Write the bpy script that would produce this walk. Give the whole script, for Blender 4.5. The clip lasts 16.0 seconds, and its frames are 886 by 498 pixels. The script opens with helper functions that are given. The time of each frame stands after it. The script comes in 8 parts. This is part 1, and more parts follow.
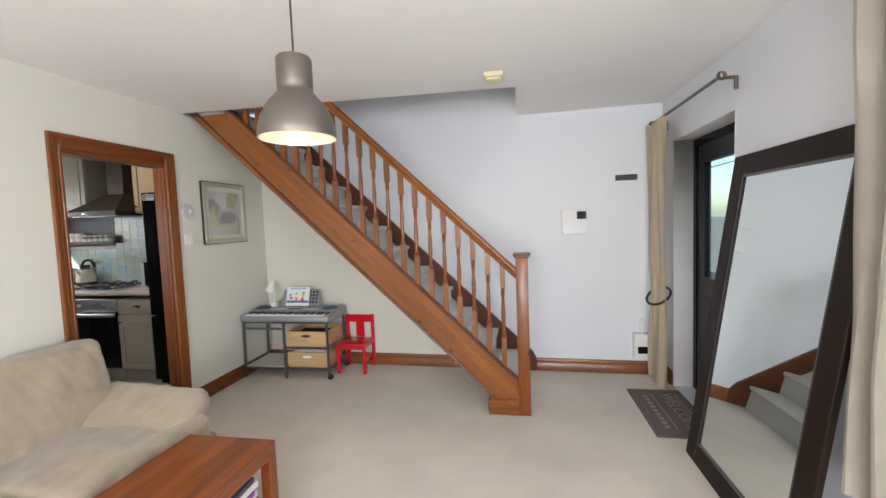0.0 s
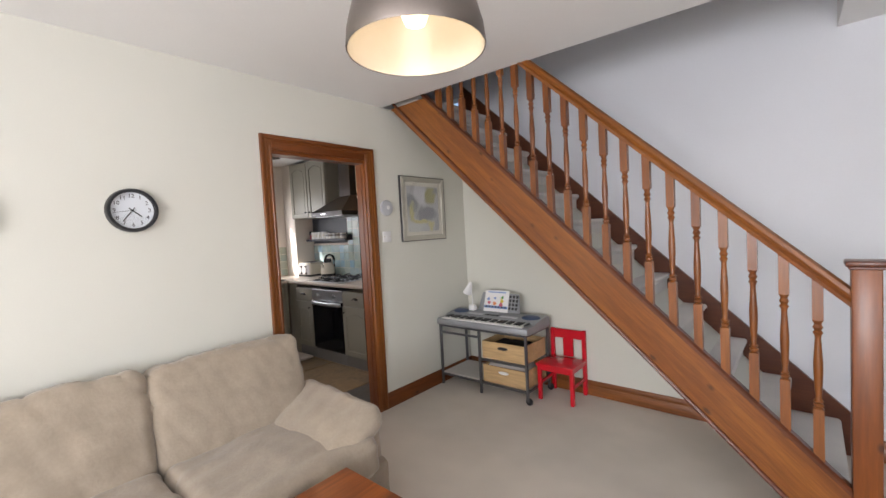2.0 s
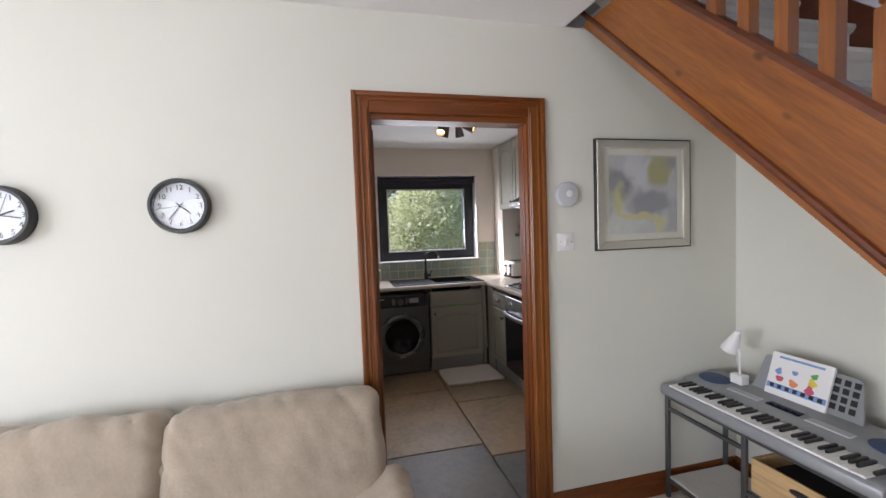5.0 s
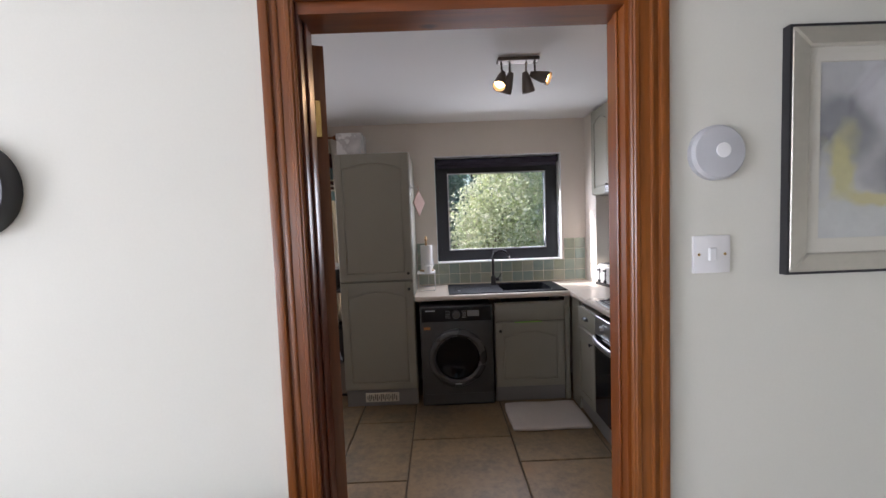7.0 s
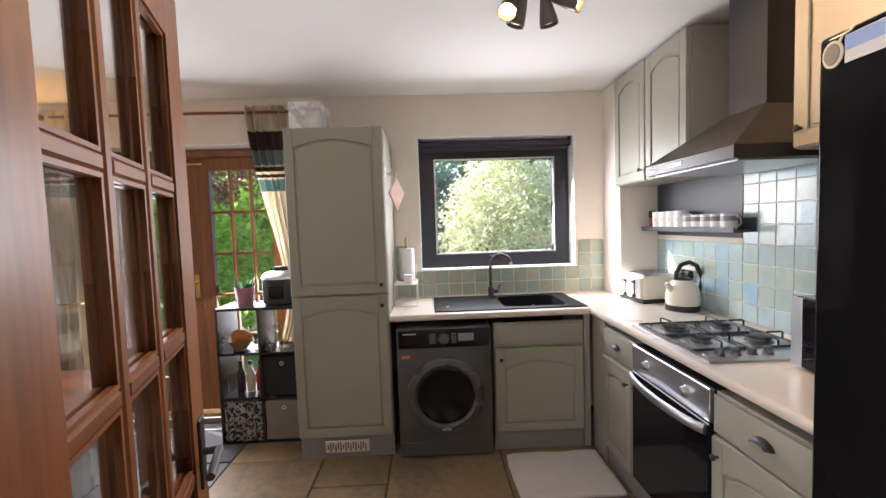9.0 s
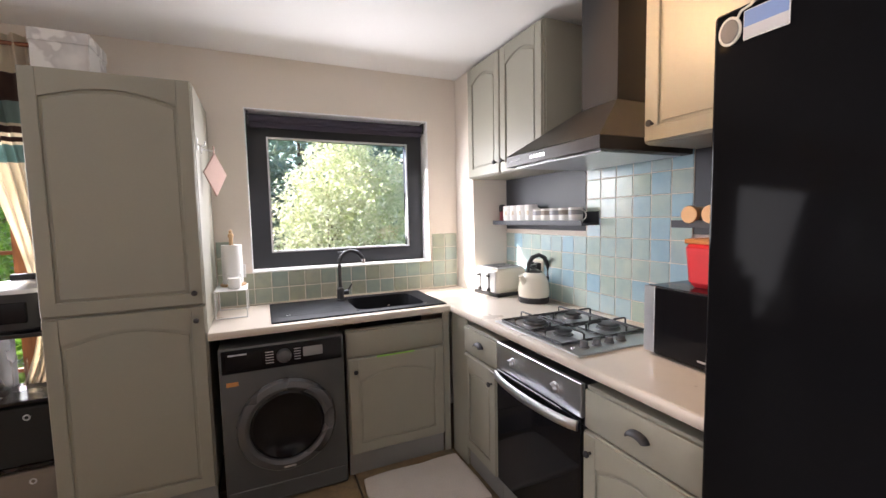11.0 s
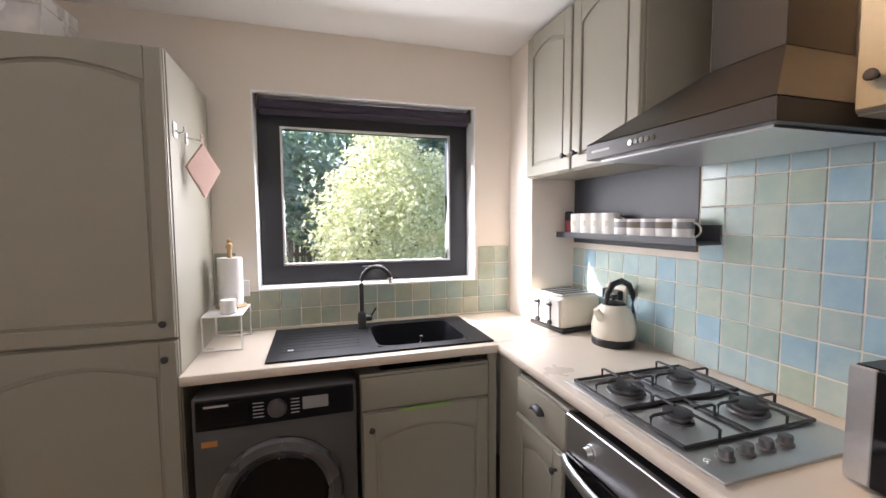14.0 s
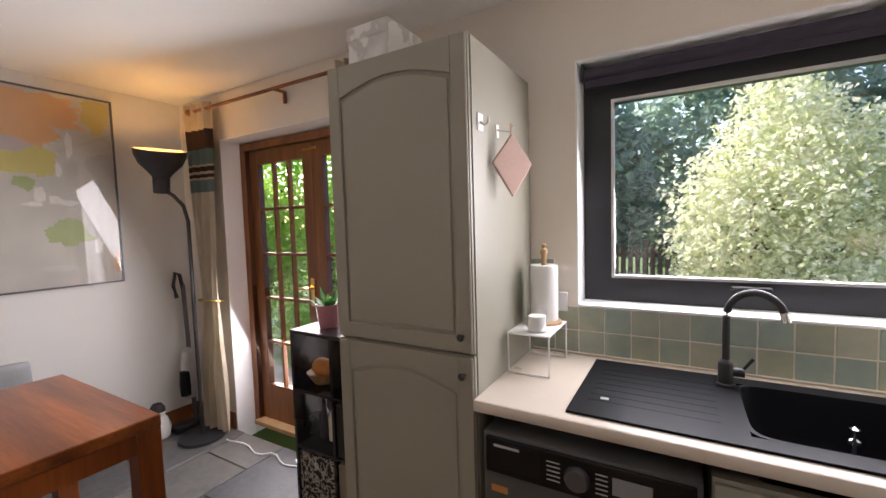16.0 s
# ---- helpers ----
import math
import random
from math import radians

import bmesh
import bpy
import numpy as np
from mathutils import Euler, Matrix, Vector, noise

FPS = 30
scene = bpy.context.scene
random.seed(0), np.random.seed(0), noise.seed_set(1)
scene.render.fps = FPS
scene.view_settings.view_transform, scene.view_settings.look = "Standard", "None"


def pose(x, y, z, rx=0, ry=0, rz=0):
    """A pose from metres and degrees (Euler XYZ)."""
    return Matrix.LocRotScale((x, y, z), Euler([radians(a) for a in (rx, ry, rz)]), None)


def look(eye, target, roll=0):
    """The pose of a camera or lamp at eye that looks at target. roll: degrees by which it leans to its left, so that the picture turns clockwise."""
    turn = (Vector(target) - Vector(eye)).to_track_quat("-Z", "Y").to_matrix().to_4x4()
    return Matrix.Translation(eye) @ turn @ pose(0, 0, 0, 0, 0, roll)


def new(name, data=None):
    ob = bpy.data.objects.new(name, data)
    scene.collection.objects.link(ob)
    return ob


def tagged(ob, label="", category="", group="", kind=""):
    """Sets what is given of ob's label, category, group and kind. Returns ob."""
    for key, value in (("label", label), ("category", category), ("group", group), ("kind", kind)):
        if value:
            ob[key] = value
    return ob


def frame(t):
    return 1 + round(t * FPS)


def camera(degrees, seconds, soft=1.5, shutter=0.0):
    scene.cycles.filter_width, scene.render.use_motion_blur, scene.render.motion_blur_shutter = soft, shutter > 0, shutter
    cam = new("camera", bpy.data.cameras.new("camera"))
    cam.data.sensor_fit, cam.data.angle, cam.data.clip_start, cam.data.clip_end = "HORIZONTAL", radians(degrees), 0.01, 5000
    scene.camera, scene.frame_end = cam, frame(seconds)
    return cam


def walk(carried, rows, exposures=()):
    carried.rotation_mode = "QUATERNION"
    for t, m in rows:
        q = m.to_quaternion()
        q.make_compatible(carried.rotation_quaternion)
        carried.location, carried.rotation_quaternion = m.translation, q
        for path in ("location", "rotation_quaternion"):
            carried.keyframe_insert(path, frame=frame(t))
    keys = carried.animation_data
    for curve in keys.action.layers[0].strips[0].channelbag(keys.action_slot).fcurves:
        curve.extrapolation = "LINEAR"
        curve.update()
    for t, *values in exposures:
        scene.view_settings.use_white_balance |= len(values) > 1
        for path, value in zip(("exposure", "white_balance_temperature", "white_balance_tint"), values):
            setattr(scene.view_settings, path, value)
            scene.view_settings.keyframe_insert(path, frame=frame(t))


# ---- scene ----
cam = camera(94.4, 16.0)
PATH = [
    (0, (0.286, -0.177, 1.502), (-0.071, 1.786, 1.371), -2.1),
    (0.5, (0.315, -0.006, 1.514), (-0.29, 1.897, 1.392), -1.9),
    (1, (0.287, 0.179, 1.483), (-0.58, 1.978, 1.372), -2.0),
    (1.5, (0.159, 0.388, 1.496), (-0.917, 2.071, 1.398), -2.5),
    (2, (0.08, 0.588, 1.465), (-1.212, 2.112, 1.37), -3.1),
    (2.5, (0.028, 0.82, 1.500), (-1.451, 2.166, 1.404), -2.2),
    (3, (-0.058, 1.010, 1.500), (-1.645, 2.225, 1.391), -1.8),
    (3.5, (-0.160, 1.270, 1.522), (-1.855, 2.322, 1.416), -1.9),
    (4, (-0.294, 1.478, 1.531), (-2.099, 2.33, 1.412), -2.0),
    (4.5, (-0.433, 1.671, 1.541), (-2.328, 2.302, 1.433), -1.8),
    (5, (-0.616, 1.808, 1.522), (-2.557, 2.282, 1.42), -2.0),
    (5.2, (-0.732, 1.84, 1.519), (-2.68, 2.285, 1.432), -2.1),
    (7.5, (-1.74, 2.332, 1.532), (-3.735, 2.265, 1.406), -2.2),
    (8, (-1.984, 2.359, 1.496), (-3.979, 2.264, 1.389), -2.2),
    (8.5, (-2.169, 2.393, 1.488), (-4.165, 2.315, 1.388), -2.1),
    (9, (-2.326, 2.309, 1.484), (-4.321, 2.372, 1.367), -1.9),
    (9.5, (-2.503, 2.271, 1.503), (-4.48, 2.544, 1.37), -1.8),
    (10, (-2.606, 2.253, 1.48), (-4.523, 2.808, 1.347), -1.7),
    (10.2, (-2.618, 2.261, 1.45), (-4.502, 2.921, 1.332), -2.0),
    (12.5, (-2.853, 2.409, 1.488), (-4.646, 3.277, 1.317), -0.8),
    (13, (-2.936, 2.481, 1.495), (-4.758, 3.29, 1.336), -0.7),
    (13.5, (-3.051, 2.507, 1.487), (-4.905, 3.242, 1.334), -0.5),
    (14, (-3.221, 2.54, 1.496), (-5.127, 3.129, 1.353), -0.3),
    (14.5, (-3.374, 2.543, 1.499), (-5.345, 2.856, 1.368), -0.5),
    (15, (-3.513, 2.564, 1.489), (-5.505, 2.434, 1.369), -0.7),
    (15.5, (-3.643, 2.622, 1.508), (-5.556, 2.053, 1.385), -1.0),
    (16, (-3.754, 2.635, 1.504), (-5.476, 1.625, 1.377), -1.7),
]
EXPOSURES = [(0.0, 0.72, 6600, 14), (1.5, 0.62, 6600, 17), (2.5, 0.60, 6600, 18), (5.0, 0.66, 6250, 18), (7.4, 0.92, 6050, 19), (8.2, 1.38, 6200, 19), (8.7, 1.78, 6450, 17), (10.0, 1.84, 6500, 18), (13.0, 1.80, 6550, 19), (14.5, 1.66, 6600, 19), (16.0, 1.45, 6700, 20)]
walk(cam, [(t, look(eye, target, roll)) for t, eye, target, roll in PATH], EXPOSURES)

# ---- world, sun, large lights ----
world = bpy.data.worlds.new("sky")
scene.world = world
world.use_nodes = True
wn = world.node_tree.nodes
sky = wn.new("ShaderNodeTexSky")
sky.sky_type = "NISHITA"
sky.sun_disc = False
sky.sun_elevation = radians(30)
sky.sun_rotation = radians(208)
wn["Background"].inputs["Strength"].default_value = 0.15
world.node_tree.links.new(sky.outputs["Color"], wn["Background"].inputs["Color"])

sun = new("sun", bpy.data.lights.new("sun", "SUN"))
sun.data.energy, sun.data.angle, sun.data.color = 5.0, radians(0.6), (1.0, 0.95, 0.86)
sun.matrix_world = look((-9.9, -5.3, 6.7), (-5.4, 3.2, 1.2))


def sky_area(name, eye, target, w, h, power, color=(0.93, 0.97, 1.0)):
    lamp = new(name, bpy.data.lights.new(name, "AREA"))
    lamp.data.shape, lamp.data.size, lamp.data.size_y = "RECTANGLE", w, h
    lamp.data.energy, lamp.data.color = power, color
    lamp.matrix_world = look(eye, target)
    return lamp


sky_area("living_window_daylight", (1.72, -0.35, 1.45), (0.0, -0.35, 1.45), 2.1, 1.2, 24)
# fill lamp in an assumed rear window, tilted up to lift the ceiling
sky_area("unseen_rear_fill", (0.2, -3.12, 1.45), (0.2, 0.0, 1.95), 2.3, 1.25, 96)
sky_area("kitchen_window_daylight", (-5.70, 2.85, 1.64), (-3.6, 2.85, 0.7), 1.0, 0.85, 10.5, (0.96, 0.98, 1.0))
sky_area("garden_door_daylight", (-5.70, 0.42, 1.1), (-3.6, 0.9, 0.25), 1.4, 1.8, 19, (0.96, 0.98, 1.0))

# ---- materials ----


def tree_of(name):
    m = bpy.data.materials.new(name)
    m.use_nodes = True
    n, l = m.node_tree.nodes, m.node_tree.links
    return m, n, l, n["Principled BSDF"]


def ramp(n, l, fac, stops):
    r = n.new("ShaderNodeValToRGB")
    while len(r.color_ramp.elements) < len(stops):
        r.color_ramp.elements.new(0.5)
    for e, (p, c) in zip(r.color_ramp.elements, stops):
        e.position, e.color = p, (*c, 1)
    l.new(fac, r.inputs["Fac"])
    return r.outputs["Color"]


def noise_tex(n, l, scale, detail=4, stretch=(1, 1, 1), rough=0.55, offset_random=False, tilt=0.0):
    tc = n.new("ShaderNodeTexCoord")
    mp = n.new("ShaderNodeMapping")
    mp.inputs["Scale"].default_value = stretch
    src = tc.outputs["Object"]
    if tilt:
        tm = n.new("ShaderNodeMapping")
        tm.inputs["Rotation"].default_value = (0, tilt, 0)
        l.new(src, tm.inputs["Vector"])
        src = tm.outputs["Vector"]
    l.new(src, mp.inputs["Vector"])
    if offset_random:
        oi = n.new("ShaderNodeObjectInfo")
        cx = n.new("ShaderNodeVectorMath")
        cx.operation = "SCALE"
        cx.inputs[0].default_value = (37, 53, 71)
        l.new(oi.outputs["Random"], cx.inputs["Scale"])
        l.new(cx.outputs["Vector"], mp.inputs["Location"])
    t = n.new("ShaderNodeTexNoise")
    t.inputs["Scale"].default_value = scale
    t.inputs["Detail"].default_value = detail
    t.inputs["Roughness"].default_value = rough
    l.new(mp.outputs["Vector"], t.inputs["Vector"])
    return t.outputs["Fac"]


def bump_in(n, l, bsdf, height, strength, dist):
    b = n.new("ShaderNodeBump")
    b.inputs["Strength"].default_value = strength
    b.inputs["Distance"].default_value = dist
    l.new(height, b.inputs["Height"])
    l.new(b.outputs["Normal"], bsdf.inputs["Normal"])


def mixc(n, l, fac, a, b, mode="MIX"):
    x = n.new("ShaderNodeMix")
    x.data_type, x.blend_type = "RGBA", mode
    for sock, val in ((x.inputs["Factor"], fac), (x.inputs["A"], a), (x.inputs["B"], b)):
        if isinstance(val, bpy.types.NodeSocket):
            l.new(val, sock)
        elif isinstance(val, tuple):
            sock.default_value = (*val, 1)
        else:
            sock.default_value = val
    return x.outputs["Result"]


def shade(c, k):
    return tuple(min(1, v * k) for v in c)


def surf(name, c, rough=0.5, metal=0.0, var=0.08, fine=60, coarse=2.5, bump=0.15, dist=0.001, coat=0.0, spread=0.08, sheen=0.0):
    """Plain matter: a colour with coarse and fine variation, fine relief and uneven gloss."""
    m, n, l, b = tree_of(name)
    f1 = noise_tex(n, l, coarse, 3)
    f2 = noise_tex(n, l, fine, 5)
    col = ramp(n, l, f1, [(0.3, shade(c, 1 - var)), (0.7, shade(c, 1 + var))])
    col2 = ramp(n, l, f2, [(0.3, (1 - var,) * 3), (0.7, (1, 1, 1))])
    l.new(mixc(n, l, 1.0, col, col2, "MULTIPLY"), b.inputs["Base Color"])
    rr = n.new("ShaderNodeMapRange")
    rr.inputs["To Min"].default_value, rr.inputs["To Max"].default_value = max(0.02, rough - spread), min(1, rough + spread)
    l.new(f1, rr.inputs["Value"])
    l.new(rr.outputs["Result"], b.inputs["Roughness"])
    b.inputs["Metallic"].default_value = metal
    b.inputs["Coat Weight"].default_value = coat
    b.inputs["Sheen Weight"].default_value = sheen
    if bump:
        bump_in(n, l, b, f2, bump, dist)
    return m


def wood(name, dark, light, axis, rough=0.35, knots=True, grain=9.0, coat=0.2, tilt=0.0):
    """Varnished wood, its grain along one axis (0, 1 or 2)."""
    m, n, l, b = tree_of(name)
    st = [grain, grain, grain]
    st[axis] = grain * 0.07
    f1 = noise_tex(n, l, 1.0, 6, tuple(st), 0.6, True, tilt)
    f2 = noise_tex(n, l, 9.0, 3, tuple(st), 0.6, True, tilt)
    col = ramp(n, l, f1, [(0.25, dark), (0.5, tuple((a + c) / 2 for a, c in zip(dark, light))), (0.72, light)])
    fib = ramp(n, l, f2, [(0.3, (0.72, 0.72, 0.72)), (0.65, (1, 1, 1))])
    col = mixc(n, l, 1.0, col, fib, "MULTIPLY")
    if knots:
        tc = n.new("ShaderNodeTexCoord")
        mp = n.new("ShaderNodeMapping")
        ks = [1.0, 1.0, 1.0]
        ks[axis] = 0.55
        mp.inputs["Scale"].default_value = ks
        l.new(tc.outputs["Object"], mp.inputs["Vector"])
        v = n.new("ShaderNodeTexVoronoi")
        v.inputs["Scale"].default_value = 8.5
        if tilt:
            tm = n.new("ShaderNodeMapping")
            tm.inputs["Rotation"].default_value = (0, tilt, 0)
            l.new(tc.outputs["Object"], tm.inputs["Vector"])
            l.new(tm.outputs["Vector"], mp.inputs["Vector"])
        l.new(mp.outputs["Vector"], v.inputs["Vector"])
        kn = ramp(n, l, v.outputs["Distance"], [(0.05, (0.16, 0.10, 0.07)), (0.13, (1, 1, 1))])
        col = mixc(n, l, 0.8, col, kn, "MULTIPLY")
    l.new(col, b.inputs["Base Color"])
    b.inputs["Roughness"].default_value = rough
    b.inputs["Coat Weight"].default_value = coat
    b.inputs["Coat Roughness"].default_value = 0.2
    bump_in(n, l, b, f2, 0.12, 0.001)
    return m


def glass_of(name, tint=(1, 1, 1), rough=0.0, alpha=0.12):
    """Thin clear sheet: mostly see-through, with a mirror's gloss on top."""
    m, n, l, b = tree_of(name)
    out = n["Material Output"]
    tr = n.new("ShaderNodeBsdfTransparent")
    tr.inputs["Color"].default_value = (*tint, 1)
    gl = n.new("ShaderNodeBsdfGlossy")
    gl.inputs["Roughness"].default_value = rough
    lw = n.new("ShaderNodeLayerWeight")
    lw.inputs["Blend"].default_value = 0.5
    pw = n.new("ShaderNodeMath")
    pw.operation = "POWER"
    pw.inputs[1].default_value = 4.0
    l.new(lw.outputs["Facing"], pw.inputs[0])
    ad = n.new("ShaderNodeMath")
    ad.operation = "MULTIPLY_ADD"
    ad.use_clamp = True
    ad.inputs[1].default_value, ad.inputs[2].default_value = 0.85, 0.05
    l.new(pw.outputs["Value"], ad.inputs[0])
    mx = n.new("ShaderNodeMixShader")
    l.new(ad.outputs["Value"], mx.inputs["Fac"])
    l.new(tr.outputs["BSDF"], mx.inputs[1])
    l.new(gl.outputs["BSDF"], mx.inputs[2])
    l.new(mx.outputs["Shader"], out.inputs["Surface"])
    return m


def glow(name, c, strength):
    m, n, l, b = tree_of(name)
    b.inputs["Base Color"].default_value = (*c, 1)
    b.inputs["Emission Color"].default_value = (*c, 1)
    b.inputs["Emission Strength"].default_value = strength
    return m


def tile_mat(name, stops, rough=0.16):
    """Glazed hand-made tile, each piece of its own tone, mottled within."""
    m, n, l, b = tree_of(name)
    oi = n.new("ShaderNodeObjectInfo")
    base = ramp(n, l, oi.outputs["Random"], stops)
    f = noise_tex(n, l, 14.0, 3, (1, 1, 1), 0.5, True)
    cloud = ramp(n, l, f, [(0.3, (0.80, 0.86, 0.92)), (0.7, (1, 1, 0.98))])
    l.new(mixc(n, l, 1.0, base, cloud, "MULTIPLY"), b.inputs["Base Color"])
    b.inputs["Roughness"].default_value = rough
    bump_in(n, l, b, noise_tex(n, l, 22.0, 2, (1, 1, 1), 0.5, True), 0.35, 0.004)
    return m


def slate_mat(name, stops):
    m, n, l, b = tree_of(name)
    oi = n.new("ShaderNodeObjectInfo")
    base = ramp(n, l, oi.outputs["Random"], stops)
    f1 = noise_tex(n, l, 3.0, 6, (1, 1, 1), 0.65, True)
    f2 = noise_tex(n, l, 24.0, 6, (1, 1, 1), 0.6, True)
    c1 = ramp(n, l, f1, [(0.3, (0.55, 0.58, 0.62)), (0.55, (1, 0.95, 0.85)), (0.75, (1.0, 0.84, 0.66))])
    c2 = ramp(n, l, f2, [(0.3, (0.75, 0.75, 0.75)), (0.7, (1, 1, 1))])
    l.new(mixc(n, l, 1.0, mixc(n, l, 1.0, base, c1, "MULTIPLY"), c2, "MULTIPLY"), b.inputs["Base Color"])
    rr = n.new("ShaderNodeMapRange")
    rr.inputs["To Min"].default_value, rr.inputs["To Max"].default_value = 0.32, 0.58
    l.new(f1, rr.inputs["Value"])
    l.new(rr.outputs["Result"], b.inputs["Roughness"])
    bump_in(n, l, b, f1, 0.5, 0.012)
    return m


def leaf_mat(name, a, c, trans=0.35):
    m, n, l, b = tree_of(name)
    g = n.new("ShaderNodeNewGeometry")
    col = ramp(n, l, g.outputs["Random Per Island"], [(0.0, a), (1.0, c)])
    l.new(col, b.inputs["Base Color"])
    b.inputs["Roughness"].default_value = 0.5
    tl = n.new("ShaderNodeBsdfTranslucent")
    l.new(col, tl.inputs["Color"])
    mx = n.new("ShaderNodeMixShader")
    mx.inputs["Fac"].default_value = trans
    l.new(b.outputs["BSDF"], mx.inputs[1])
    l.new(tl.outputs["BSDF"], mx.inputs[2])
    l.new(mx.outputs["Shader"], n["Material Output"].inputs["Surface"])
    return m


def patches_mat(name, ground, patches, rough=0.5):
    """A painted sheet in the local xz plane: soft-edged patches (x, z, half width, half height, colour), their outlines worn by noise."""
    m, n, l, b = tree_of(name)
    tc = n.new("ShaderNodeTexCoord")
    nz = n.new("ShaderNodeTexNoise")
    nz.inputs["Scale"].default_value, nz.inputs["Detail"].default_value = 9.0, 4
    l.new(tc.outputs["Object"], nz.inputs["Vector"])
    off = n.new("ShaderNodeVectorMath")
    off.operation = "MULTIPLY_ADD"
    off.inputs[1].default_value, off.inputs[2].default_value = (0.16, 0.0, 0.16), (-0.08, 0.0, -0.08)
    l.new(nz.outputs["Color"], off.inputs[0])
    place = n.new("ShaderNodeVectorMath")
    l.new(tc.outputs["Object"], place.inputs[0])
    l.new(off.outputs["Vector"], place.inputs[1])
    col = ground
    for x, z, w, h, c in patches:
        mp = n.new("ShaderNodeMapping")
        mp.vector_type = "TEXTURE"
        mp.inputs["Location"].default_value, mp.inputs["Scale"].default_value = (x, 0, z), (w, 1000, h)
        l.new(place.outputs["Vector"], mp.inputs["Vector"])
        ln = n.new("ShaderNodeVectorMath")
        ln.operation = "LENGTH"
        l.new(mp.outputs["Vector"], ln.inputs[0])
        fac = ramp(n, l, ln.outputs["Value"], [(0.55, (0.9, 0.9, 0.9)), (1.0, (0, 0, 0))])
        col = mixc(n, l, fac, col, c)
    l.new(mixc(n, l, 1.0, col, ramp(n, l, noise_tex(n, l, 60, 4), [(0.3, (0.9, 0.9, 0.9)), (0.7, (1, 1, 1))]), "MULTIPLY"), b.inputs["Base Color"])
    b.inputs["Roughness"].default_value = rough
    return m


def blotch_mat(name, stops, scale, rough=0.6, stretch=(1, 1, 1), detail=3):
    m, n, l, b = tree_of(name)
    f = noise_tex(n, l, scale, detail, stretch)
    l.new(ramp(n, l, f, stops), b.inputs["Base Color"])
    b.inputs["Roughness"].default_value = rough
    return m


M = {}
M["sage"] = surf("sage_wall_paint", (0.68, 0.674, 0.598), 0.75, var=0.02, fine=140, coarse=1.2, bump=0.10)
M["white_wall"] = surf("cool_white_wall_paint", (0.77, 0.79, 0.83), 0.75, var=0.02, fine=140, coarse=1.2, bump=0.10)
M["ceiling"] = surf("white_ceiling_paint", (0.87, 0.87, 0.86), 0.85, var=0.02, fine=90, coarse=1.0, bump=0.18)
M["kitchen_wall"] = surf("warm_pinkish_wall_paint", (0.80, 0.735, 0.66), 0.7, var=0.025, fine=120, coarse=1.3, bump=0.12)
M["dining_wall"] = surf("pale_grey_wall_paint", (0.68, 0.67, 0.65), 0.7, var=0.025, fine=120, coarse=1.3, bump=0.12)
M["reveal"] = surf("white_reveal_paint", (0.86, 0.87, 0.88), 0.6, var=0.02, bump=0.08)
M["carpet"] = surf("beige_wool_carpet", (0.67, 0.605, 0.52), 0.95, var=0.10, fine=420, coarse=1.6, bump=0.6, dist=0.004, sheen=0.2)
M["stair_carpet"] = surf("grey_beige_stair_carpet", (0.68, 0.65, 0.61), 0.95, var=0.08, fine=420, coarse=3, bump=0.6, dist=0.004, sheen=0.2)
M["pine_x"] = wood("stained_pine_along_x", (0.135, 0.032, 0.005), (0.30, 0.097, 0.015), 0)
M["pine_slope"] = wood("stained_pine_along_slope", (0.16, 0.040, 0.006), (0.35, 0.122, 0.018), 0, tilt=radians(-43.6), grain=15)
M["pine_y"] = wood("stained_pine_along_y", (0.12, 0.027, 0.004), (0.26, 0.072, 0.011), 1)
M["pine_z"] = wood("stained_pine_upright", (0.14, 0.034, 0.005), (0.31, 0.100, 0.015), 2, knots=False)
M["pine_zk"] = wood("stained_knotty_pine_upright", (0.145, 0.032, 0.005), (0.31, 0.090, 0.012), 2)
M["darkpine"] = wood("dark_wood_upright", (0.085, 0.020, 0.008), (0.16, 0.042, 0.014), 2, knots=False)
M["darkpine_x"] = wood("dark_stained_wood_along_x", (0.085, 0.022, 0.008), (0.17, 0.045, 0.015), 0, knots=False)
M["doorwood"] = wood("hardwood_door_upright", (0.16, 0.055, 0.017), (0.34, 0.130, 0.042), 2, knots=False, rough=0.42, coat=0.1)
M["doorwood_x"] = wood("hardwood_door_crosswise", (0.16, 0.055, 0.017), (0.34, 0.130, 0.042), 0, knots=False, rough=0.42, coat=0.1)
M["doorwood_y"] = wood("hardwood_door_along_y", (0.17, 0.055, 0.017), (0.34, 0.120, 0.040), 1, knots=False)
M["sheesham"] = wood("red_brown_sheesham", (0.085, 0.017, 0.005), (0.43, 0.120, 0.026), 1, knots=False, grain=10, rough=0.3)
M["sheesham_z"] = wood("red_brown_sheesham_upright", (0.14, 0.030, 0.008), (0.36, 0.095, 0.020), 2, knots=False, grain=7, rough=0.3)
M["birch"] = wood("pale_birch_ply", (0.52, 0.33, 0.15), (0.68, 0.47, 0.24), 0, knots=False, rough=0.5, coat=0.05)
M["lightwood"] = wood("light_turned_wood", (0.45, 0.27, 0.12), (0.60, 0.39, 0.2), 2, knots=False, rough=0.5, coat=0)
M["suede"] = surf("beige_suede_upholstery", (0.39, 0.32, 0.24), 0.9, var=0.09, fine=70, coarse=9, bump=0.45, dist=0.004, sheen=0.35)
M["steel"] = surf("brushed_steel", (0.64, 0.65, 0.67), 0.36, 1.0, var=0.05, fine=200, bump=0.05)
M["lampmetal"] = surf("brushed_grey_brown_metal", (0.20, 0.172, 0.152), 0.45, 0.85, var=0.05, fine=180, bump=0.05)
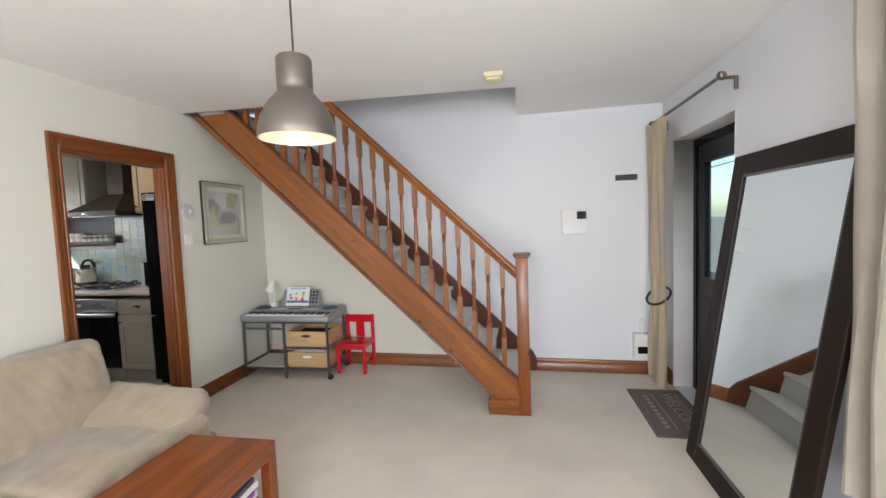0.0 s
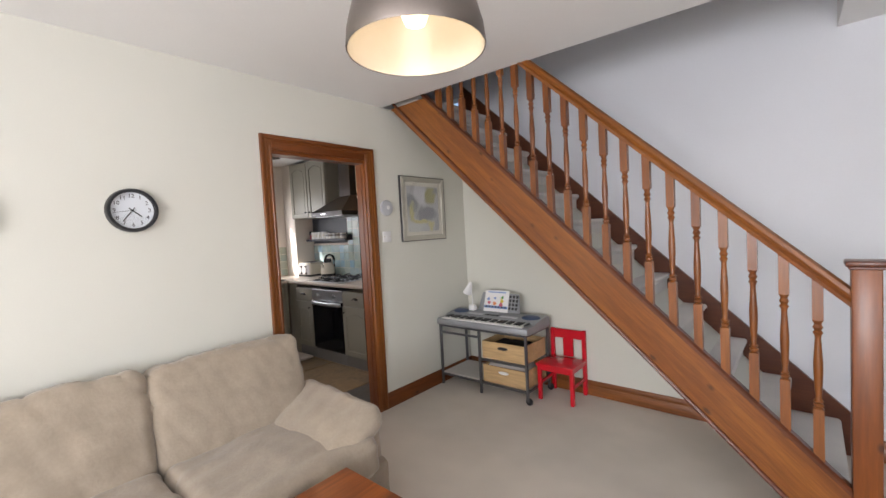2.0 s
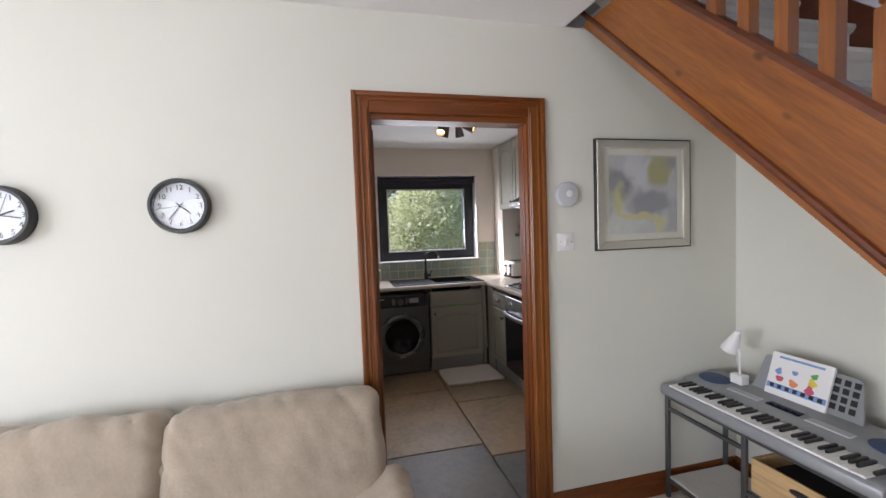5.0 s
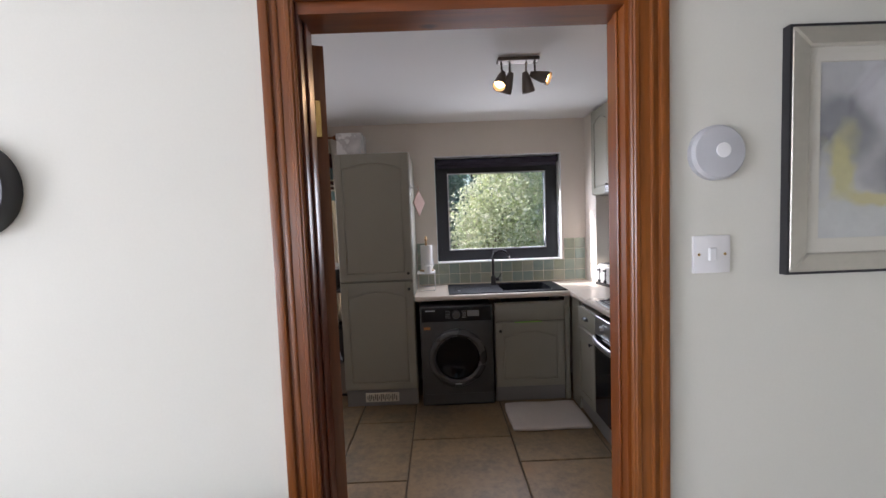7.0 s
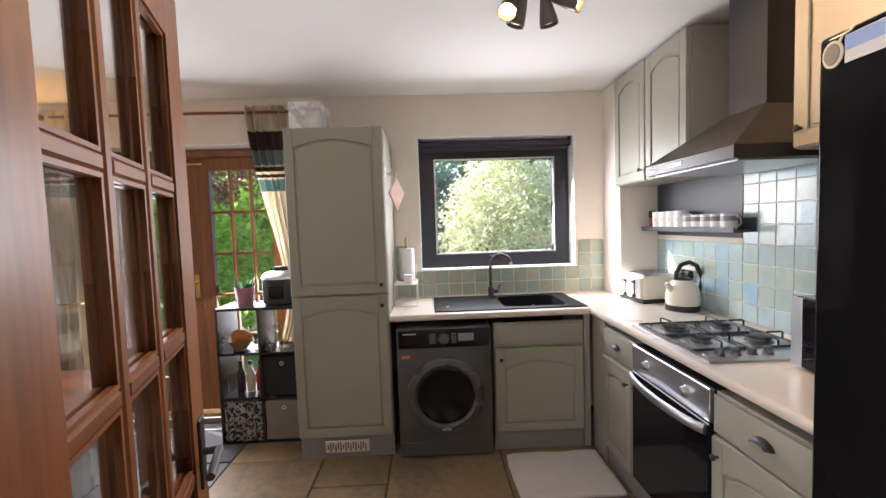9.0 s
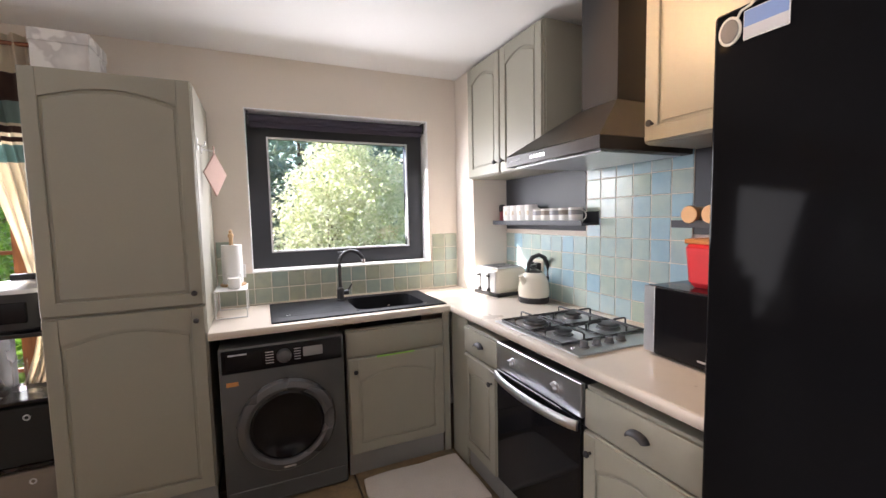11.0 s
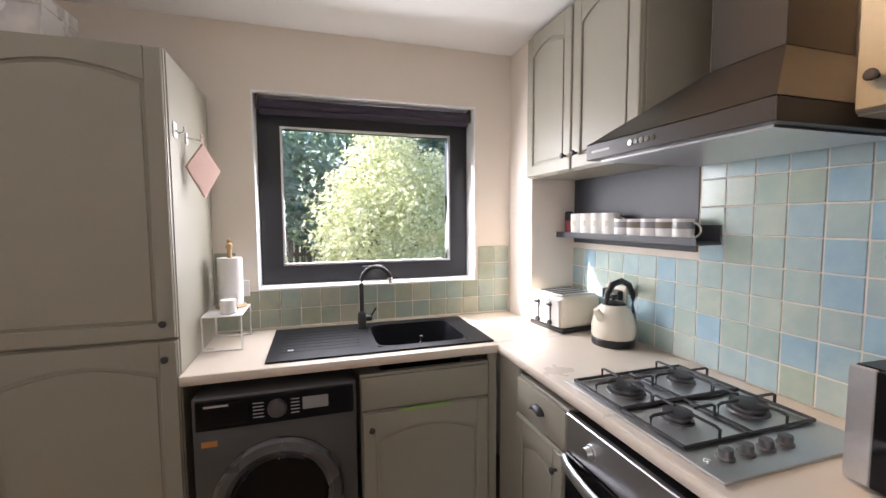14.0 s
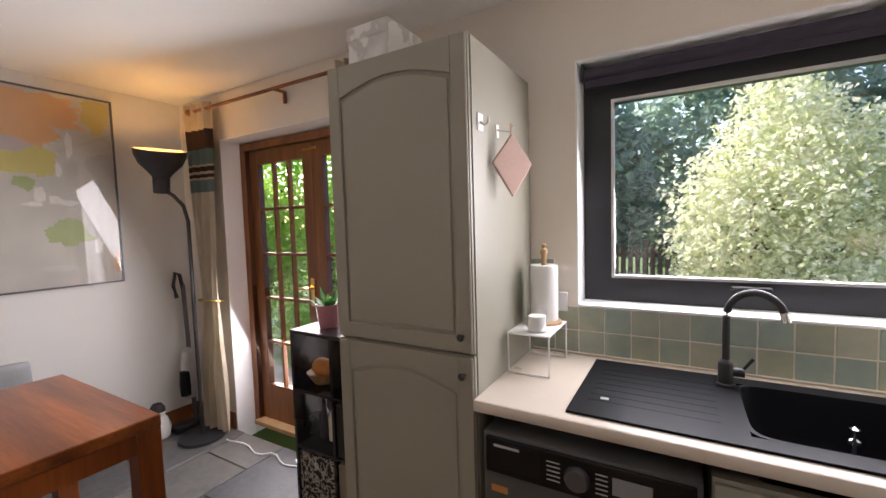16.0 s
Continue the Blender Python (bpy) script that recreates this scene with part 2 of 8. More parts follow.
M["lampwhite"] = surf("white_enamel", (0.85, 0.83, 0.78), 0.4, var=0.01, bump=0)
M["satin"] = surf("satin_silver_plastic", (0.66, 0.66, 0.66), 0.35, 0.3, var=0.02, bump=0)
M["chrome"] = surf("chrome", (0.75, 0.75, 0.76), 0.10, 1.0, var=0.02, bump=0)
M["brass"] = surf("polished_brass", (0.62, 0.42, 0.14), 0.25, 1.0, var=0.05, bump=0.03)
M["copper"] = surf("copper_lid", (0.72, 0.42, 0.22), 0.3, 0.9, var=0.05, bump=0.03)
M["blackmetal"] = surf("dark_grey_metal", (0.055, 0.055, 0.06), 0.45, 0.6, var=0.08, bump=0.05)
M["greymetal"] = surf("gunmetal_tube", (0.14, 0.14, 0.145), 0.42, 0.7, var=0.08, bump=0.04)
M["blackplastic"] = surf("black_plastic", (0.018, 0.018, 0.02), 0.35, var=0.1, bump=0.05)
M["blackgloss"] = surf("black_gloss_enamel", (0.010, 0.010, 0.012), 0.12, var=0.1, bump=0.02, spread=0.03)
M["blackglass"] = surf("black_glass", (0.008, 0.008, 0.010), 0.05, var=0.05, bump=0, spread=0.02)
M["hoodblack"] = surf("black_enamel_hood", (0.024, 0.022, 0.021), 0.36, 0.1, var=0.06, fine=150, bump=0.03)
M["cabgrey"] = surf("grey_painted_cabinet", (0.33, 0.317, 0.258), 0.38, var=0.03, fine=90, coarse=2, bump=0.08)
M["cabgrey_dark"] = surf("grey_painted_plinth", (0.25, 0.25, 0.24), 0.45, var=0.05, fine=90, bump=0.08)
M["worktop"] = surf("cream_speckled_worktop", (0.70, 0.62, 0.53), 0.30, var=0.04, fine=320, coarse=6, bump=0.03)
M["sinkblack"] = surf("black_composite_sink", (0.010, 0.011, 0.014), 0.42, var=0.2, fine=400, bump=0.12, dist=0.0006)
M["washer"] = surf("graphite_washer_enamel", (0.085, 0.087, 0.088), 0.35, 0.15, var=0.04, bump=0.02)
M["washer_trim"] = surf("dark_grey_door_ring", (0.11, 0.11, 0.115), 0.28, 0.4, var=0.04, bump=0.02)
M["grout"] = surf("pale_grout", (0.74, 0.69, 0.60), 0.85, var=0.06, bump=0.2)
M["slategrout"] = surf("dark_sandy_grout", (0.13, 0.11, 0.085), 0.9, var=0.1, bump=0.3)
M["tile_sea"] = tile_mat("sea_green_blue_glazed_tile", [(0.0, (0.44, 0.53, 0.44)), (0.3, (0.46, 0.58, 0.57)), (0.55, (0.38, 0.56, 0.65)), (0.8, (0.53, 0.59, 0.49)), (1.0, (0.42, 0.54, 0.56))])
M["tile_sage"] = tile_mat("sage_glazed_tile", [(0.0, (0.36, 0.40, 0.31)), (0.35, (0.44, 0.45, 0.34)), (0.65, (0.34, 0.42, 0.37)), (1.0, (0.49, 0.48, 0.37))])
# slate twice: cool daylight coloured into the grey, warm spot light into the brown
M["slate_cool_lit"] = slate_mat("grey_slate_cool_lit", [(0.0, (0.085, 0.09, 0.102)), (0.5, (0.12, 0.122, 0.13)), (1.0, (0.16, 0.155, 0.15))])
M["slate_warm_lit"] = slate_mat("brown_slate_warm_lit", [(0.0, (0.24, 0.18, 0.11)), (0.5, (0.33, 0.245, 0.15)), (1.0, (0.28, 0.22, 0.145))])
M["navy"] = surf("dark_slate_blue_panel", (0.052, 0.058, 0.072), 0.5, var=0.05, bump=0.05)
M["anthracite"] = surf("anthracite_window_frame", (0.022, 0.024, 0.029), 0.42, var=0.05, bump=0.04)
M["blind"] = surf("dark_plum_blind_fabric", (0.042, 0.034, 0.055), 0.8, var=0.08, bump=0.2)
M["glass"] = glass_of("clear_glass")
M["frosted"] = glass_of("frosted_glass", (0.82, 0.95, 0.95), 0.3)
M["mirror"] = surf("mirror_silver", (0.74, 0.79, 0.78), 0.02, 1.0, var=0.0, bump=0, spread=0.0)
M["mirrorframe"] = wood("espresso_brown_frame", (0.010, 0.006, 0.004), (0.022, 0.012, 0.008), 2, knots=False, rough=0.5, coat=0.0)
M["white"] = surf("white_plastic", (0.80, 0.80, 0.79), 0.4, var=0.02, bump=0.02)
M["cream"] = surf("cream_enamel", (0.74, 0.69, 0.58), 0.25, var=0.02, bump=0.02, coat=0.3)
M["yellowed"] = surf("yellowed_plastic", (0.74, 0.66, 0.42), 0.5, var=0.05, bump=0.03)
M["greyplastic"] = surf("silver_grey_plastic", (0.30, 0.31, 0.32), 0.4, 0.2, var=0.05, bump=0.04)
M["midgrey"] = surf("light_grey_plastic", (0.52, 0.53, 0.55), 0.5, var=0.03, bump=0.03)
M["bluemesh"] = surf("blue_speaker_mesh", (0.055, 0.085, 0.17), 0.6, var=0.1, fine=500, bump=0.3)
M["red"] = surf("glossy_red_paint", (0.62, 0.010, 0.022), 0.22, var=0.05, bump=0.02, coat=0.3)
M["redplastic"] = surf("red_plastic", (0.70, 0.028, 0.040), 0.4, var=0.04, bump=0.04)
M["orangewood"] = surf("orange_bamboo_lid", (0.62, 0.25, 0.07), 0.45, var=0.08, bump=0.05)
M["curtain_cream"] = surf("cream_linen_curtain", (0.74, 0.66, 0.52), 0.9, var=0.06, fine=260, coarse=8, bump=0.3)
M["curtain_warm"] = surf("warm_cream_curtain", (0.84, 0.72, 0.55), 0.9, var=0.06, fine=260, coarse=8, bump=0.3)
M["fridgeblack"] = surf("black_fridge_enamel", (0.006, 0.006, 0.007), 0.07, var=0.1, bump=0.02)
M["curtain_pale"] = surf("pale_cream_curtain", (0.66, 0.60, 0.52), 0.9, var=0.05, fine=260, coarse=8, bump=0.3)
M["band_brown"] = surf("brown_curtain_band", (0.075, 0.040, 0.032), 0.9, var=0.1, fine=260, bump=0.3)
M["band_teal"] = surf("teal_curtain_band", (0.21, 0.30, 0.28), 0.9, var=0.06, fine=260, bump=0.3)
M["mat_grey"] = surf("taupe_doormat", (0.16, 0.125, 0.115), 0.95, var=0.15, fine=300, bump=0.5, dist=0.003)
M["mat_text"] = surf("pale_mat_print", (0.33, 0.28, 0.26), 0.95, var=0.1, fine=300, bump=0.4)
M["fluffy"] = surf("white_fluffy_bath_mat", (0.72, 0.66, 0.61), 0.95, var=0.08, fine=120, bump=0.8, dist=0.01)
M["paper"] = surf("white_paper", (0.82, 0.81, 0.79), 0.8, var=0.02, bump=0.1)
M["silverframe"] = surf("pale_silver_frame", (0.55, 0.53, 0.46), 0.35, 0.5, var=0.06, bump=0.08)
M["art"] = patches_mat("abstract_yellow_grey_paint", (0.52, 0.53, 0.54), [(-0.10, -0.15, 0.16, 0.09, (0.60, 0.62, 0.60)), (-0.15, 0.06, 0.12, 0.10, (0.27, 0.28, 0.30)), (-0.03, 0.12, 0.10, 0.13, (0.66, 0.66, 0.68)), (0.10, 0.13, 0.09, 0.10, (0.42, 0.39, 0.17)), (0.17, 0.16, 0.05, 0.05, (0.33, 0.34, 0.36)), (0.06, -0.04, 0.17, 0.07, (0.27, 0.27, 0.30)), (-0.16, -0.03, 0.05, 0.10, (0.60, 0.57, 0.28)), (-0.05, -0.11, 0.15, 0.035, (0.60, 0.55, 0.26)), (0.09, -0.16, 0.04, 0.08, (0.62, 0.58, 0.30)), (0.18, -0.14, 0.05, 0.10, (0.42, 0.43, 0.44))])
M["mount"] = surf("cream_mount_board", (0.66, 0.64, 0.56), 0.8, var=0.02, bump=0.03)
M["clockface"] = surf("white_clock_face", (0.78, 0.82, 0.85), 0.35, var=0.01, bump=0)
M["ink"] = surf("black_ink", (0.02, 0.02, 0.022), 0.6, var=0.02, bump=0)
M["mapsea"] = blotch_mat("pale_map_sea", [(0.3, (0.43, 0.41, 0.37)), (0.7, (0.50, 0.48, 0.44))], 5)
M["map_orange"] = surf("map_orange_land", (0.60, 0.33, 0.14), 0.4, var=0.08, bump=0)
M["map_yellow"] = surf("map_yellow_land", (0.50, 0.43, 0.12), 0.4, var=0.08, bump=0)
M["map_green"] = surf("map_green_land", (0.32, 0.38, 0.16), 0.4, var=0.08, bump=0)
M["map_white"] = surf("map_pale_land", (0.66, 0.64, 0.60), 0.4, var=0.08, bump=0)
M["map_mauve"] = surf("map_mauve_land", (0.44, 0.36, 0.36), 0.4, var=0.08, bump=0)
M["pinkpot"] = surf("mauve_pink_ceramic", (0.50, 0.22, 0.27), 0.35, var=0.05, bump=0.03)
M["soil"] = surf("dark_soil", (0.03, 0.02, 0.015), 0.95, var=0.2, bump=0.4)
M["plantleaf"] = leaf_mat("houseplant_leaf", (0.02, 0.09, 0.02), (0.05, 0.17, 0.04), 0.2)
M["damask"] = blotch_mat("black_and_white_damask_fabric", [(0.44, (0.02, 0.02, 0.02)), (0.5, (0.5, 0.48, 0.43)), (0.58, (0.02, 0.02, 0.02))], 24, 0.9, detail=2)
M["taupe"] = surf("taupe_fabric_box", (0.26, 0.225, 0.19), 0.9, var=0.06, fine=260, bump=0.25)
M["blackfabric"] = surf("black_fabric_box", (0.02, 0.02, 0.02), 0.85, var=0.1, fine=260, bump=0.25)
M["blackwood"] = surf("black_brown_laminate", (0.016, 0.014, 0.014), 0.28, var=0.2, fine=80, bump=0.08)
M["marble"] = blotch_mat("white_marbled_card", [(0.35, (0.74, 0.72, 0.70)), (0.50, (0.55, 0.53, 0.52)), (0.53, (0.80, 0.79, 0.77))], 5.0)
M["pinksuede"] = surf("pale_pink_potholder", (0.62, 0.43, 0.37), 0.9, var=0.08, fine=120, bump=0.4)
M["greentape"] = surf("green_strip", (0.24, 0.52, 0.09), 0.5, var=0.05, bump=0)
M["bulb"] = glow("warm_bulb", (1.0, 0.62, 0.25), 5)
M["pendant_bulb"] = glow("pendant_bulb", (1.0, 0.80, 0.52), 2)
M["skin_rug"] = surf("pale_quilted_pad", (0.60, 0.57, 0.53), 0.9, var=0.06, fine=40, bump=0.5, dist=0.004)
M["lawn"] = surf("sunlit_lawn", (0.09, 0.16, 0.035), 0.95, var=0.25, fine=90, coarse=0.8, bump=0.5, dist=0.02)
M["paving"] = surf("pale_paving", (0.24, 0.22, 0.19), 0.9, var=0.12, fine=60, bump=0.3)
M["fence"] = surf("weathered_brown_fence", (0.11, 0.07, 0.055), 0.85, var=0.15, fine=40, bump=0.3)
M["bark"] = surf("grey_brown_bark", (0.10, 0.075, 0.055), 0.95, var=0.25, fine=30, bump=0.6, dist=0.01)
M["leaf_pale"] = leaf_mat("variegated_pale_leaf", (0.52, 0.60, 0.30), (0.92, 0.91, 0.78), 0.45)
M["leaf_dark"] = leaf_mat("dark_conifer_leaf", (0.17, 0.28, 0.22), (0.40, 0.53, 0.42), 0.5)
M["leaf_bright"] = leaf_mat("bright_hedge_leaf", (0.15, 0.38, 0.03), (0.42, 0.68, 0.10), 0.65)
M["leaf_red"] = leaf_mat("red_purple_leaf", (0.12, 0.025, 0.035), (0.30, 0.10, 0.10), 0.3)
M["brickwall"] = surf("outer_render", (0.55, 0.50, 0.44), 0.9, var=0.08, bump=0.3)
for nm, col in (("book_purple", (0.20, 0.06, 0.22)), ("book_white", (0.7, 0.68, 0.65)), ("book_dark", (0.05, 0.05, 0.07)), ("book_red", (0.35, 0.06, 0.08)),
                ("ink_pink", (0.62, 0.10, 0.16)), ("ink_orange", (0.75, 0.25, 0.10)), ("ink_yellow", (0.75, 0.60, 0.08)), ("ink_blue", (0.20, 0.32, 0.60)), ("ink_green", (0.12, 0.35, 0.10))):
    M[nm] = surf(nm, col, 0.5, var=0.05, bump=0)

M["fridgeblack"].node_tree.nodes["Principled BSDF"].inputs["Specular IOR Level"].default_value = 0.045
M["mirrorframe"].node_tree.nodes["Principled BSDF"].inputs["Specular IOR Level"].default_value = 0.2
for nm in ("blackgloss", "blackglass", "sinkblack"):
    M[nm].node_tree.nodes["Principled BSDF"].inputs["Specular IOR Level"].default_value = 0.12 if nm == "sinkblack" else 0.22

# ---- mesh helpers ----


def bx(bm, x0, x1, y0, y1, z0, z1, bevel=0.0, seg=1):
    vs = [bm.verts.new((x, y, z)) for x in (x0, x1) for y in (y0, y1) for z in (z0, z1)]
    fs = [bm.faces.new([vs[i] for i in q]) for q in ((0, 1, 3, 2), (4, 6, 7, 5), (0, 4, 5, 1), (2, 3, 7, 6), (0, 2, 6, 4), (1, 5, 7, 3))]
    if bevel:
        es = {e for f in fs for e in f.edges}
        bmesh.ops.bevel(bm, geom=list(es), offset=bevel, segments=seg, affect="EDGES", profile=0.5)
    return bm


def box(*a, **k):
    return bx(bmesh.new(), *a, **k)


def rod(bm, p, q, r, r2=None, seg=12):
    p, q = Vector(p), Vector(q)
    r2 = r if r2 is None else r2
    d = (q - p)
    m = Matrix.Translation((p + q) / 2) @ d.to_track_quat("Z", "Y").to_matrix().to_4x4()
    bmesh.ops.create_cone(bm, cap_ends=True, segments=seg, radius1=max(r, 1e-4), radius2=max(r2, 1e-4), depth=d.length, matrix=m)
    return bm


def rods(pairs, r, seg=10):
    bm = bmesh.new()
    for p, q in pairs:
        rod(bm, p, q, r, seg=seg)
    return bm


def lathe(bm, prof, seg=24, m=Matrix()):
    """Turns a profile of (radius, height) about z."""
    rings = []
    for r, z in prof:
        if r < 1e-5:
            rings.append([bm.verts.new(m @ Vector((0, 0, z)))])
        else:
            rings.append([bm.verts.new(m @ Vector((r * math.cos(2 * math.pi * i / seg), r * math.sin(2 * math.pi * i / seg), z))) for i in range(seg)])
    for a, b in zip(rings, rings[1:]):
        for i in range(seg):
            j = (i + 1) % seg
            if len(a) == 1 and len(b) == 1:
                continue
            if len(a) == 1:
                bm.faces.new((a[0], b[i], b[j]))
            elif len(b) == 1:
                bm.faces.new((a[i], a[j], b[0]))
            else:
                bm.faces.new((a[i], a[j], b[j], b[i]))
    bmesh.ops.recalc_face_normals(bm, faces=bm.faces)
    return bm


def sweep(bm, pts, r, seg=10, squash=1.0):
    """A round bar along a line of points."""
    pts = [Vector(p) for p in pts]
    rings = []
    up = Vector((0, 0, 1))
    for i, p in enumerate(pts):
        d = (pts[min(i + 1, len(pts) - 1)] - pts[max(i - 1, 0)]).normalized()
        side = d.cross(up)
        if side.length < 0.05:
            side = d.cross(Vector((0, 1, 0)))
        side.normalize()
        nrm = side.cross(d)
        rr = r[i] if isinstance(r, (list, tuple)) else r
        rings.append([bm.verts.new(p + side * rr * math.cos(a) + nrm * rr * squash * math.sin(a)) for a in [2 * math.pi * k / seg for k in range(seg)]])
    for a, b in zip(rings, rings[1:]):
        for i in range(seg):
            j = (i + 1) % seg
            bm.faces.new((a[i], a[j], b[j], b[i]))
    bm.faces.new(rings[0][::-1])
    bm.faces.new(rings[-1])
    bmesh.ops.recalc_face_normals(bm, faces=bm.faces)
    return bm


def slab(bm, poly, d, m=Matrix(), bevel=0.0):
    """A polygon in the local xz plane, made d thick along +y."""
    a = [bm.verts.new(m @ Vector((x, 0, z))) for x, z in poly]
    b = [bm.verts.new(m @ Vector((x, d, z))) for x, z in poly]
    fs = [bm.faces.new(a), bm.faces.new(b[::-1])]
    for i in range(len(poly)):
        j = (i + 1) % len(poly)
        fs.append(bm.faces.new((a[j], a[i], b[i], b[j])))
    bmesh.ops.recalc_face_normals(bm, faces=fs)
    if bevel:
        bmesh.ops.bevel(bm, geom=list({e for f in fs for e in f.edges}), offset=bevel, segments=1, affect="EDGES")
    return bm


def cushion(bm, x0, x1, y0, y1, z0, z1, r=0.06, n=14, bulge=0.12, wr=0.008, seed=0.0, m=Matrix(), crease=0.0):
    """A soft stuffed block with rounded edges, a belly and wrinkles."""
    c = Vector(((x0 + x1) / 2, (y0 + y1) / 2, (z0 + z1) / 2))
    h = Vector(((x1 - x0) / 2, (y1 - y0) / 2, (z1 - z0) / 2))
    tmp = bmesh.new()
    bmesh.ops.create_cube(tmp, size=2)
    bmesh.ops.subdivide_edges(tmp, edges=tmp.edges, cuts=n, use_grid_fill=True)
    r = min(r, min(h) * 0.95)
    for v in tmp.verts:
        p = v.co.copy()
        q = Vector([p[i] * h[i] for i in range(3)])
        core = Vector([max(-h[i] + r, min(h[i] - r, q[i])) for i in range(3)])
        d = q - core
        if d.length > 1e-6:
            q = core + d.normalized() * r
        thin = min(range(3), key=lambda i: h[i])
        others = [i for i in range(3) if i != thin]
        swell = 1 + bulge * (1 - p[others[0]] ** 2) * (1 - p[others[1]] ** 2)
        q[thin] *= swell
        for i in others:
            q[i] *= 1 + bulge * 0.12 * (1 - p[[k for k in others if k != i][0]] ** 2)
        k = noise.noise(q * 6 + Vector((seed, seed * 2, 0))) * wr + noise.noise(Vector((q.x * 14, q.y * 5, q.z * 14)) + Vector((seed * 3, 0, seed))) * wr * 0.6
        if crease:
            ea, eb = p[others[0]], p[others[1]]
            pull = 0.35 + 0.65 * max(abs(ea), abs(eb)) ** 3
            fold = 1 - abs(noise.noise(Vector((q[others[0]] * 9 + q[others[1]] * 4, q[others[1]] * 3.5, seed * 1.7)))) * 2.2
            k -= crease * pull * max(0.0, fold) ** 3
        nrm = d.normalized() if d.length > 1e-6 else Vector([1.0 if i == thin else 0.0 for i in range(3)]) * (1 if p[thin] > 0 else -1)
        v.co = m @ (c + q + nrm * k)
    me = bpy.data.meshes.new("tmp")
    tmp.to_mesh(me)
    bm.from_mesh(me)
    bpy.data.meshes.remove(me)
    tmp.free()
    return bm


def mesh_of(name, bm, mat, sharp=0.6):
    bm.normal_update()
    for f in bm.faces:
        f.smooth = True
    for e in bm.edges:
        if len(e.link_faces) == 2 and e.calc_face_angle(0) > sharp:
            e.smooth = False
    me = bpy.data.meshes.new(name)
    bm.to_mesh(me)
    bm.free()
    me.materials.append(mat)
    return me


def part(name, bm, mat, parent=None, label="", m=None):
    """Links a bmesh as one mesh object under a thing or a part."""
    ob = new(name, mesh_of(name, bm, M[mat] if isinstance(mat, str) else mat))
    ob.parent = parent
    if m is not None:
        ob.matrix_basis = m
    if label:
        ob["label"] = label
    return ob


def piece(name, me, parent, m):
    ob = new(name, me)
    ob.parent = parent
    ob.matrix_basis = m
    return ob


def thing(name, label, category, m=Matrix(), group="", kind=""):
    ob = new(name)
    ob.empty_display_size = 0.1
    ob.matrix_basis = m
    return tagged(ob, label, category, group, kind)


def solo(name, bm, mat, label, category, m=None, group="", kind=""):
    return tagged(part(name, bm, mat, None, "", m), label, category, group, kind)


def letters(text, size, depth=0.0):
    cu = bpy.data.curves.new("t", "FONT")
    cu.body, cu.size, cu.extrude = text, size, depth
    cu.align_x, cu.align_y = "CENTER", "CENTER"
    cu.resolution_u = 2
    ob = bpy.data.objects.new("t", cu)
    scene.collection.objects.link(ob)
    dg = bpy.context.evaluated_depsgraph_get()
    me = bpy.data.meshes.new_from_object(ob.evaluated_get(dg))
    bpy.data.objects.remove(ob)
    bpy.data.curves.remove(cu)
    return me


def put_letters(name, text, size, mat, parent, m, depth=0.0005):
    me = letters(text, size, depth)
    me.materials.clear()
    me.materials.append(M[mat])
    return piece(name, me, parent, m)


def walled(bm, axis, a0, a1, u0, u1, z0, z1, holes):
    """A wall between a0 and a1 across its axis ('x' or 'y'), from u0 to u1 along it, with holes (u0, u1, z0, z1) clean through."""
    us = sorted({u0, u1, *[h[0] for h in holes], *[h[1] for h in holes]})
    for p, q in zip(us, us[1:]):
        mid = (p + q) / 2
        cuts = sorted([(h[2], h[3]) for h in holes if h[0] < mid < h[1]])
        zz = z0
        spans = []
        for c0, c1 in cuts:
            if c0 > zz:
                spans.append((zz, c0))
            zz = c1
        if zz < z1:
            spans.append((zz, z1))
        for s, t in spans:
            if axis == "x":
                bx(bm, a0, a1, p, q, s, t)
            else:
                bx(bm, p, q, a0, a1, s, t)
    bmesh.ops.remove_doubles(bm, verts=bm.verts, dist=1e-5)
    return bm

# ---- large structure ----
H, KF = 2.50, -0.04          # ceiling height; the kitchen floor lies a little lower
XL, XK = -2.50, -2.60        # the two faces of the wall between the rooms
YB, XR, XW = 4.00, 1.60, -5.59


def setting(name, bm, mat, label, category):
    return solo(name, bm, mat, label, category, kind="structure")


# living room floor and ceiling, with the stairwell cut out of the ceiling
setting("floor_living", box(XL, XR, -3.0, YB, -0.12, 0.0), "carpet", "beige wool carpet, fitted wall to wall", "floor")
bm = bmesh.new()
slab(bm, [(XL, -3.0), (XR, -3.0), (XR, YB), (0.30, YB), (0.30, 3.05), (XL, 2.93)], 0.24, Matrix.Translation((0, 0, H + 0.24)) @ Matrix.Rotation(radians(-90), 4, "X"))
bmesh.ops.recalc_face_normals(bm, faces=bm.faces)
setting("ceiling_living", bm, "ceiling", "white painted plaster ceiling with stairwell opening", "ceiling")
setting("floor_kitchen_bed", box(XW, XL, -0.85, YB, KF - 0.1, KF - 0.012), "slategrout", "sandy grout bed under slate slabs", "floor")
setting("ceiling_kitchen", box(XW, XK, -0.85, YB, H, H + 0.24), "ceiling", "white painted plaster ceiling over the kitchen", "ceiling")

# wall between living room and kitchen: two skins, so that each room keeps its paint
DOOR = (1.925, 2.74, -0.2, 2.05)
setting("wall_west", walled(bmesh.new(), "x", -2.552, XL, -3.0, YB, -0.12, H, [DOOR]), "sage", "sage green painted wall with doorway", "wall")
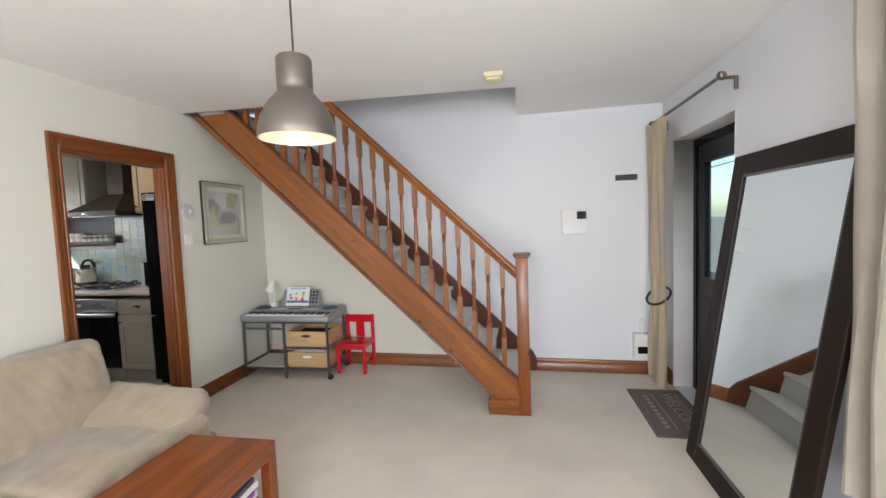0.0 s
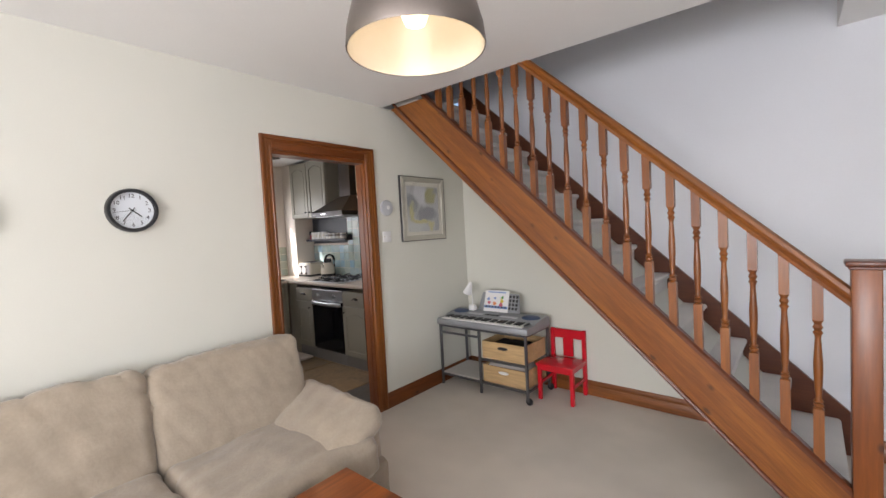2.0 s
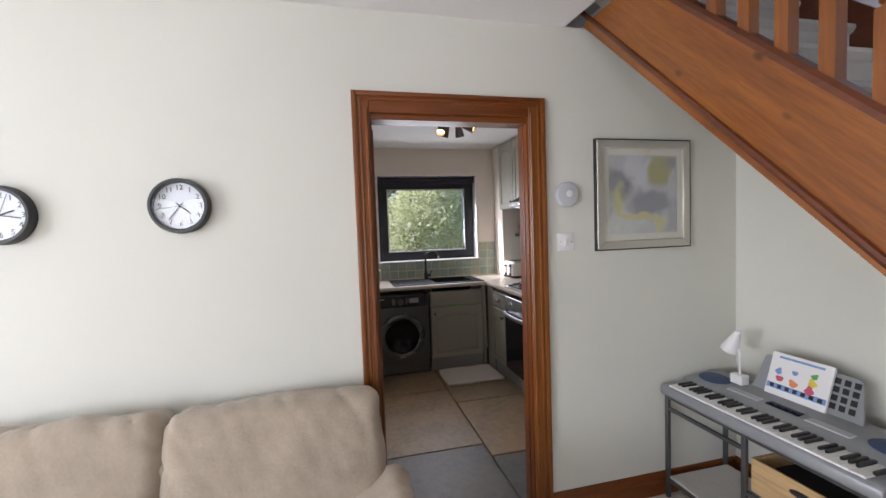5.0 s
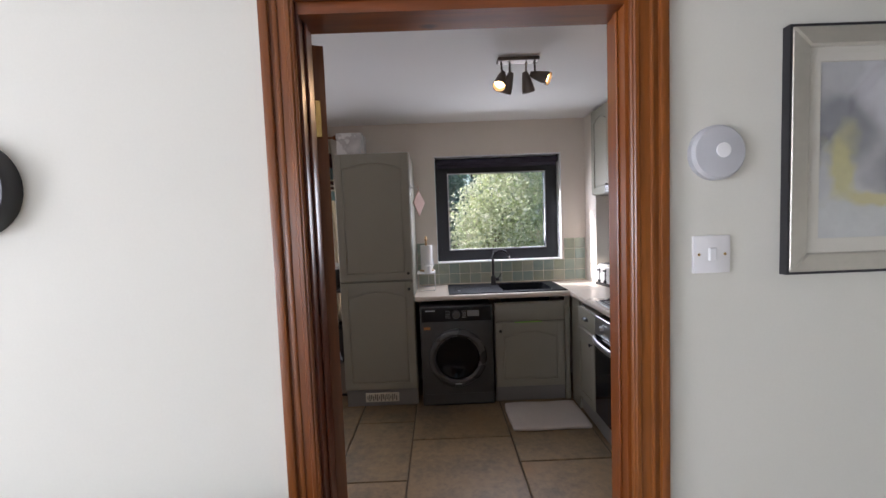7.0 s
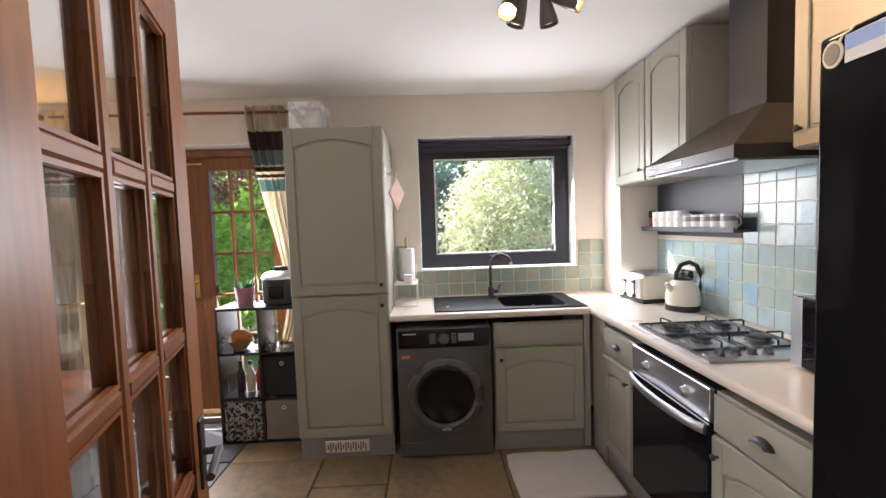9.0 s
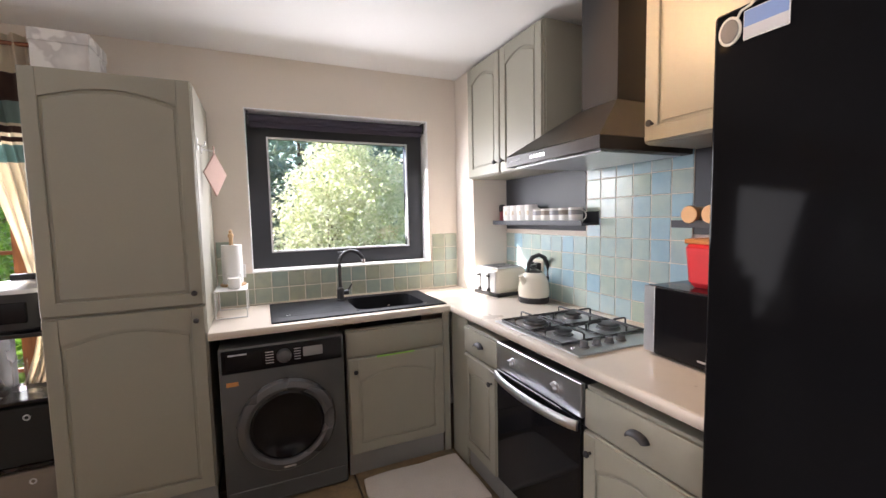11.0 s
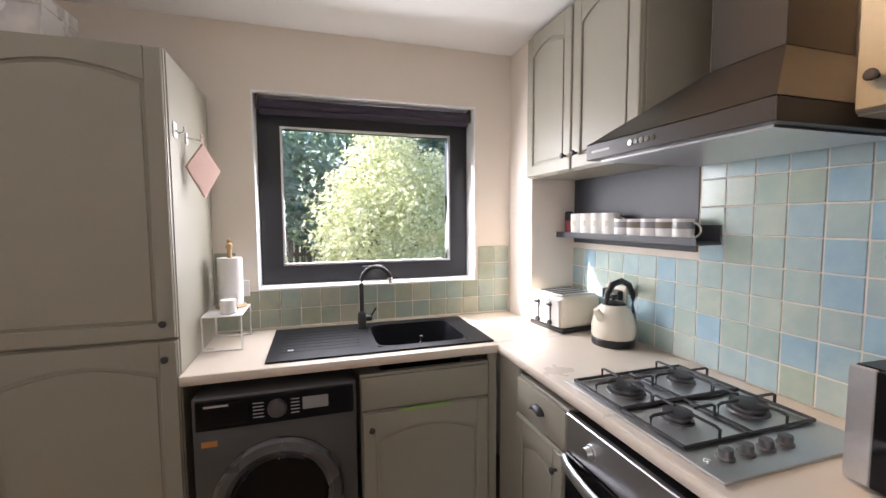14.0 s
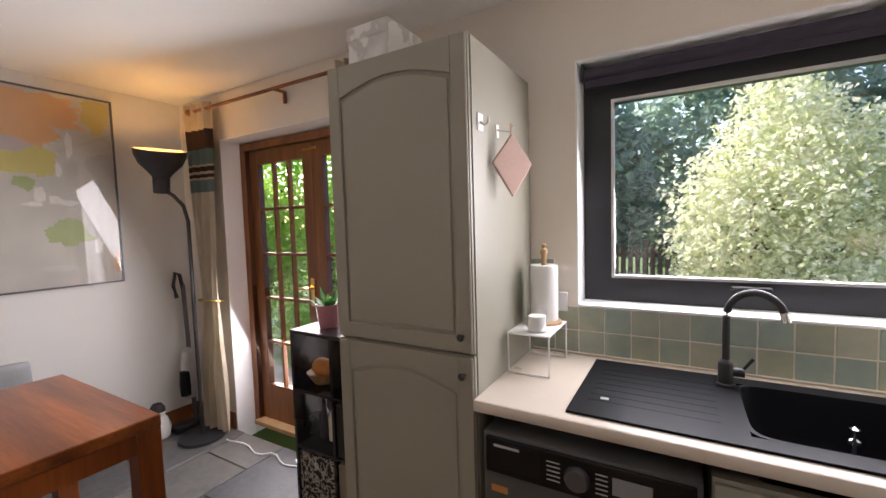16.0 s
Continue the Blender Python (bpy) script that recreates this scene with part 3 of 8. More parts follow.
setting("wall_kitchen_east", walled(bmesh.new(), "x", XK, -2.552, -0.85, YB, -0.14, H, [DOOR]), "kitchen_wall", "warm white painted kitchen wall", "wall")
# the back wall runs slightly out of square
SKEWED = -1.6


def yb(x):
    return YB + math.tan(radians(SKEWED)) * (x - XL)


SKEW = Matrix.Translation((XL, YB, 0)) @ Matrix.Rotation(radians(SKEWED), 4, "Z") @ Matrix.Translation((-XL, 0, 0))
# back wall: sage beneath the stairs, cool white above them
bm = bmesh.new()
slab(bm, [(XL, 0.0), (0.30, 0.0), (0.30, 0.14), (XL, 2.79)], 0.12, SKEW)
setting("wall_understairs", bm, "sage", "sage green painted wall under the stairs", "wall")
bm = bmesh.new()
slab(bm, [(XL, 2.79), (0.30, 0.14), (0.30, 0.0), (XR + 0.25, 0.0), (XR + 0.25, 5.0), (-4.2, 5.0), (-4.2, 2.80), (XL, 2.80)], 0.12, SKEW)
setting("wall_north", bm, "white_wall", "cool white painted wall beside the stairs", "wall")
setting("wall_kitchen_north", box(XW, XL, YB, YB + 0.12, KF - 0.1, H), "kitchen_wall", "warm white wall behind the cooker", "wall")
# upper stairwell: assumed walls and ceiling, added to close the void above
setting("wall_stairwell_south", box(-4.2, 0.42, 2.82, 2.925, H + 0.245, 5.0), "white_wall", "white painted upper stairwell wall", "wall")
setting("wall_stairwell_east", box(0.305, 0.42, 2.93, YB, H + 0.245, 5.0), "white_wall", "white painted upper stairwell wall", "wall")
setting("wall_stairwell_west", box(-4.32, -4.2, 2.82, YB, 2.74, 5.0), "white_wall", "white painted upper landing wall", "wall")
setting("ceiling_stairwell", box(-4.32, 0.42, 2.82, YB + 0.12, 5.0, 5.1), "ceiling", "white ceiling over the stairwell", "ceiling")
# east wall with front door and window, south wall with an assumed, unseen window
FD = (2.62, 3.62, 0.0, 2.12)
WIN_E = (-1.45, 0.75, 0.85, 2.1)
WIN_S = (-1.0, 1.4, 0.8, 2.1)
setting("wall_east", walled(bmesh.new(), "x", XR, XR + 0.28, -3.0, YB, -0.12, H, [FD, WIN_E]), "white_wall", "white painted outer wall with front door", "wall")
setting("wall_south", walled(bmesh.new(), "y", -3.28, -3.0, XL, XR, -0.12, H, [WIN_S]), "white_wall", "white painted wall with an assumed, unseen window", "wall")
# kitchen outer wall with window and garden doors
KW = (2.235, 3.480, 1.120, 2.173)
GD = (-0.33, 1.17, KF - 0.1, 2.165)
setting("wall_kitchen_west", walled(bmesh.new(), "x", -5.89, XW, -0.95, YB + 0.12, KF - 0.1, H, [KW, GD]), "kitchen_wall", "warm white kitchen wall with window and garden doors", "wall")
setting("wall_dining", box(-5.89, XK, -0.97, -0.85, KF - 0.1, H), "dining_wall", "pale grey painted dining wall", "wall")
setting("wall_pier", box(XW, -5.31, 3.715, YB, KF, H, bevel=0.004), "kitchen_wall", "boxed-in corner pier, warm white", "wall")
# bright painted reveals
for k, (a, b) in enumerate(((KW[0], KW[1]), (GD[0], GD[1]))):
    z0, z1 = (KW[2], KW[3]) if k == 0 else (KF - 0.1, GD[3])
    bm = bmesh.new()
    bx(bm, -5.74, XW + 0.003, a, a + 0.006, z0, z1)
    bx(bm, -5.74, XW + 0.003, b - 0.006, b, z0, z1)
    bx(bm, -5.74, XW + 0.003, a + 0.006, b - 0.006, z1 - 0.006, z1)
    setting("reveal_lining", bm, "reveal", "bright white painted reveal", "trim")
setting("sill_kitchen", box(-5.74, XW + 0.012, KW[0] + 0.006, KW[1] - 0.006, KW[2], KW[2] + 0.012, bevel=0.003), "reveal", "white tiled window sill", "sill")
setting("reveal_front_door", walled(bmesh.new(), "x", XR - 0.002, XR + 0.16, FD[0], FD[1], 0.0, FD[3], [(FD[0] + 0.006, FD[1] - 0.006, -0.1, FD[3] - 0.006)]), "reveal", "white painted front door reveal", "trim")


# skirting boards: a plank with a moulded top
def skirting(p, q, side, name="baseboard", h=0.125, z=0.0):
    """From p to q along a wall; side is the direction into the room."""
    p, q, side = Vector((*p, z)), Vector((*q, z)), Vector((*side, 0))
    prof = [(0, 0), (0.018, 0), (0.018, h * 0.62), (0.013, h * 0.68), (0.015, h * 0.78), (0.008, h * 0.95), (0.004, h), (0, h)]
    bm = bmesh.new()
    ends = [[bm.verts.new(e + side * d + Vector((0, 0, zz))) for d, zz in prof] for e in (p, q)]
    n = len(prof)
    for i in range(n):
        j = (i + 1) % n
        bm.faces.new((ends[0][i], ends[0][j], ends[1][j], ends[1][i]))
    bm.faces.new(ends[0])
    bm.faces.new(ends[1][::-1])
    bmesh.ops.recalc_face_normals(bm, faces=bm.faces)
    along_x = abs(q.x - p.x) > abs(q.y - p.y)
    return setting(name, bm, "pine_x" if along_x else "pine_y", "stained pine skirting board", "skirting board")


skirting((XL, YB), (0.20, yb(0.20)), (0, -1))
skirting((0.42, yb(0.42)), (XR, yb(XR)), (0, -1))
skirting((XL, 2.76), (XL, YB - 0.018), (1, 0))
skirting((XL, -3.0), (XL, 1.86), (1, 0))
skirting((XR, 3.63), (XR, yb(XR) - 0.018), (-1, 0))
skirting((XR, -3.0), (XR, 2.61), (-1, 0))
skirting((XK, -0.85), (XW, -0.85), (0, 1), z=KF)
skirting((XW, -0.832), (XW, -0.34), (1, 0), z=KF)


# door casing and lining of the kitchen doorway
def casing():
    t = thing("door_1", "stained pine door lining and moulded architrave", "door frame", kind="structure")
    y0, y1, top = DOOR[0], DOOR[1], DOOR[3]
    for ya, yb, s in ((1.872, y0 + 0.024, 1), (y1 - 0.024, 2.802, -1)):
        bm = bmesh.new()
        w = yb - ya
        bx(bm, XL, XL + 0.016, ya, yb, 0, top + 0.09, bevel=0.003)
        outer, inner = (ya, yb) if s > 0 else (yb, ya)
        for off, wd, th in ((0.0, 0.022, 0.026), (0.030, 0.012, 0.021)):
            a, b = sorted((outer + s * off, outer + s * (off + wd)))
            bx(bm, XL + 0.012, XL + th, a, b, 0, top + 0.09 - off, bevel=0.004, seg=2)
        a, b = sorted((inner - s * 0.02, inner - s * 0.006))
        bx(bm, XL + 0.012, XL + 0.020, a, b, 0, top + 0.02, bevel=0.003)
        part("architrave", bm, "pine_z", t)
    bm = bmesh.new()
    bx(bm, XL, XL + 0.0155, 1.949, 2.716, top - 0.004, top + 0.0895, bevel=0.003)
    bx(bm, XL + 0.012, XL + 0.0255, 1.895, 2.78, top + 0.068, top + 0.0895, bevel=0.004, seg=2)
    bx(bm, XL + 0.012, XL + 0.0205, 1.915, 2.76, top + 0.046, top + 0.059, bevel=0.003)
    part("head_architrave", bm, "pine_y", t)
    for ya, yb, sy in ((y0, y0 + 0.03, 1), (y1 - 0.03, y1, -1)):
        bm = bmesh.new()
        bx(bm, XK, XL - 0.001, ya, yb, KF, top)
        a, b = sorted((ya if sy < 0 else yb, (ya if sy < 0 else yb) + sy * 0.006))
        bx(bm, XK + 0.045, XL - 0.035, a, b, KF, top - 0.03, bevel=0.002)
        # the hinge-side jamb gets a darker wood than the other
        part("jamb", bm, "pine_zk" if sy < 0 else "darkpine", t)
    part("head_lining", box(XK, XL - 0.001, y0 + 0.03, y1 - 0.03, top - 0.03, top), "pine_y", t)
    part("threshold", box(XK, XL + 0.01, y0 + 0.03, y1 - 0.03, KF - 0.005, 0.008, bevel=0.004), "darkpine", t, "worn wooden threshold strip")
    for ya, yb in ((1.865, y0 + 0.012), (y1 - 0.012, 2.80)):
        part("kitchen_architrave", box(XK - 0.016, XK, ya, yb, KF, top + 0.07, bevel=0.003), "pine_z", t)
    return t


casing()


# ---- living room: staircase ----
RISE, GO, NX = 0.212, 0.2224, 0.225
SLOPE = RISE / GO


def string_top(x):
    return 0.281 + SLOPE * (0.242 - x)


def staircase():
    t = thing("staircase", "varnished pine staircase with turned balusters and carpeted treads", "staircase", Matrix.Translation((0.315, 2.965, 0)) @ Matrix.Rotation(radians(SKEWED), 4, "Z"))
    o = Vector((0.29, 2.965, 0))
    sh = Matrix.Translation(-o)

    def p(name, bm, mat, label="", parent=t):
        bm.transform(sh)
        return part(name, bm, mat, parent, label)
    # outer string with a moulded lower edge, foot resting on a plinth
    vh = 0.357
    bm = bmesh.new()
    xt = -2.485
    slab(bm, [(0.245, string_top(0.245)), (0.245, 0.12), (0.03, 0.12), (0.03, string_top(0.03) - vh + 0.03), (xt, min(2.49, string_top(xt) - vh)), (xt, 2.49), (0.242 - (2.49 - 0.281) / SLOPE, 2.49)], 0.04, Matrix.Translation((0, 2.93, 0)), bevel=0.003)
    string = p("stringer", bm, "pine_slope", "knotty varnished pine stringer")
    bm = bmesh.new()
    c0 = Vector((0.03, 2.926, string_top(0.03) - vh + 0.035))
    c1 = Vector((xt, 2.926, string_top(xt) - vh + 0.035))
    rod(bm, c0, c1, 0.012, seg=8)
    p("stringer_bead", bm, "darkpine_x", parent=t)
    bm = bmesh.new()
    bx(bm, 0.018, 0.25, 2.915, 3.0, 0.0, 0.12, bevel=0.004)
    for zz in (0.03, 0.075, 0.10):
        bx(bm, 0.010, 0.25, 2.908, 3.0, zz, zz + 0.014, bevel=0.004)
    p("plinth", bm, "pine_x", "moulded pine plinth block")
    # newel post with a flat moulded cap
    p("newel_post", box(0.245, 0.335, 2.92, 3.01, 0, 1.215, bevel=0.006, seg=2), "pine_zk", "square pine newel post")
    bm = bmesh.new()
    bx(bm, 0.226, 0.354, 2.901, 3.029, 1.225, 1.248, bevel=0.007, seg=2)
    bx(bm, 0.236, 0.344, 2.911, 3.019, 1.212, 1.226, bevel=0.004)
    p("newel_cap", bm, "darkpine", "dark moulded newel cap")
    # base rail and moulded handrail along the slope
    ang = math.atan(SLOPE)
    x_hi = 0.242 - (2.47 - 1.10) / SLOPE

    def sloped(prof, xa, xb, zoff, y):
        b = bmesh.new()
        ends = []
        for x in (xa, xb):
            zc = 0.281 + SLOPE * (0.242 - x) + zoff
            ends.append([b.verts.new((x, y + u, zc + w)) for u, w in prof])
        n = len(prof)
        for i in range(n):
            j = (i + 1) % n
            b.faces.new((ends[0][i], ends[0][j], ends[1][j], ends[1][i]))
        b.faces.new(ends[0])
        b.faces.new(ends[1][::-1])
        bmesh.ops.recalc_face_normals(b, faces=b.faces)
        return b
    rail = [(-0.03, 0), (-0.034, 0.022), (-0.024, 0.036), (-0.032, 0.05), (-0.028, 0.072), (-0.012, 0.085), (0.012, 0.085), (0.028, 0.072), (0.032, 0.05), (0.024, 0.036), (0.034, 0.022), (0.03, 0)]
    p("handrail", sloped(rail, 0.250, -1.95, 0.775, 2.965), "pine_slope", "moulded varnished pine handrail")
    base = [(-0.032, 0), (-0.032, 0.02), (-0.02, 0.034), (0.02, 0.034), (0.032, 0.02), (0.032, 0)]
    p("base_rail", sloped(base, 0.245, xt + 0.35, -0.026, 2.952), "darkpine_x", "moulded base rail")
    # balusters: square ends, turned middle with beads and a slender vase
    hb = 0.775
    bm = bmesh.new()
    s = 0.0185
    for a, b, dz0, dz1 in ((0.0, 0.22, -1, 0), (hb - 0.165, hb, 0, 1)):
        vs = []
        for z, tilt in ((a, dz0), (b, dz1)):
            for sx, sy in ((-s, -s), (s, -s), (s, s), (-s, s)):
                vs.append(bm.verts.new((sx, sy, z - (sx * SLOPE if tilt else 0))))
        for i in range(4):
            j = (i + 1) % 4
            bm.faces.new((vs[i], vs[j], vs[4 + j], vs[4 + i]))
        bm.faces.new(vs[:4][::-1])
        bm.faces.new(vs[4:])
    za, zb = 0.22, hb - 0.165
    L = zb - za
    prof = [(0.019, 0.0), (0.012, 0.015), (0.018, 0.035), (0.018, 0.05), (0.011, 0.065), (0.019, 0.085), (0.012, 0.105), (0.010, 0.12), (0.013, 0.2), (0.0165, 0.42), (0.0165, 0.52), (0.013, 0.68), (0.0105, 0.80), (0.012, 0.83), (0.018, 0.86), (0.0115, 0.885), (0.018, 0.92), (0.012, 0.955), (0.019, 1.0)]
    lathe(bm, [(r, za + z * L) for r, z in prof], 12)
    me = mesh_of("baluster", bm, M["pine_z"])
    x = 0.143
    while x > -2.1:
        zf = string_top(x) + 0.002
        if zf < 2.42:
            piece("baluster", me, t, Matrix.Translation(Vector((x, 2.955, zf)) - o))
        x -= 0.1112
    # carpeted steps with rounded noses, and the wall string behind them
    for k in range(1, 13):
        xa = NX - (k - 1) * GO
        zt = k * RISE
        bm = bmesh.new()
        prof = [(xa - GO - 0.03, zt - 0.02), (xa - GO - 0.03, zt), (xa + 0.012, zt), (xa + 0.024, zt - 0.008), (xa + 0.026, zt - 0.022), (xa + 0.016, zt - 0.036), (xa + 0.002, zt - 0.045), (xa, zt - RISE), (xa - 0.03, zt - RISE), (xa - 0.03, zt - 0.05), (xa - GO - 0.03, zt - 0.05)]
        slab(bm, prof[1:], 0.925, Matrix.Translation((0, 2.972, 0)))
        p("carpeted_step", bm, "stair_carpet")
    bm = bmesh.new()
    slab(bm, [(0.40, 0.0), (0.40, 0.12), (0.36, string_top(0.30) - 0.03), (xt, string_top(xt) + 0.02), (xt, string_top(xt) - 0.30), (0.2, 0.0)], 0.024, Matrix.Translation((0, 3.897, 0)))
    p("wall_stringer", bm, "darkpine_x", "dark stained wall string")
    # plastered soffit under the flight
    bm = bmesh.new()
    slab(bm, [(-0.02, string_top(-0.02) - vh + 0.10), (-0.02, string_top(-0.02) - vh + 0.16), (xt, string_top(xt) - vh + 0.16), (xt, string_top(xt) - vh + 0.10)], 0.93, Matrix.Translation((0, 2.975, 0)))
    p("soffit", bm, "sage", "painted soffit under the flight")
    return t


staircase()


# ---- living room: sofa ----
def sofa():
    t = thing("sofa", "beige suede two-seat sofa with plump loose cushions", "sofa", Matrix.Translation((-2.02, 1.05, 0)))

    def p(name, bm, label="", parent=t):
        bm.transform(Matrix.Translation((2.02, -1.05, 0)))
        return part(name, bm, "suede", parent, label)
    p("base", cushion(bmesh.new(), -2.44, -1.56, 0.12, 2.0, 0.03, 0.27, 0.04, 16, 0.02, 0.004, 1))
    p("back_frame", cushion(bmesh.new(), -2.46, -2.26, 0.15, 1.93, 0.2, 0.72, 0.06, 14, 0.05, 0.005, 2))
    for y0, y1, sd in ((1.13, 1.935, 3), (0.32, 1.13, 5)):
        m = Matrix.Translation((-2.26, 0, 0.30)) @ Matrix.Rotation(radians(-14), 4, "Y") @ Matrix.Translation((2.26, 0, -0.30))
        p("back_cushion", cushion(bmesh.new(), -2.36, -2.15, y0 + 0.004, y1 - 0.004, 0.32, 0.872, 0.06, 44, 0.28, 0.013, sd, m, crease=0.012))
        p("seat_cushion", cushion(bmesh.new(), -2.22, -1.53, y0 + 0.004, y1 - 0.004, 0.22, 0.42, 0.06, 30, 0.16, 0.010, sd + 10, crease=0.010))
    p("arm", cushion(bmesh.new(), -2.40, -1.62, 1.84, 2.02, 0.05, 0.46, 0.07, 14, 0.06, 0.006, 21))
    m = Matrix.Translation((-1.96, 1.85, 0.425)) @ Matrix.Rotation(radians(3), 4, "Y") @ Matrix.Rotation(radians(24), 4, "X")
    p("arm_pad", cushion(bmesh.new(), -0.35, 0.36, -0.20, 0.19, -0.065, 0.065, 0.06, 34, 0.25, 0.010, 31, m, crease=0.008), "sloping padded arm top")
    p("arm", cushion(bmesh.new(), -2.40, -1.62, 0.05, 0.30, 0.05, 0.55, 0.09, 14, 0.12, 0.008, 25))
    return t


sofa()


# ---- living room: coffee table and books ----
def coffee_table():
    t = thing("coffee_table", "red-brown sheesham coffee table with an open shelf", "coffee table", Matrix.Translation((-1.172, 1.09, 0)))
    w, l = 0.245, 0.53
    part("tabletop", box(-w, w, -l, l, 0.41, 0.45, bevel=0.004), "sheesham", t)
    for sx in (-1, 1):
        for sy in (-1, 1):
            part("leg", box(sx * w - (0.055 if sx > 0 else 0), sx * w + (0.055 if sx < 0 else 0), sy * l - (0.055 if sy > 0 else 0), sy * l + (0.055 if sy < 0 else 0), 0, 0.41, bevel=0.003), "sheesham_z", t)
    part("shelf", box(-w + 0.01, w - 0.01, -l + 0.055, l - 0.055, 0.10, 0.125, bevel=0.002), "sheesham", t)
    part("back_panel", box(-w + 0.008, -w + 0.026, -l + 0.055, l - 0.055, 0.125, 0.41), "sheesham", t)
    part("rail", box(w - 0.03, w - 0.006, -l + 0.055, l - 0.055, 0.372, 0.41, bevel=0.002), "sheesham", t)
    return t


coffee_table()
zz = 0.125
for i, (mt, hh, ww) in enumerate((("book_dark", 0.03, 0.22), ("book_purple", 0.028, 0.20), ("book_white", 0.022, 0.21), ("book_red", 0.018, 0.18), ("book_white", 0.025, 0.2), ("book_purple", 0.022, 0.17), ("book_white", 0.03, 0.19), ("book_dark", 0.022, 0.16))):
    t = thing("book", "closed paperback lying on the table shelf", "book", Matrix.Translation((-1.052, 1.42 - 0.01 * (i % 3), zz)) @ Matrix.Rotation(radians(5 * math.sin(i * 2.1)), 4, "Z"), group="books in the coffee table")
    bm = bmesh.new()
    bx(bm, -0.085, 0.09, -ww / 2, ww / 2, 0, 0.002)
    bx(bm, -0.085, 0.09, -ww / 2, ww / 2, hh - 0.002, hh)
    bx(bm, 0.088, 0.090, -ww / 2, ww / 2, 0.002, hh - 0.002)
    part("cover", bm, mt, t)
    part("pages", box(-0.083, 0.087, -ww / 2 + 0.003, ww / 2 - 0.003, 0.002, hh - 0.002), "paper", t)
    zz += hh + 0.001


# ---- living room: pendant lamp ----
def pendant(x, y, zr):
    t = thing("pendant_lamp", "brushed grey metal dome pendant lamp, switched on", "pendant lamp", Matrix.Translation((x, y, zr)))
    R = 0.134
    K = R / 0.19
    prof = [(R, 0.0), (R * 1.01, 0.004), (R * 0.985, 0.05), (R * 0.90, 0.11), (R * 0.74, 0.165), (R * 0.56, 0.205), (R * 0.47, 0.225), (R * 0.455, 0.235), (R * 0.445, 0.24), (R * 0.455, 0.25), (R * 0.455, 0.385), (R * 0.42, 0.398), (0.012, 0.402), (0.006, 0.41)]
    prof = [(r, z * K) for r, z in prof]
    part("shade", lathe(bmesh.new(), prof, 40), "lampmetal", t, "brushed metal dome shade")
    inner = [(r, z * K) for r, z in ((R * 0.985, 0.001), (R * 0.965, 0.05), (R * 0.88, 0.11), (R * 0.72, 0.16), (R * 0.5, 0.20), (0.001, 0.21))]
    part("shade_lining", lathe(bmesh.new(), inner, 40), "cream", t, "white enamelled inside")
    part("bulb", lathe(bmesh.new(), [(0.0001, 0.045), (0.02, 0.05), (0.028, 0.07), (0.024, 0.09), (0.014, 0.12), (0.012, 0.15), (0.0001, 0.155)], 16), "pendant_bulb", t, "glowing bulb")
    part("cord", rods([((0, 0, 0.40 * K), (0, 0, H - zr - 0.03))], 0.0035, 8), "blackplastic", t, "black cord")
    part("ceiling_rose", lathe(bmesh.new(), [(0.0001, H - zr - 0.045), (0.02, H - zr - 0.04), (0.05, H - zr - 0.012), (0.05, H - zr), (0.0001, H - zr)], 24), "white", t)
    return t


pendant(-0.471, 1.191, 1.815)
lp = new("pendant_light", bpy.data.lights.new("pendant_light", "POINT"))
lp.data.energy, lp.data.color, lp.data.shadow_soft_size = 0.16, (1.0, 0.82, 0.58), 0.03
lp.location = (-0.471, 1.191, 1.838)


# ---- living room: wall things ----
def wall_clock(y, z, with_numbers, hours):
    """On the sage wall, facing +x; local x runs along the wall, local y into it."""
    m = Matrix.Translation((XL, y, z)) @ Matrix.Rotation(radians(90), 4, "Z")
    t = thing("wall_clock", "round wall clock with black rim and white face", "wall clock", m, group="clocks on the sage wall")
    r90 = Matrix.Rotation(radians(90), 4, "X")
    part("rim", lathe(bmesh.new(), [(0.093, 0.008), (0.093, 0.036), (0.097, 0.042), (0.106, 0.042), (0.110, 0.034), (0.112, 0.0), (0.0001, 0.0)], 40, r90), "blackplastic", t, "black plastic rim")
    part("face", lathe(bmesh.new(), [(0.0935, 0.010), (0.0935, 0.012), (0.0001, 0.0122)], 40, r90), "clockface", t, "white clock face")
    for i in range(12):
        a = radians(30 * (i + 1))
        px, pz = 0.074 * math.sin(a), 0.074 * math.cos(a)
        put_letters("numeral", str(i + 1), 0.029, "ink", t, Matrix.Translation((px, -0.0135, pz)) @ r90)
    for name, ang, ln, w in (("hour_pointer", hours[0], 0.05, 0.0058), ("minute_pointer", hours[1], 0.068, 0.0045), ("second_pointer", hours[2], 0.085, 0.0016)):
        bm = box(-w / 2, w / 2, -0.0165, -0.0150, -0.018, ln)
        part(name, bm, "ink", t, m=Matrix.Rotation(radians(ang), 4, "Y"))
    part("crystal", lathe(bmesh.new(), [(0.093, 0.036), (0.0001, 0.037)], 40, r90), "glass", t).visible_shadow = False
    return t


wall_clock(1.178, 1.648, True, (130, 218, 262))
wall_clock(0.58, 1.626, True, (70, 100, 20))


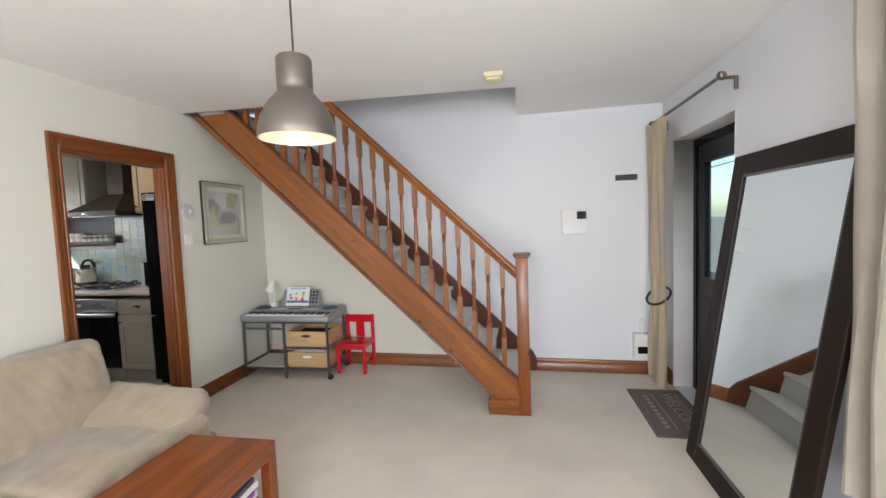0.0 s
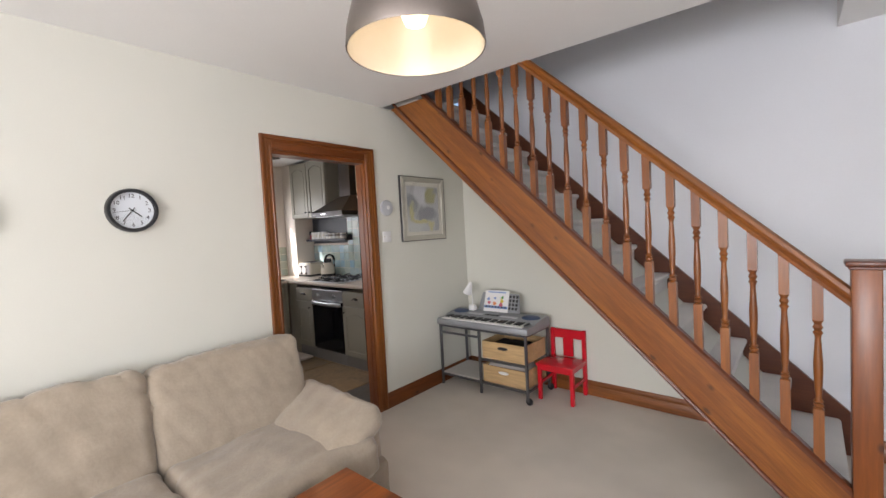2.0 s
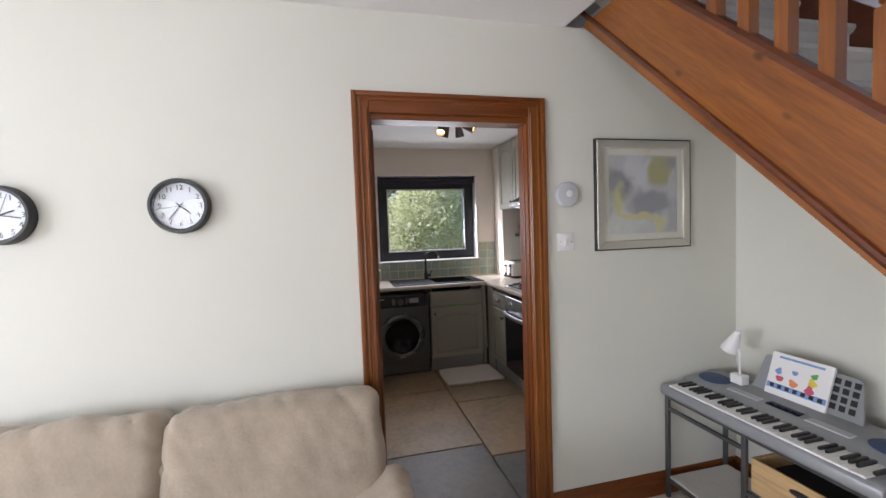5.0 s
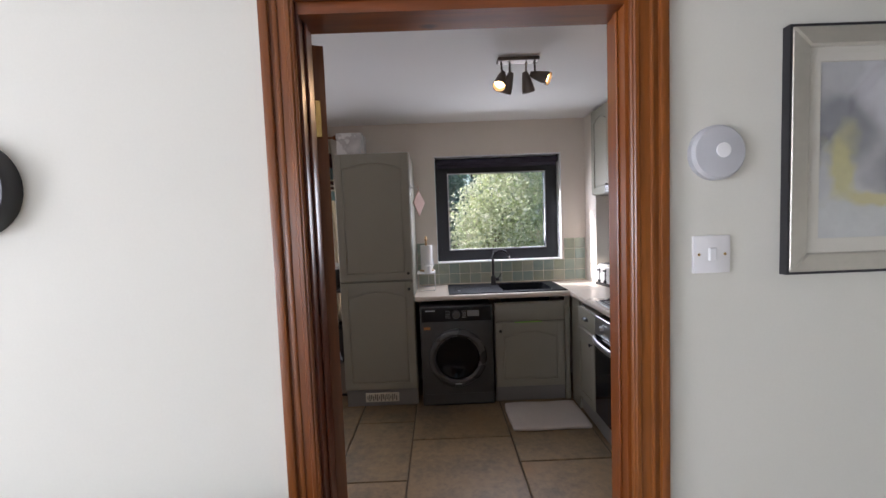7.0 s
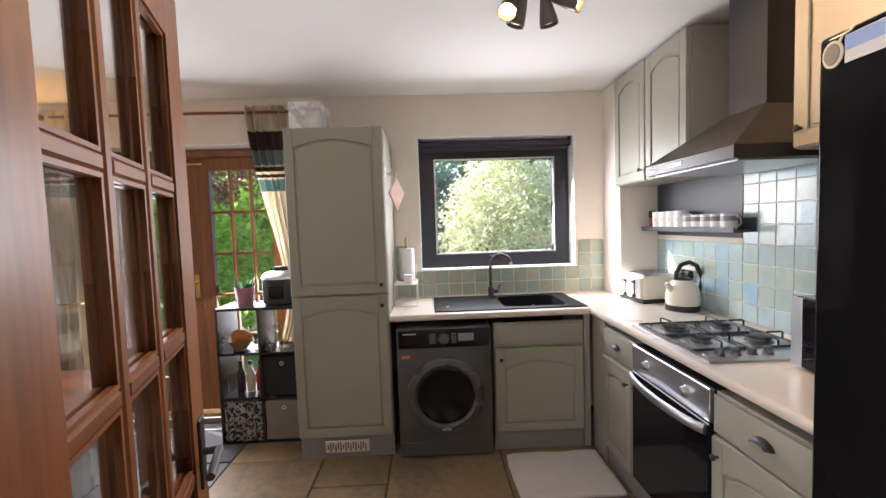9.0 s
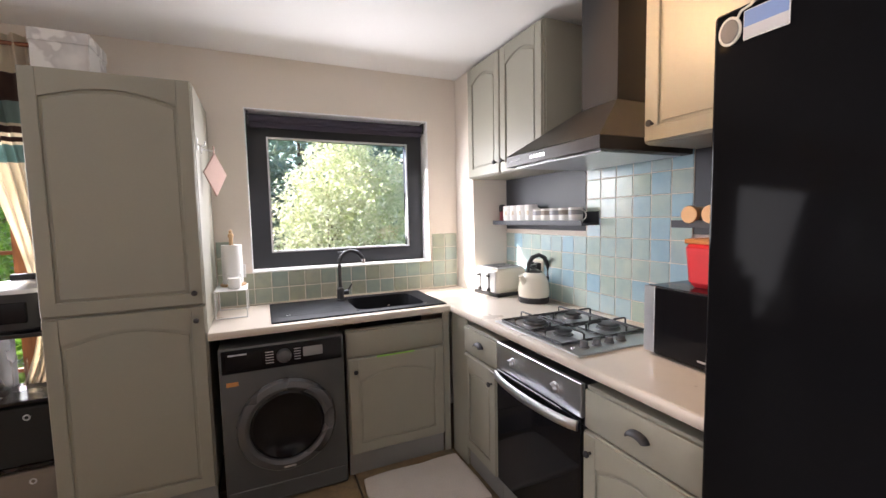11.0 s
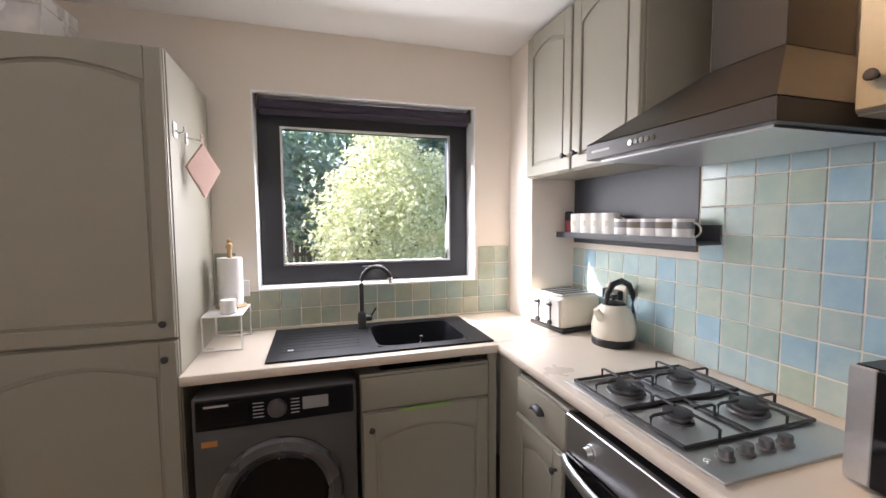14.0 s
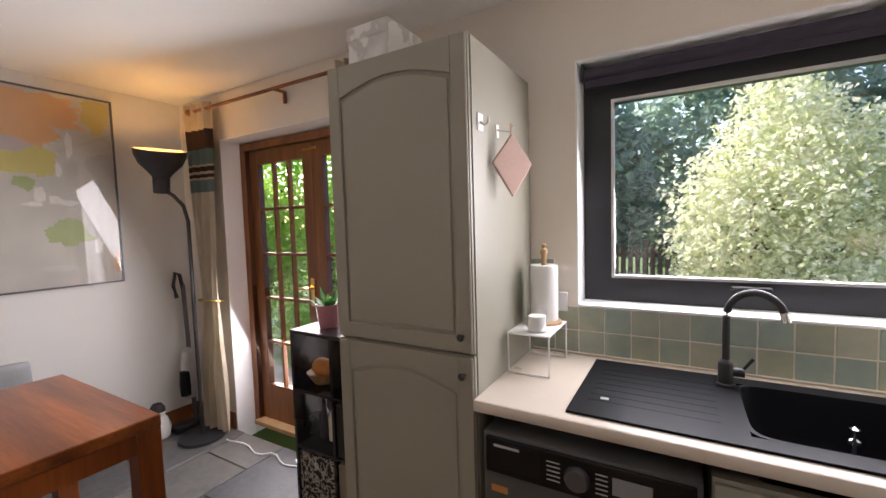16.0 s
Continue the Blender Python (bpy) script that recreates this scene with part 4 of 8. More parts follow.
def abstract_picture():
    m = Matrix.Translation((XL, 3.372, 1.663)) @ Matrix.Rotation(radians(90), 4, "Z")
    t = thing("framed_picture", "abstract yellow and grey print in a pale silver frame", "picture", m)
    w, h = 0.288, 0.284
    bm = bmesh.new()
    for a in range(4):
        ww, hh = (w, h) if a % 2 == 0 else (h, w)
        slab(bm, [(-ww, -hh), (ww, -hh), (ww - 0.045, -hh + 0.045), (-ww + 0.045, -hh + 0.045)], 0.024, Matrix.Rotation(radians(90 * a), 4, "Y") @ Matrix.Translation((0, -0.024, 0)), bevel=0.004)
    part("frame", bm, "silverframe", t, "pale silver moulded frame")
    part("edge", walled(bmesh.new(), "y", -0.022, -0.001, -w - 0.004, w + 0.004, -h - 0.004, h + 0.004, [(-w + 0.002, w - 0.002, -h + 0.002, h - 0.002)]), "blackmetal", t)
    part("mount", walled(bmesh.new(), "y", -0.012, -0.009, -w + 0.04, w - 0.04, -h + 0.04, h - 0.04, [(-0.21, 0.21, -0.205, 0.205)]), "mount", t, "cream mount board")
    part("print", box(-0.215, 0.215, -0.0085, -0.004, -0.21, 0.21), "art", t, "abstract yellow, grey and white painting")
    part("glazing", box(-w + 0.044, w - 0.044, -0.0165, -0.0155, -h + 0.044, h - 0.044), "glass", t).visible_shadow = False
    return t


abstract_picture()


def alarm_disc():
    m = Matrix.Translation((XL, 2.920, 1.669)) @ Matrix.Rotation(radians(90), 4, "Z") @ Matrix.Rotation(radians(90), 4, "X")
    t = thing("heat_alarm", "round light grey alarm disc on the wall", "alarm", m)
    part("body", lathe(bmesh.new(), [(0.0001, 0.026), (0.04, 0.0255), (0.058, 0.023), (0.064, 0.016), (0.064, 0.0), (0.0001, 0)], 40), "midgrey", t)
    part("button", lathe(bmesh.new(), [(0.0001, 0.0285), (0.016, 0.028), (0.0175, 0.026), (0.0175, 0.024)], 24, Matrix.Translation((0.006, 0.004, 0))), "white", t)
    return t


alarm_disc()


def light_switch():
    m = Matrix.Translation((XL, 2.911, 1.430)) @ Matrix.Rotation(radians(90), 4, "Z")
    t = thing("light_switch", "white plastic single rocker light switch", "switch", m)
    part("plate", box(-0.045, 0.045, -0.009, 0, -0.045, 0.045, bevel=0.003, seg=2), "white", t)
    part("rocker", box(-0.009, 0.009, -0.014, -0.008, -0.016, 0.016, bevel=0.002), "white", t)
    for s in (-0.031, 0.031):
        part("screw", lathe(bmesh.new(), [(0.0001, 0.0015), (0.003, 0.001), (0.0035, 0)], 10, Matrix.Translation((s, -0.009, 0)) @ Matrix.Rotation(radians(90), 4, "X")), "brass", t)
    return t


light_switch()


def entry_wall_things():
    t = thing("thermostat", "white wall heating controller with a dark display", "thermostat", Matrix.Translation((0.825, yb(0.83), 1.455)))
    part("body", box(-0.118, 0.118, -0.035, 0, -0.115, 0.115, bevel=0.006, seg=2), "white", t)
    part("display", box(0.02, 0.106, -0.0375, -0.034, 0.03, 0.10, bevel=0.002), "blackglass", t, "dark display")
    part("flap", box(-0.11, 0.11, -0.0385, -0.034, -0.105, -0.045, bevel=0.002), "white", t)
    solo("key_rack", box(1.195, 1.385, yb(1.3) - 0.018, yb(1.3), 1.825, 1.877, bevel=0.003), "blackmetal", "small black key rack on the wall", "rack")
    t = thing("meter_box", "small white meter box with a dark window", "meter", Matrix.Translation((1.41, yb(1.4), 0.28)))
    part("body", box(-0.075, 0.075, -0.07, 0, -0.12, 0.12, bevel=0.006), "white", t)
    part("window", box(-0.045, 0.055, -0.0725, -0.069, -0.065, 0.0), "blackglass", t)
    part("pipe", rods([((0, -0.03, 0.12), (0, -0.03, 0.26))], 0.016), "white", t)
    t = thing("smoke_alarm", "yellowed plastic smoke alarm on the ceiling", "smoke alarm", Matrix.Translation((0.155, 2.72, H)))
    part("body", box(-0.065, 0.065, -0.065, 0.065, -0.036, 0, bevel=0.01, seg=2), "yellowed", t)
    part("cover", box(-0.05, 0.05, -0.05, 0.05, -0.052, -0.034, bevel=0.008, seg=2), "yellowed", t)


entry_wall_things()


# ---- living room: front door, curtains, mirror, mat ----
def front_door():
    m = Matrix.Translation((XR + 0.15, 3.61, 0)) @ Matrix.Rotation(radians(-90), 4, "Z")
    t = thing("door_2", "black front door with a leaded frosted pane", "door", m, kind="structure")
    w = 0.98
    fr = bmesh.new()
    walled(fr, "y", 0.0, 0.07, 0.004, w, 0.0, 2.105, [(0.06, w - 0.06, -0.01, 2.05)])
    part("door_frame", fr, "blackgloss", t)
    lf = bmesh.new()
    walled(lf, "y", 0.012, 0.056, 0.063, w - 0.063, 0.008, 2.045, [(0.19, w - 0.19, 0.98, 1.90)])
    leaf = part("leaf", lf, "anthracite", t)
    part("panel", box(0.2, w - 0.2, 0.005, 0.013, 0.2, 0.82, bevel=0.004), "anthracite", leaf)
    part("pane", box(0.186, w - 0.186, 0.03, 0.036, 0.976, 1.904), "frosted", leaf, "frosted glass pane")
    bars = bmesh.new()
    for a in (0.235, w - 0.235):
        bx(bars, a - 0.003, a + 0.003, 0.026, 0.030, 0.98, 1.90)
    for z in (1.03, 1.85):
        bx(bars, 0.19, w - 0.19, 0.0262, 0.0302, z - 0.003, z + 0.003)
    part("leading", bars, "greymetal", leaf)
    part("handle", rods([((0.80, -0.035, 1.02), (0.90, -0.035, 1.02)), ((0.885, 0.012, 1.02), (0.885, -0.035, 1.02))], 0.009), "steel", leaf, "steel lever handle")
    return t


front_door()


def curtain(t, name, mat, y0, y1, z0, z1, x, folds, amp, waist=None, bands=(), parent_label="", rows=28, reach=0.34):
    """Hanging cloth along y at depth x, drawn in at the waist height if given; bands are (z0, z1, material)."""
    cols = folds * 8
    cuts = sorted({z0, z1, *[b for s in bands for b in s[:2]]})

    def spot(u, z):
        k = 1.0
        yc, pull = (y0 + y1) / 2, 0.0
        if waist:
            wz, wk, wy = waist
            g = math.exp(-((z - wz) / reach) ** 2) if z > wz else math.exp(-((z - wz) / 0.55) ** 2)
            k, pull = 1 - (1 - wk) * g, (wy - yc) * g
        yy = yc + pull + (u - 0.5) * (y1 - y0) * k
        a = amp * (0.6 + 0.4 * math.sin(z * 3 + u * 7)) * (0.5 + 0.5 * k)
        xx = x + a * math.sin(u * folds * 2 * math.pi + 0.4 * math.sin(z * 2.2)) + 0.008 * noise.noise(Vector((u * 9, z * 3, y0)))
        return (xx, yy, z)
    for za, zb in zip(cuts, cuts[1:]):
        mid = (za + zb) / 2
        mt = mat
        for b0, b1, bmname in bands:
            if b0 <= mid <= b1:
                mt = bmname
        n = max(2, int(rows * (zb - za) / (z1 - z0)))
        bm = bmesh.new()
        g = [[bm.verts.new(spot(c / cols, za + (zb - za) * r / n)) for c in range(cols + 1)] for r in range(n + 1)]
        fs = []
        for r in range(n):
            for c in range(cols):
                fs.append(bm.faces.new((g[r][c], g[r][c + 1], g[r + 1][c + 1], g[r + 1][c])))
        bmesh.ops.solidify(bm, geom=fs, thickness=0.004)
        bm.transform(t.matrix_basis.inverted())
        part(name, bm, mt, t, sharp_label(mt))


def sharp_label(mt):
    return {"band_brown": "dark brown woven band", "band_teal": "teal woven band"}.get(mt, "")


t = thing("door_curtain", "cream eyelet curtain tied back beside the front door", "curtain", Matrix.Translation((1.50, 3.62, 0)))
curtain(t, "cloth", "curtain_warm", 3.45, 3.83, 0.02, 2.29, 1.47, 4, 0.035, (0.80, 0.72, 3.60))
bm = bmesh.new()
sweep(bm, [(1.475 + 0.088 * math.cos(a), 3.605 + 0.125 * math.sin(a), 0.80 + 0.055 * math.cos(a) + 0.03 * math.sin(a)) for a in [2 * math.pi * k / 24 for k in range(25)]], 0.010, 8)
bm.transform(t.matrix_basis.inverted())
part("tieback", bm, "blackplastic", t, "black rope tieback")


def curtain_rod(label, x, ya, yb, z, mat, wall_x, ends=(True, True), bracket_y=()):
    t = thing("curtain_rod", label, "curtain rod", Matrix.Translation((x, (ya + yb) / 2, z)))
    h = (yb - ya) / 2
    part("pole", rods([((0, -h, 0), (0, h, 0))], 0.011, 12), mat, t)
    for e, s in zip(ends, (-1, 1)):
        if e:
            part("finial", lathe(bmesh.new(), [(0.0001, -0.028), (0.018, -0.022), (0.028, 0), (0.02, 0.02), (0.012, 0.028)], 14, Matrix.Translation((0, s * (h + 0.01), 0)) @ Matrix.Rotation(radians(90 * s), 4, "X")), mat, t)
    for by in bracket_y:
        bm = rods([((0, by - (ya + yb) / 2, 0), (wall_x - x, by - (ya + yb) / 2, 0))], 0.010, 10)
        rod(bm, (wall_x - x, by - (ya + yb) / 2, -0.07), (wall_x - x, by - (ya + yb) / 2, 0.005), 0.012, seg=8)
        part("bracket", bm, mat, t)
    return t


curtain_rod("grey metal curtain pole with ball finials", 1.49, 2.56, 3.80, 2.30, "lampmetal", 1.59, bracket_y=(2.60, 3.75))
t = thing("window_curtain", "pale cream eyelet curtain hanging beside the window", "curtain", Matrix.Translation((1.48, 1.3, 0)))
curtain(t, "cloth", "curtain_pale", 0.93, 1.512, 0.47, 2.40, 1.46, 5, 0.04)
curtain_rod("grey metal pole over the living room window", 1.50, -1.7, 1.62, 2.34, "lampmetal", 1.59, ends=(True, False), bracket_y=(-1.6, 1.58))


def leaning_mirror():
    # foot out on the carpet, top resting against the wall
    ang = math.asin((XR - 0.035 - 1.30) / 1.84)
    m = Matrix.Translation((1.30, 2.55, 0.0)) @ Matrix.Rotation(radians(-90), 4, "Z") @ Matrix.Rotation(-ang, 4, "X")
    t = thing("floor_mirror", "tall mirror in a wide dark brown frame, leaning on the wall", "mirror", m)
    w, h, f = 1.03, 1.84, 0.115
    for a, b, c, d, nm, mt in ((0, f, 0, h, "side_frame", "mirrorframe"), (w - f, w, 0, h, "side_frame", "mirrorframe"), (f, w - f, 0, f, "rail_frame", "mirrorframe"), (f, w - f, h - f, h, "rail_frame", "mirrorframe")):
        part(nm, box(a, b, 0.0, 0.03, c, d, bevel=0.004), mt, t)
    bm = walled(bmesh.new(), "y", 0.004, 0.02, f - 0.001, w - f + 0.001, f - 0.001, h - f + 0.001, [(f + 0.012, w - f - 0.012, f + 0.012, h - f - 0.012)])
    part("inner_bead", bm, "greymetal", t)
    part("mirror_glass", box(f - 0.004, w - f + 0.004, 0.012, 0.018, f - 0.004, h - f + 0.004), "mirror", t, "silvered mirror glass")
    return t


leaning_mirror()


def doormat():
    t = thing("doormat", "taupe doormat with pale printed lettering by the front door", "doormat", Matrix.Translation((1.40, 3.1, 0.0)))
    part("mat_body", box(-0.22, 0.20, -0.40, 0.40, 0.001, 0.010, bevel=0.004), "mat_grey", t)
    r = Matrix.Rotation(radians(-90), 4, "Z")
    put_letters("lettering", "WELCOME", 0.13, "mat_text", t, Matrix.Translation((0.06, 0, 0.0106)) @ r)
    bm = bmesh.new()
    bx(bm, -0.055, -0.047, -0.3, 0.3, 0.010, 0.0112)
    bx(bm, 0.128, 0.136, -0.3, 0.3, 0.010, 0.0112)
    for k in range(9):
        bx(bm, -0.125, -0.09, -0.28 + k * 0.064, -0.24 + k * 0.064, 0.010, 0.0112)
    part("printed_bars", bm, "mat_text", t)
    return t


doormat()


# ---- living room: keyboard corner ----
def keyboard_stand():
    t = thing("keyboard_stand", "grey tubular metal stand on castors with shelf and drawer frame", "stand", Matrix.Translation((-2.0, 3.68, 0)))
    x0, xm, x1, ya, yb, zt = -0.46, -0.02, 0.44, -0.19, 0.20, 0.575
    g = "greymetal"
    for x in (x0, xm, x1):
        for y in (ya, yb):
            z0 = 0.06 if x == x1 else 0.0
            part("leg", box(x - 0.011, x + 0.011, y - 0.011, y + 0.011, z0, zt, bevel=0.003), g, t)
    for z, xs in ((zt - 0.011, (x0, x1)), (0.10, (x0, x1)), (0.50, (x0, xm)), (0.31, (xm, x1))):
        for y in (ya, yb):
            part("rail", box(xs[0] + 0.012, xs[1] - 0.012, y - 0.009, y + 0.009, z - 0.009, z + 0.009, bevel=0.002), g, t)
    for x in (x0, xm, x1):
        for z in (zt - 0.011, 0.10):
            part("cross_rail", box(x - 0.009, x + 0.009, ya + 0.012, yb - 0.012, z - 0.009, z + 0.009, bevel=0.002), g, t)
    part("low_shelf", box(x0 + 0.01, xm - 0.01, ya, yb, 0.110, 0.122, bevel=0.002), "skin_rug", t, "pale quilted low shelf")
    for y in (ya, yb):
        c = part("castor", lathe(bmesh.new(), [(0.0001, -0.012), (0.026, -0.012), (0.030, -0.006), (0.030, 0.006), (0.026, 0.012), (0.0001, 0.012)], 20, Matrix.Translation((x1 + 0.012, y, 0.030)) @ Matrix.Rotation(radians(90), 4, "X")), "blackplastic", t)
        part("fork", box(x1 - 0.006, x1 + 0.018, y - 0.016, y - 0.0125, 0.03, 0.066), g, c)
    for z0 in (0.112, 0.322):
        d = part("drawer", bmesh_drawer(xm + 0.02, x1 - 0.016, ya + 0.012, yb - 0.02, z0, z0 + 0.15), "birch", t, "pale birch ply drawer box")
        cx, cz = (xm + x1) / 2, z0 + 0.105
        part("slot_rim", slab(bmesh.new(), [(cx + 0.05 * math.cos(a), cz + 0.013 * math.sin(a)) for a in [2 * math.pi * k / 20 for k in range(20)]], 0.006, Matrix.Translation((0, ya + 0.006, 0))), "blackmetal" if z0 > 0.2 else "white", d)
    return t


def bmesh_drawer(x0, x1, y0, y1, z0, z1):
    bm = bmesh.new()
    bx(bm, x0, x1, y0, y0 + 0.012, z0, z1, bevel=0.002)
    bx(bm, x0, x1, y1 - 0.012, y1, z0, z1)
    bx(bm, x0, x0 + 0.012, y0 + 0.012, y1 - 0.012, z0, z1)
    bx(bm, x1 - 0.012, x1, y0 + 0.012, y1 - 0.012, z0, z1)
    bx(bm, x0 + 0.012, x1 - 0.012, y0 + 0.012, y1 - 0.012, z0, z0 + 0.01)
    return bm


keyboard_stand()
solo("cloth_bundle", cushion(bmesh.new(), -1.98, -1.62, 3.54, 3.82, 0.124, 0.275, 0.05, 12, 0.1, 0.03, 7), "skin_rug", "crumpled pale cloths filling the lower drawer", "cloth")
solo("dark_cloth", cushion(bmesh.new(), -1.98, -1.62, 3.54, 3.82, 0.334, 0.43, 0.03, 10, 0.1, 0.02, 9), "blackfabric", "crumpled dark cloth in the upper drawer", "cloth")


def electric_piano():
    m = Matrix.Translation((-2.0, 3.66, 0.575))
    t = thing("electronic_keyboard", "silver-grey electronic keyboard with blue speaker grilles", "keyboard", m)
    bm = bmesh.new()
    w = 0.475
    slab(bm, [(-0.19, 0.0), (-0.205, 0.012), (-0.205, 0.05), (-0.185, 0.062), (-0.065, 0.062), (-0.06, 0.075), (0.03, 0.088), (0.13, 0.10), (0.19, 0.095), (0.21, 0.05), (0.21, 0.0)], 2 * w, Matrix.Rotation(radians(-90), 4, "Z") @ Matrix.Scale(-1, 4, (1, 0, 0)) @ Matrix.Translation((0, -w, 0)), bevel=0.004)
    bm.verts.ensure_lookup_table()
    body = part("body", bm, "greyplastic", t)
    n = 36
    k0, kw = -0.425, 0.85 / 36
    me = mesh_of("white_key", box(0.0006, kw - 0.0006, -0.195, -0.066, 0.060, 0.069, bevel=0.0015), M["paper"])
    for i in range(n):
        piece("white_key", me, t, Matrix.Translation((k0 + i * kw, 0, 0)))
    me = mesh_of("black_key", box(-0.0062, 0.0062, -0.155, -0.066, 0.066, 0.080, bevel=0.002), M["blackplastic"])
    for i in range(n):
        if i % 7 in (0, 1, 3, 4, 5):
            piece("black_key", me, t, Matrix.Translation((k0 + (i + 1) * kw, 0, 0)))
    for s in (-1, 1):
        sp = bmesh.new()
        lathe(sp, [(0.0001, 0.008), (0.85, 0.006), (1.0, 0.0)], 32)
        sp.transform(Matrix.Translation((s * 0.375, 0.055, 0.092)) @ Matrix.Rotation(radians(6), 4, "X") @ Matrix.Diagonal((0.085, 0.062, 1, 1)))
        part("speaker_grille", sp, "bluemesh", t, "blue oval speaker grille")
    part("display", box(-0.07, 0.07, 0.01, 0.05, 0.086, 0.0925), "blackglass", t)
    part("control_strip", box(-0.26, -0.10, 0.0, 0.045, 0.084, 0.0905, bevel=0.002), "midgrey", t)
    part("control_strip", box(0.10, 0.26, 0.0, 0.045, 0.084, 0.0905, bevel=0.002), "midgrey", t)
    rest = bmesh.new()
    slab(rest, [(-0.23, 0.0), (0.23, 0.0), (0.20, 0.17), (0.185, 0.18), (-0.185, 0.18), (-0.20, 0.17)], 0.008, Matrix.Translation((0, 0.125, 0.095)) @ Matrix.Rotation(radians(-18), 4, "X"), bevel=0.002)
    mr = part("music_rest", rest, "greyplastic", t, "slotted grey plastic music rest")
    sl = bmesh.new()
    for r in range(4):
        for c in (0.115, 0.15, 0.185):
            bx(sl, c - 0.013, c + 0.010, -0.001, 0.0, 0.03 + r * 0.036, 0.055 + r * 0.036)
    sl.transform(Matrix.Translation((0, 0.125, 0.095)) @ Matrix.Rotation(radians(-18), 4, "X"))
    part("slots", sl, "blackplastic", mr)
    return t


electric_piano()


def songbook():
    m = Matrix.Translation((-2.0 - 0.01, 3.66 + 0.118, 0.575 + 0.098)) @ Matrix.Rotation(radians(-18), 4, "X")
    t = thing("songbook", "white songbook with colourful cover standing on the music rest", "book", m)
    part("cover", box(-0.145, 0.115, -0.010, 0.002, 0.0, 0.20, bevel=0.001), "paper", t)
    bm = bmesh.new()
    bx(bm, -0.11, 0.08, -0.0115, -0.010, 0.176, 0.186)
    part("title_bar", bm, "ink_blue", t)
    part("band", box(-0.14, 0.11, -0.0112, -0.0100, 0.03, 0.055), "ink_blue", t)
    for i, (px, pz, c, r) in enumerate(((-0.09, 0.08, "ink_pink", 0.016), (-0.03, 0.075, "ink_orange", 0.018), (0.045, 0.105, "ink_yellow", 0.017), (0.04, 0.07, "ink_pink", 0.018), (-0.10, 0.115, "ink_blue", 0.014), (0.05, 0.135, "ink_green", 0.013), (-0.03, 0.125, "ink_blue", 0.012))):
        b = bmesh.new()
        slab(b, [(px + r * (1 + 0.3 * math.sin(3 * a + i)) * math.cos(a), pz + r * (1 + 0.25 * math.cos(2 * a + i)) * math.sin(a)) for a in [2 * math.pi * k / 14 for k in range(14)]], 0.0015, Matrix.Translation((0, -0.0118, 0)))
        part("printed_shape", b, c, t)
    b = bmesh.new()
    for k in range(7):
        bx(b, -0.125 + k * 0.034, -0.107 + k * 0.034, -0.0119, -0.0112, 0.034, 0.052)
    part("printed_keys", b, "ink", t)
    return t


songbook()


def small_lamp():
    t = thing("desk_lamp", "small white desk lamp standing on the keyboard", "desk lamp", Matrix.Translation((-2.27, 3.755, 0.672)))
    part("base", box(-0.033, 0.033, -0.025, 0.025, 0, 0.05, bevel=0.006, seg=2), "white", t)
    part("stem", sweep(bmesh.new(), [(0.0, 0, 0.045), (0.004, 0, 0.10), (0.0, 0, 0.16), (-0.015, 0, 0.21)], 0.005, 8), "white", t)
    m = Matrix.Translation((-0.03, -0.008, 0.205)) @ Matrix.Rotation(radians(25), 4, "Y")
    part("shade", lathe(bmesh.new(), [(0.042, -0.045), (0.036, -0.01), (0.018, 0.055), (0.012, 0.075), (0.0001, 0.078)], 22, m), "white", t, "white cone shade")
    return t


small_lamp()


def kids_chair():
    m = Matrix.Translation((-1.395, 3.80, 0))
    t = thing("childs_chair", "small glossy red wooden child's chair", "chair", m)
    w = 0.14
    for sx in (-1, 1):
        part("front_leg", box(sx * w - 0.016, sx * w + 0.016, -0.155, -0.123, 0, 0.29, bevel=0.004), "red", t)
        part("back_leg", box(sx * w - 0.016, sx * w + 0.016, 0.115, 0.147, 0, 0.55, bevel=0.004), "red", t)
        part("side_rail", box(sx * w - 0.010, sx * w + 0.010, -0.123, 0.115, 0.255, 0.29, bevel=0.002), "red", t)
        part("stretcher", box(sx * w - 0.008, sx * w + 0.008, -0.123, 0.115, 0.13, 0.15, bevel=0.002), "red", t)
    part("seat", box(-w - 0.022, w + 0.022, -0.17, 0.112, 0.29, 0.312, bevel=0.007, seg=2), "red", t)
    part("apron", box(-w + 0.017, w - 0.017, -0.150, -0.130, 0.25, 0.29, bevel=0.002), "red", t)
    part("top_rail", box(-w + 0.017, w - 0.017, 0.119, 0.141, 0.47, 0.546, bevel=0.003), "red", t)
    part("back_slat", box(-0.045, 0.045, 0.124, 0.138, 0.312, 0.47, bevel=0.003), "red", t)
    return t


kids_chair()

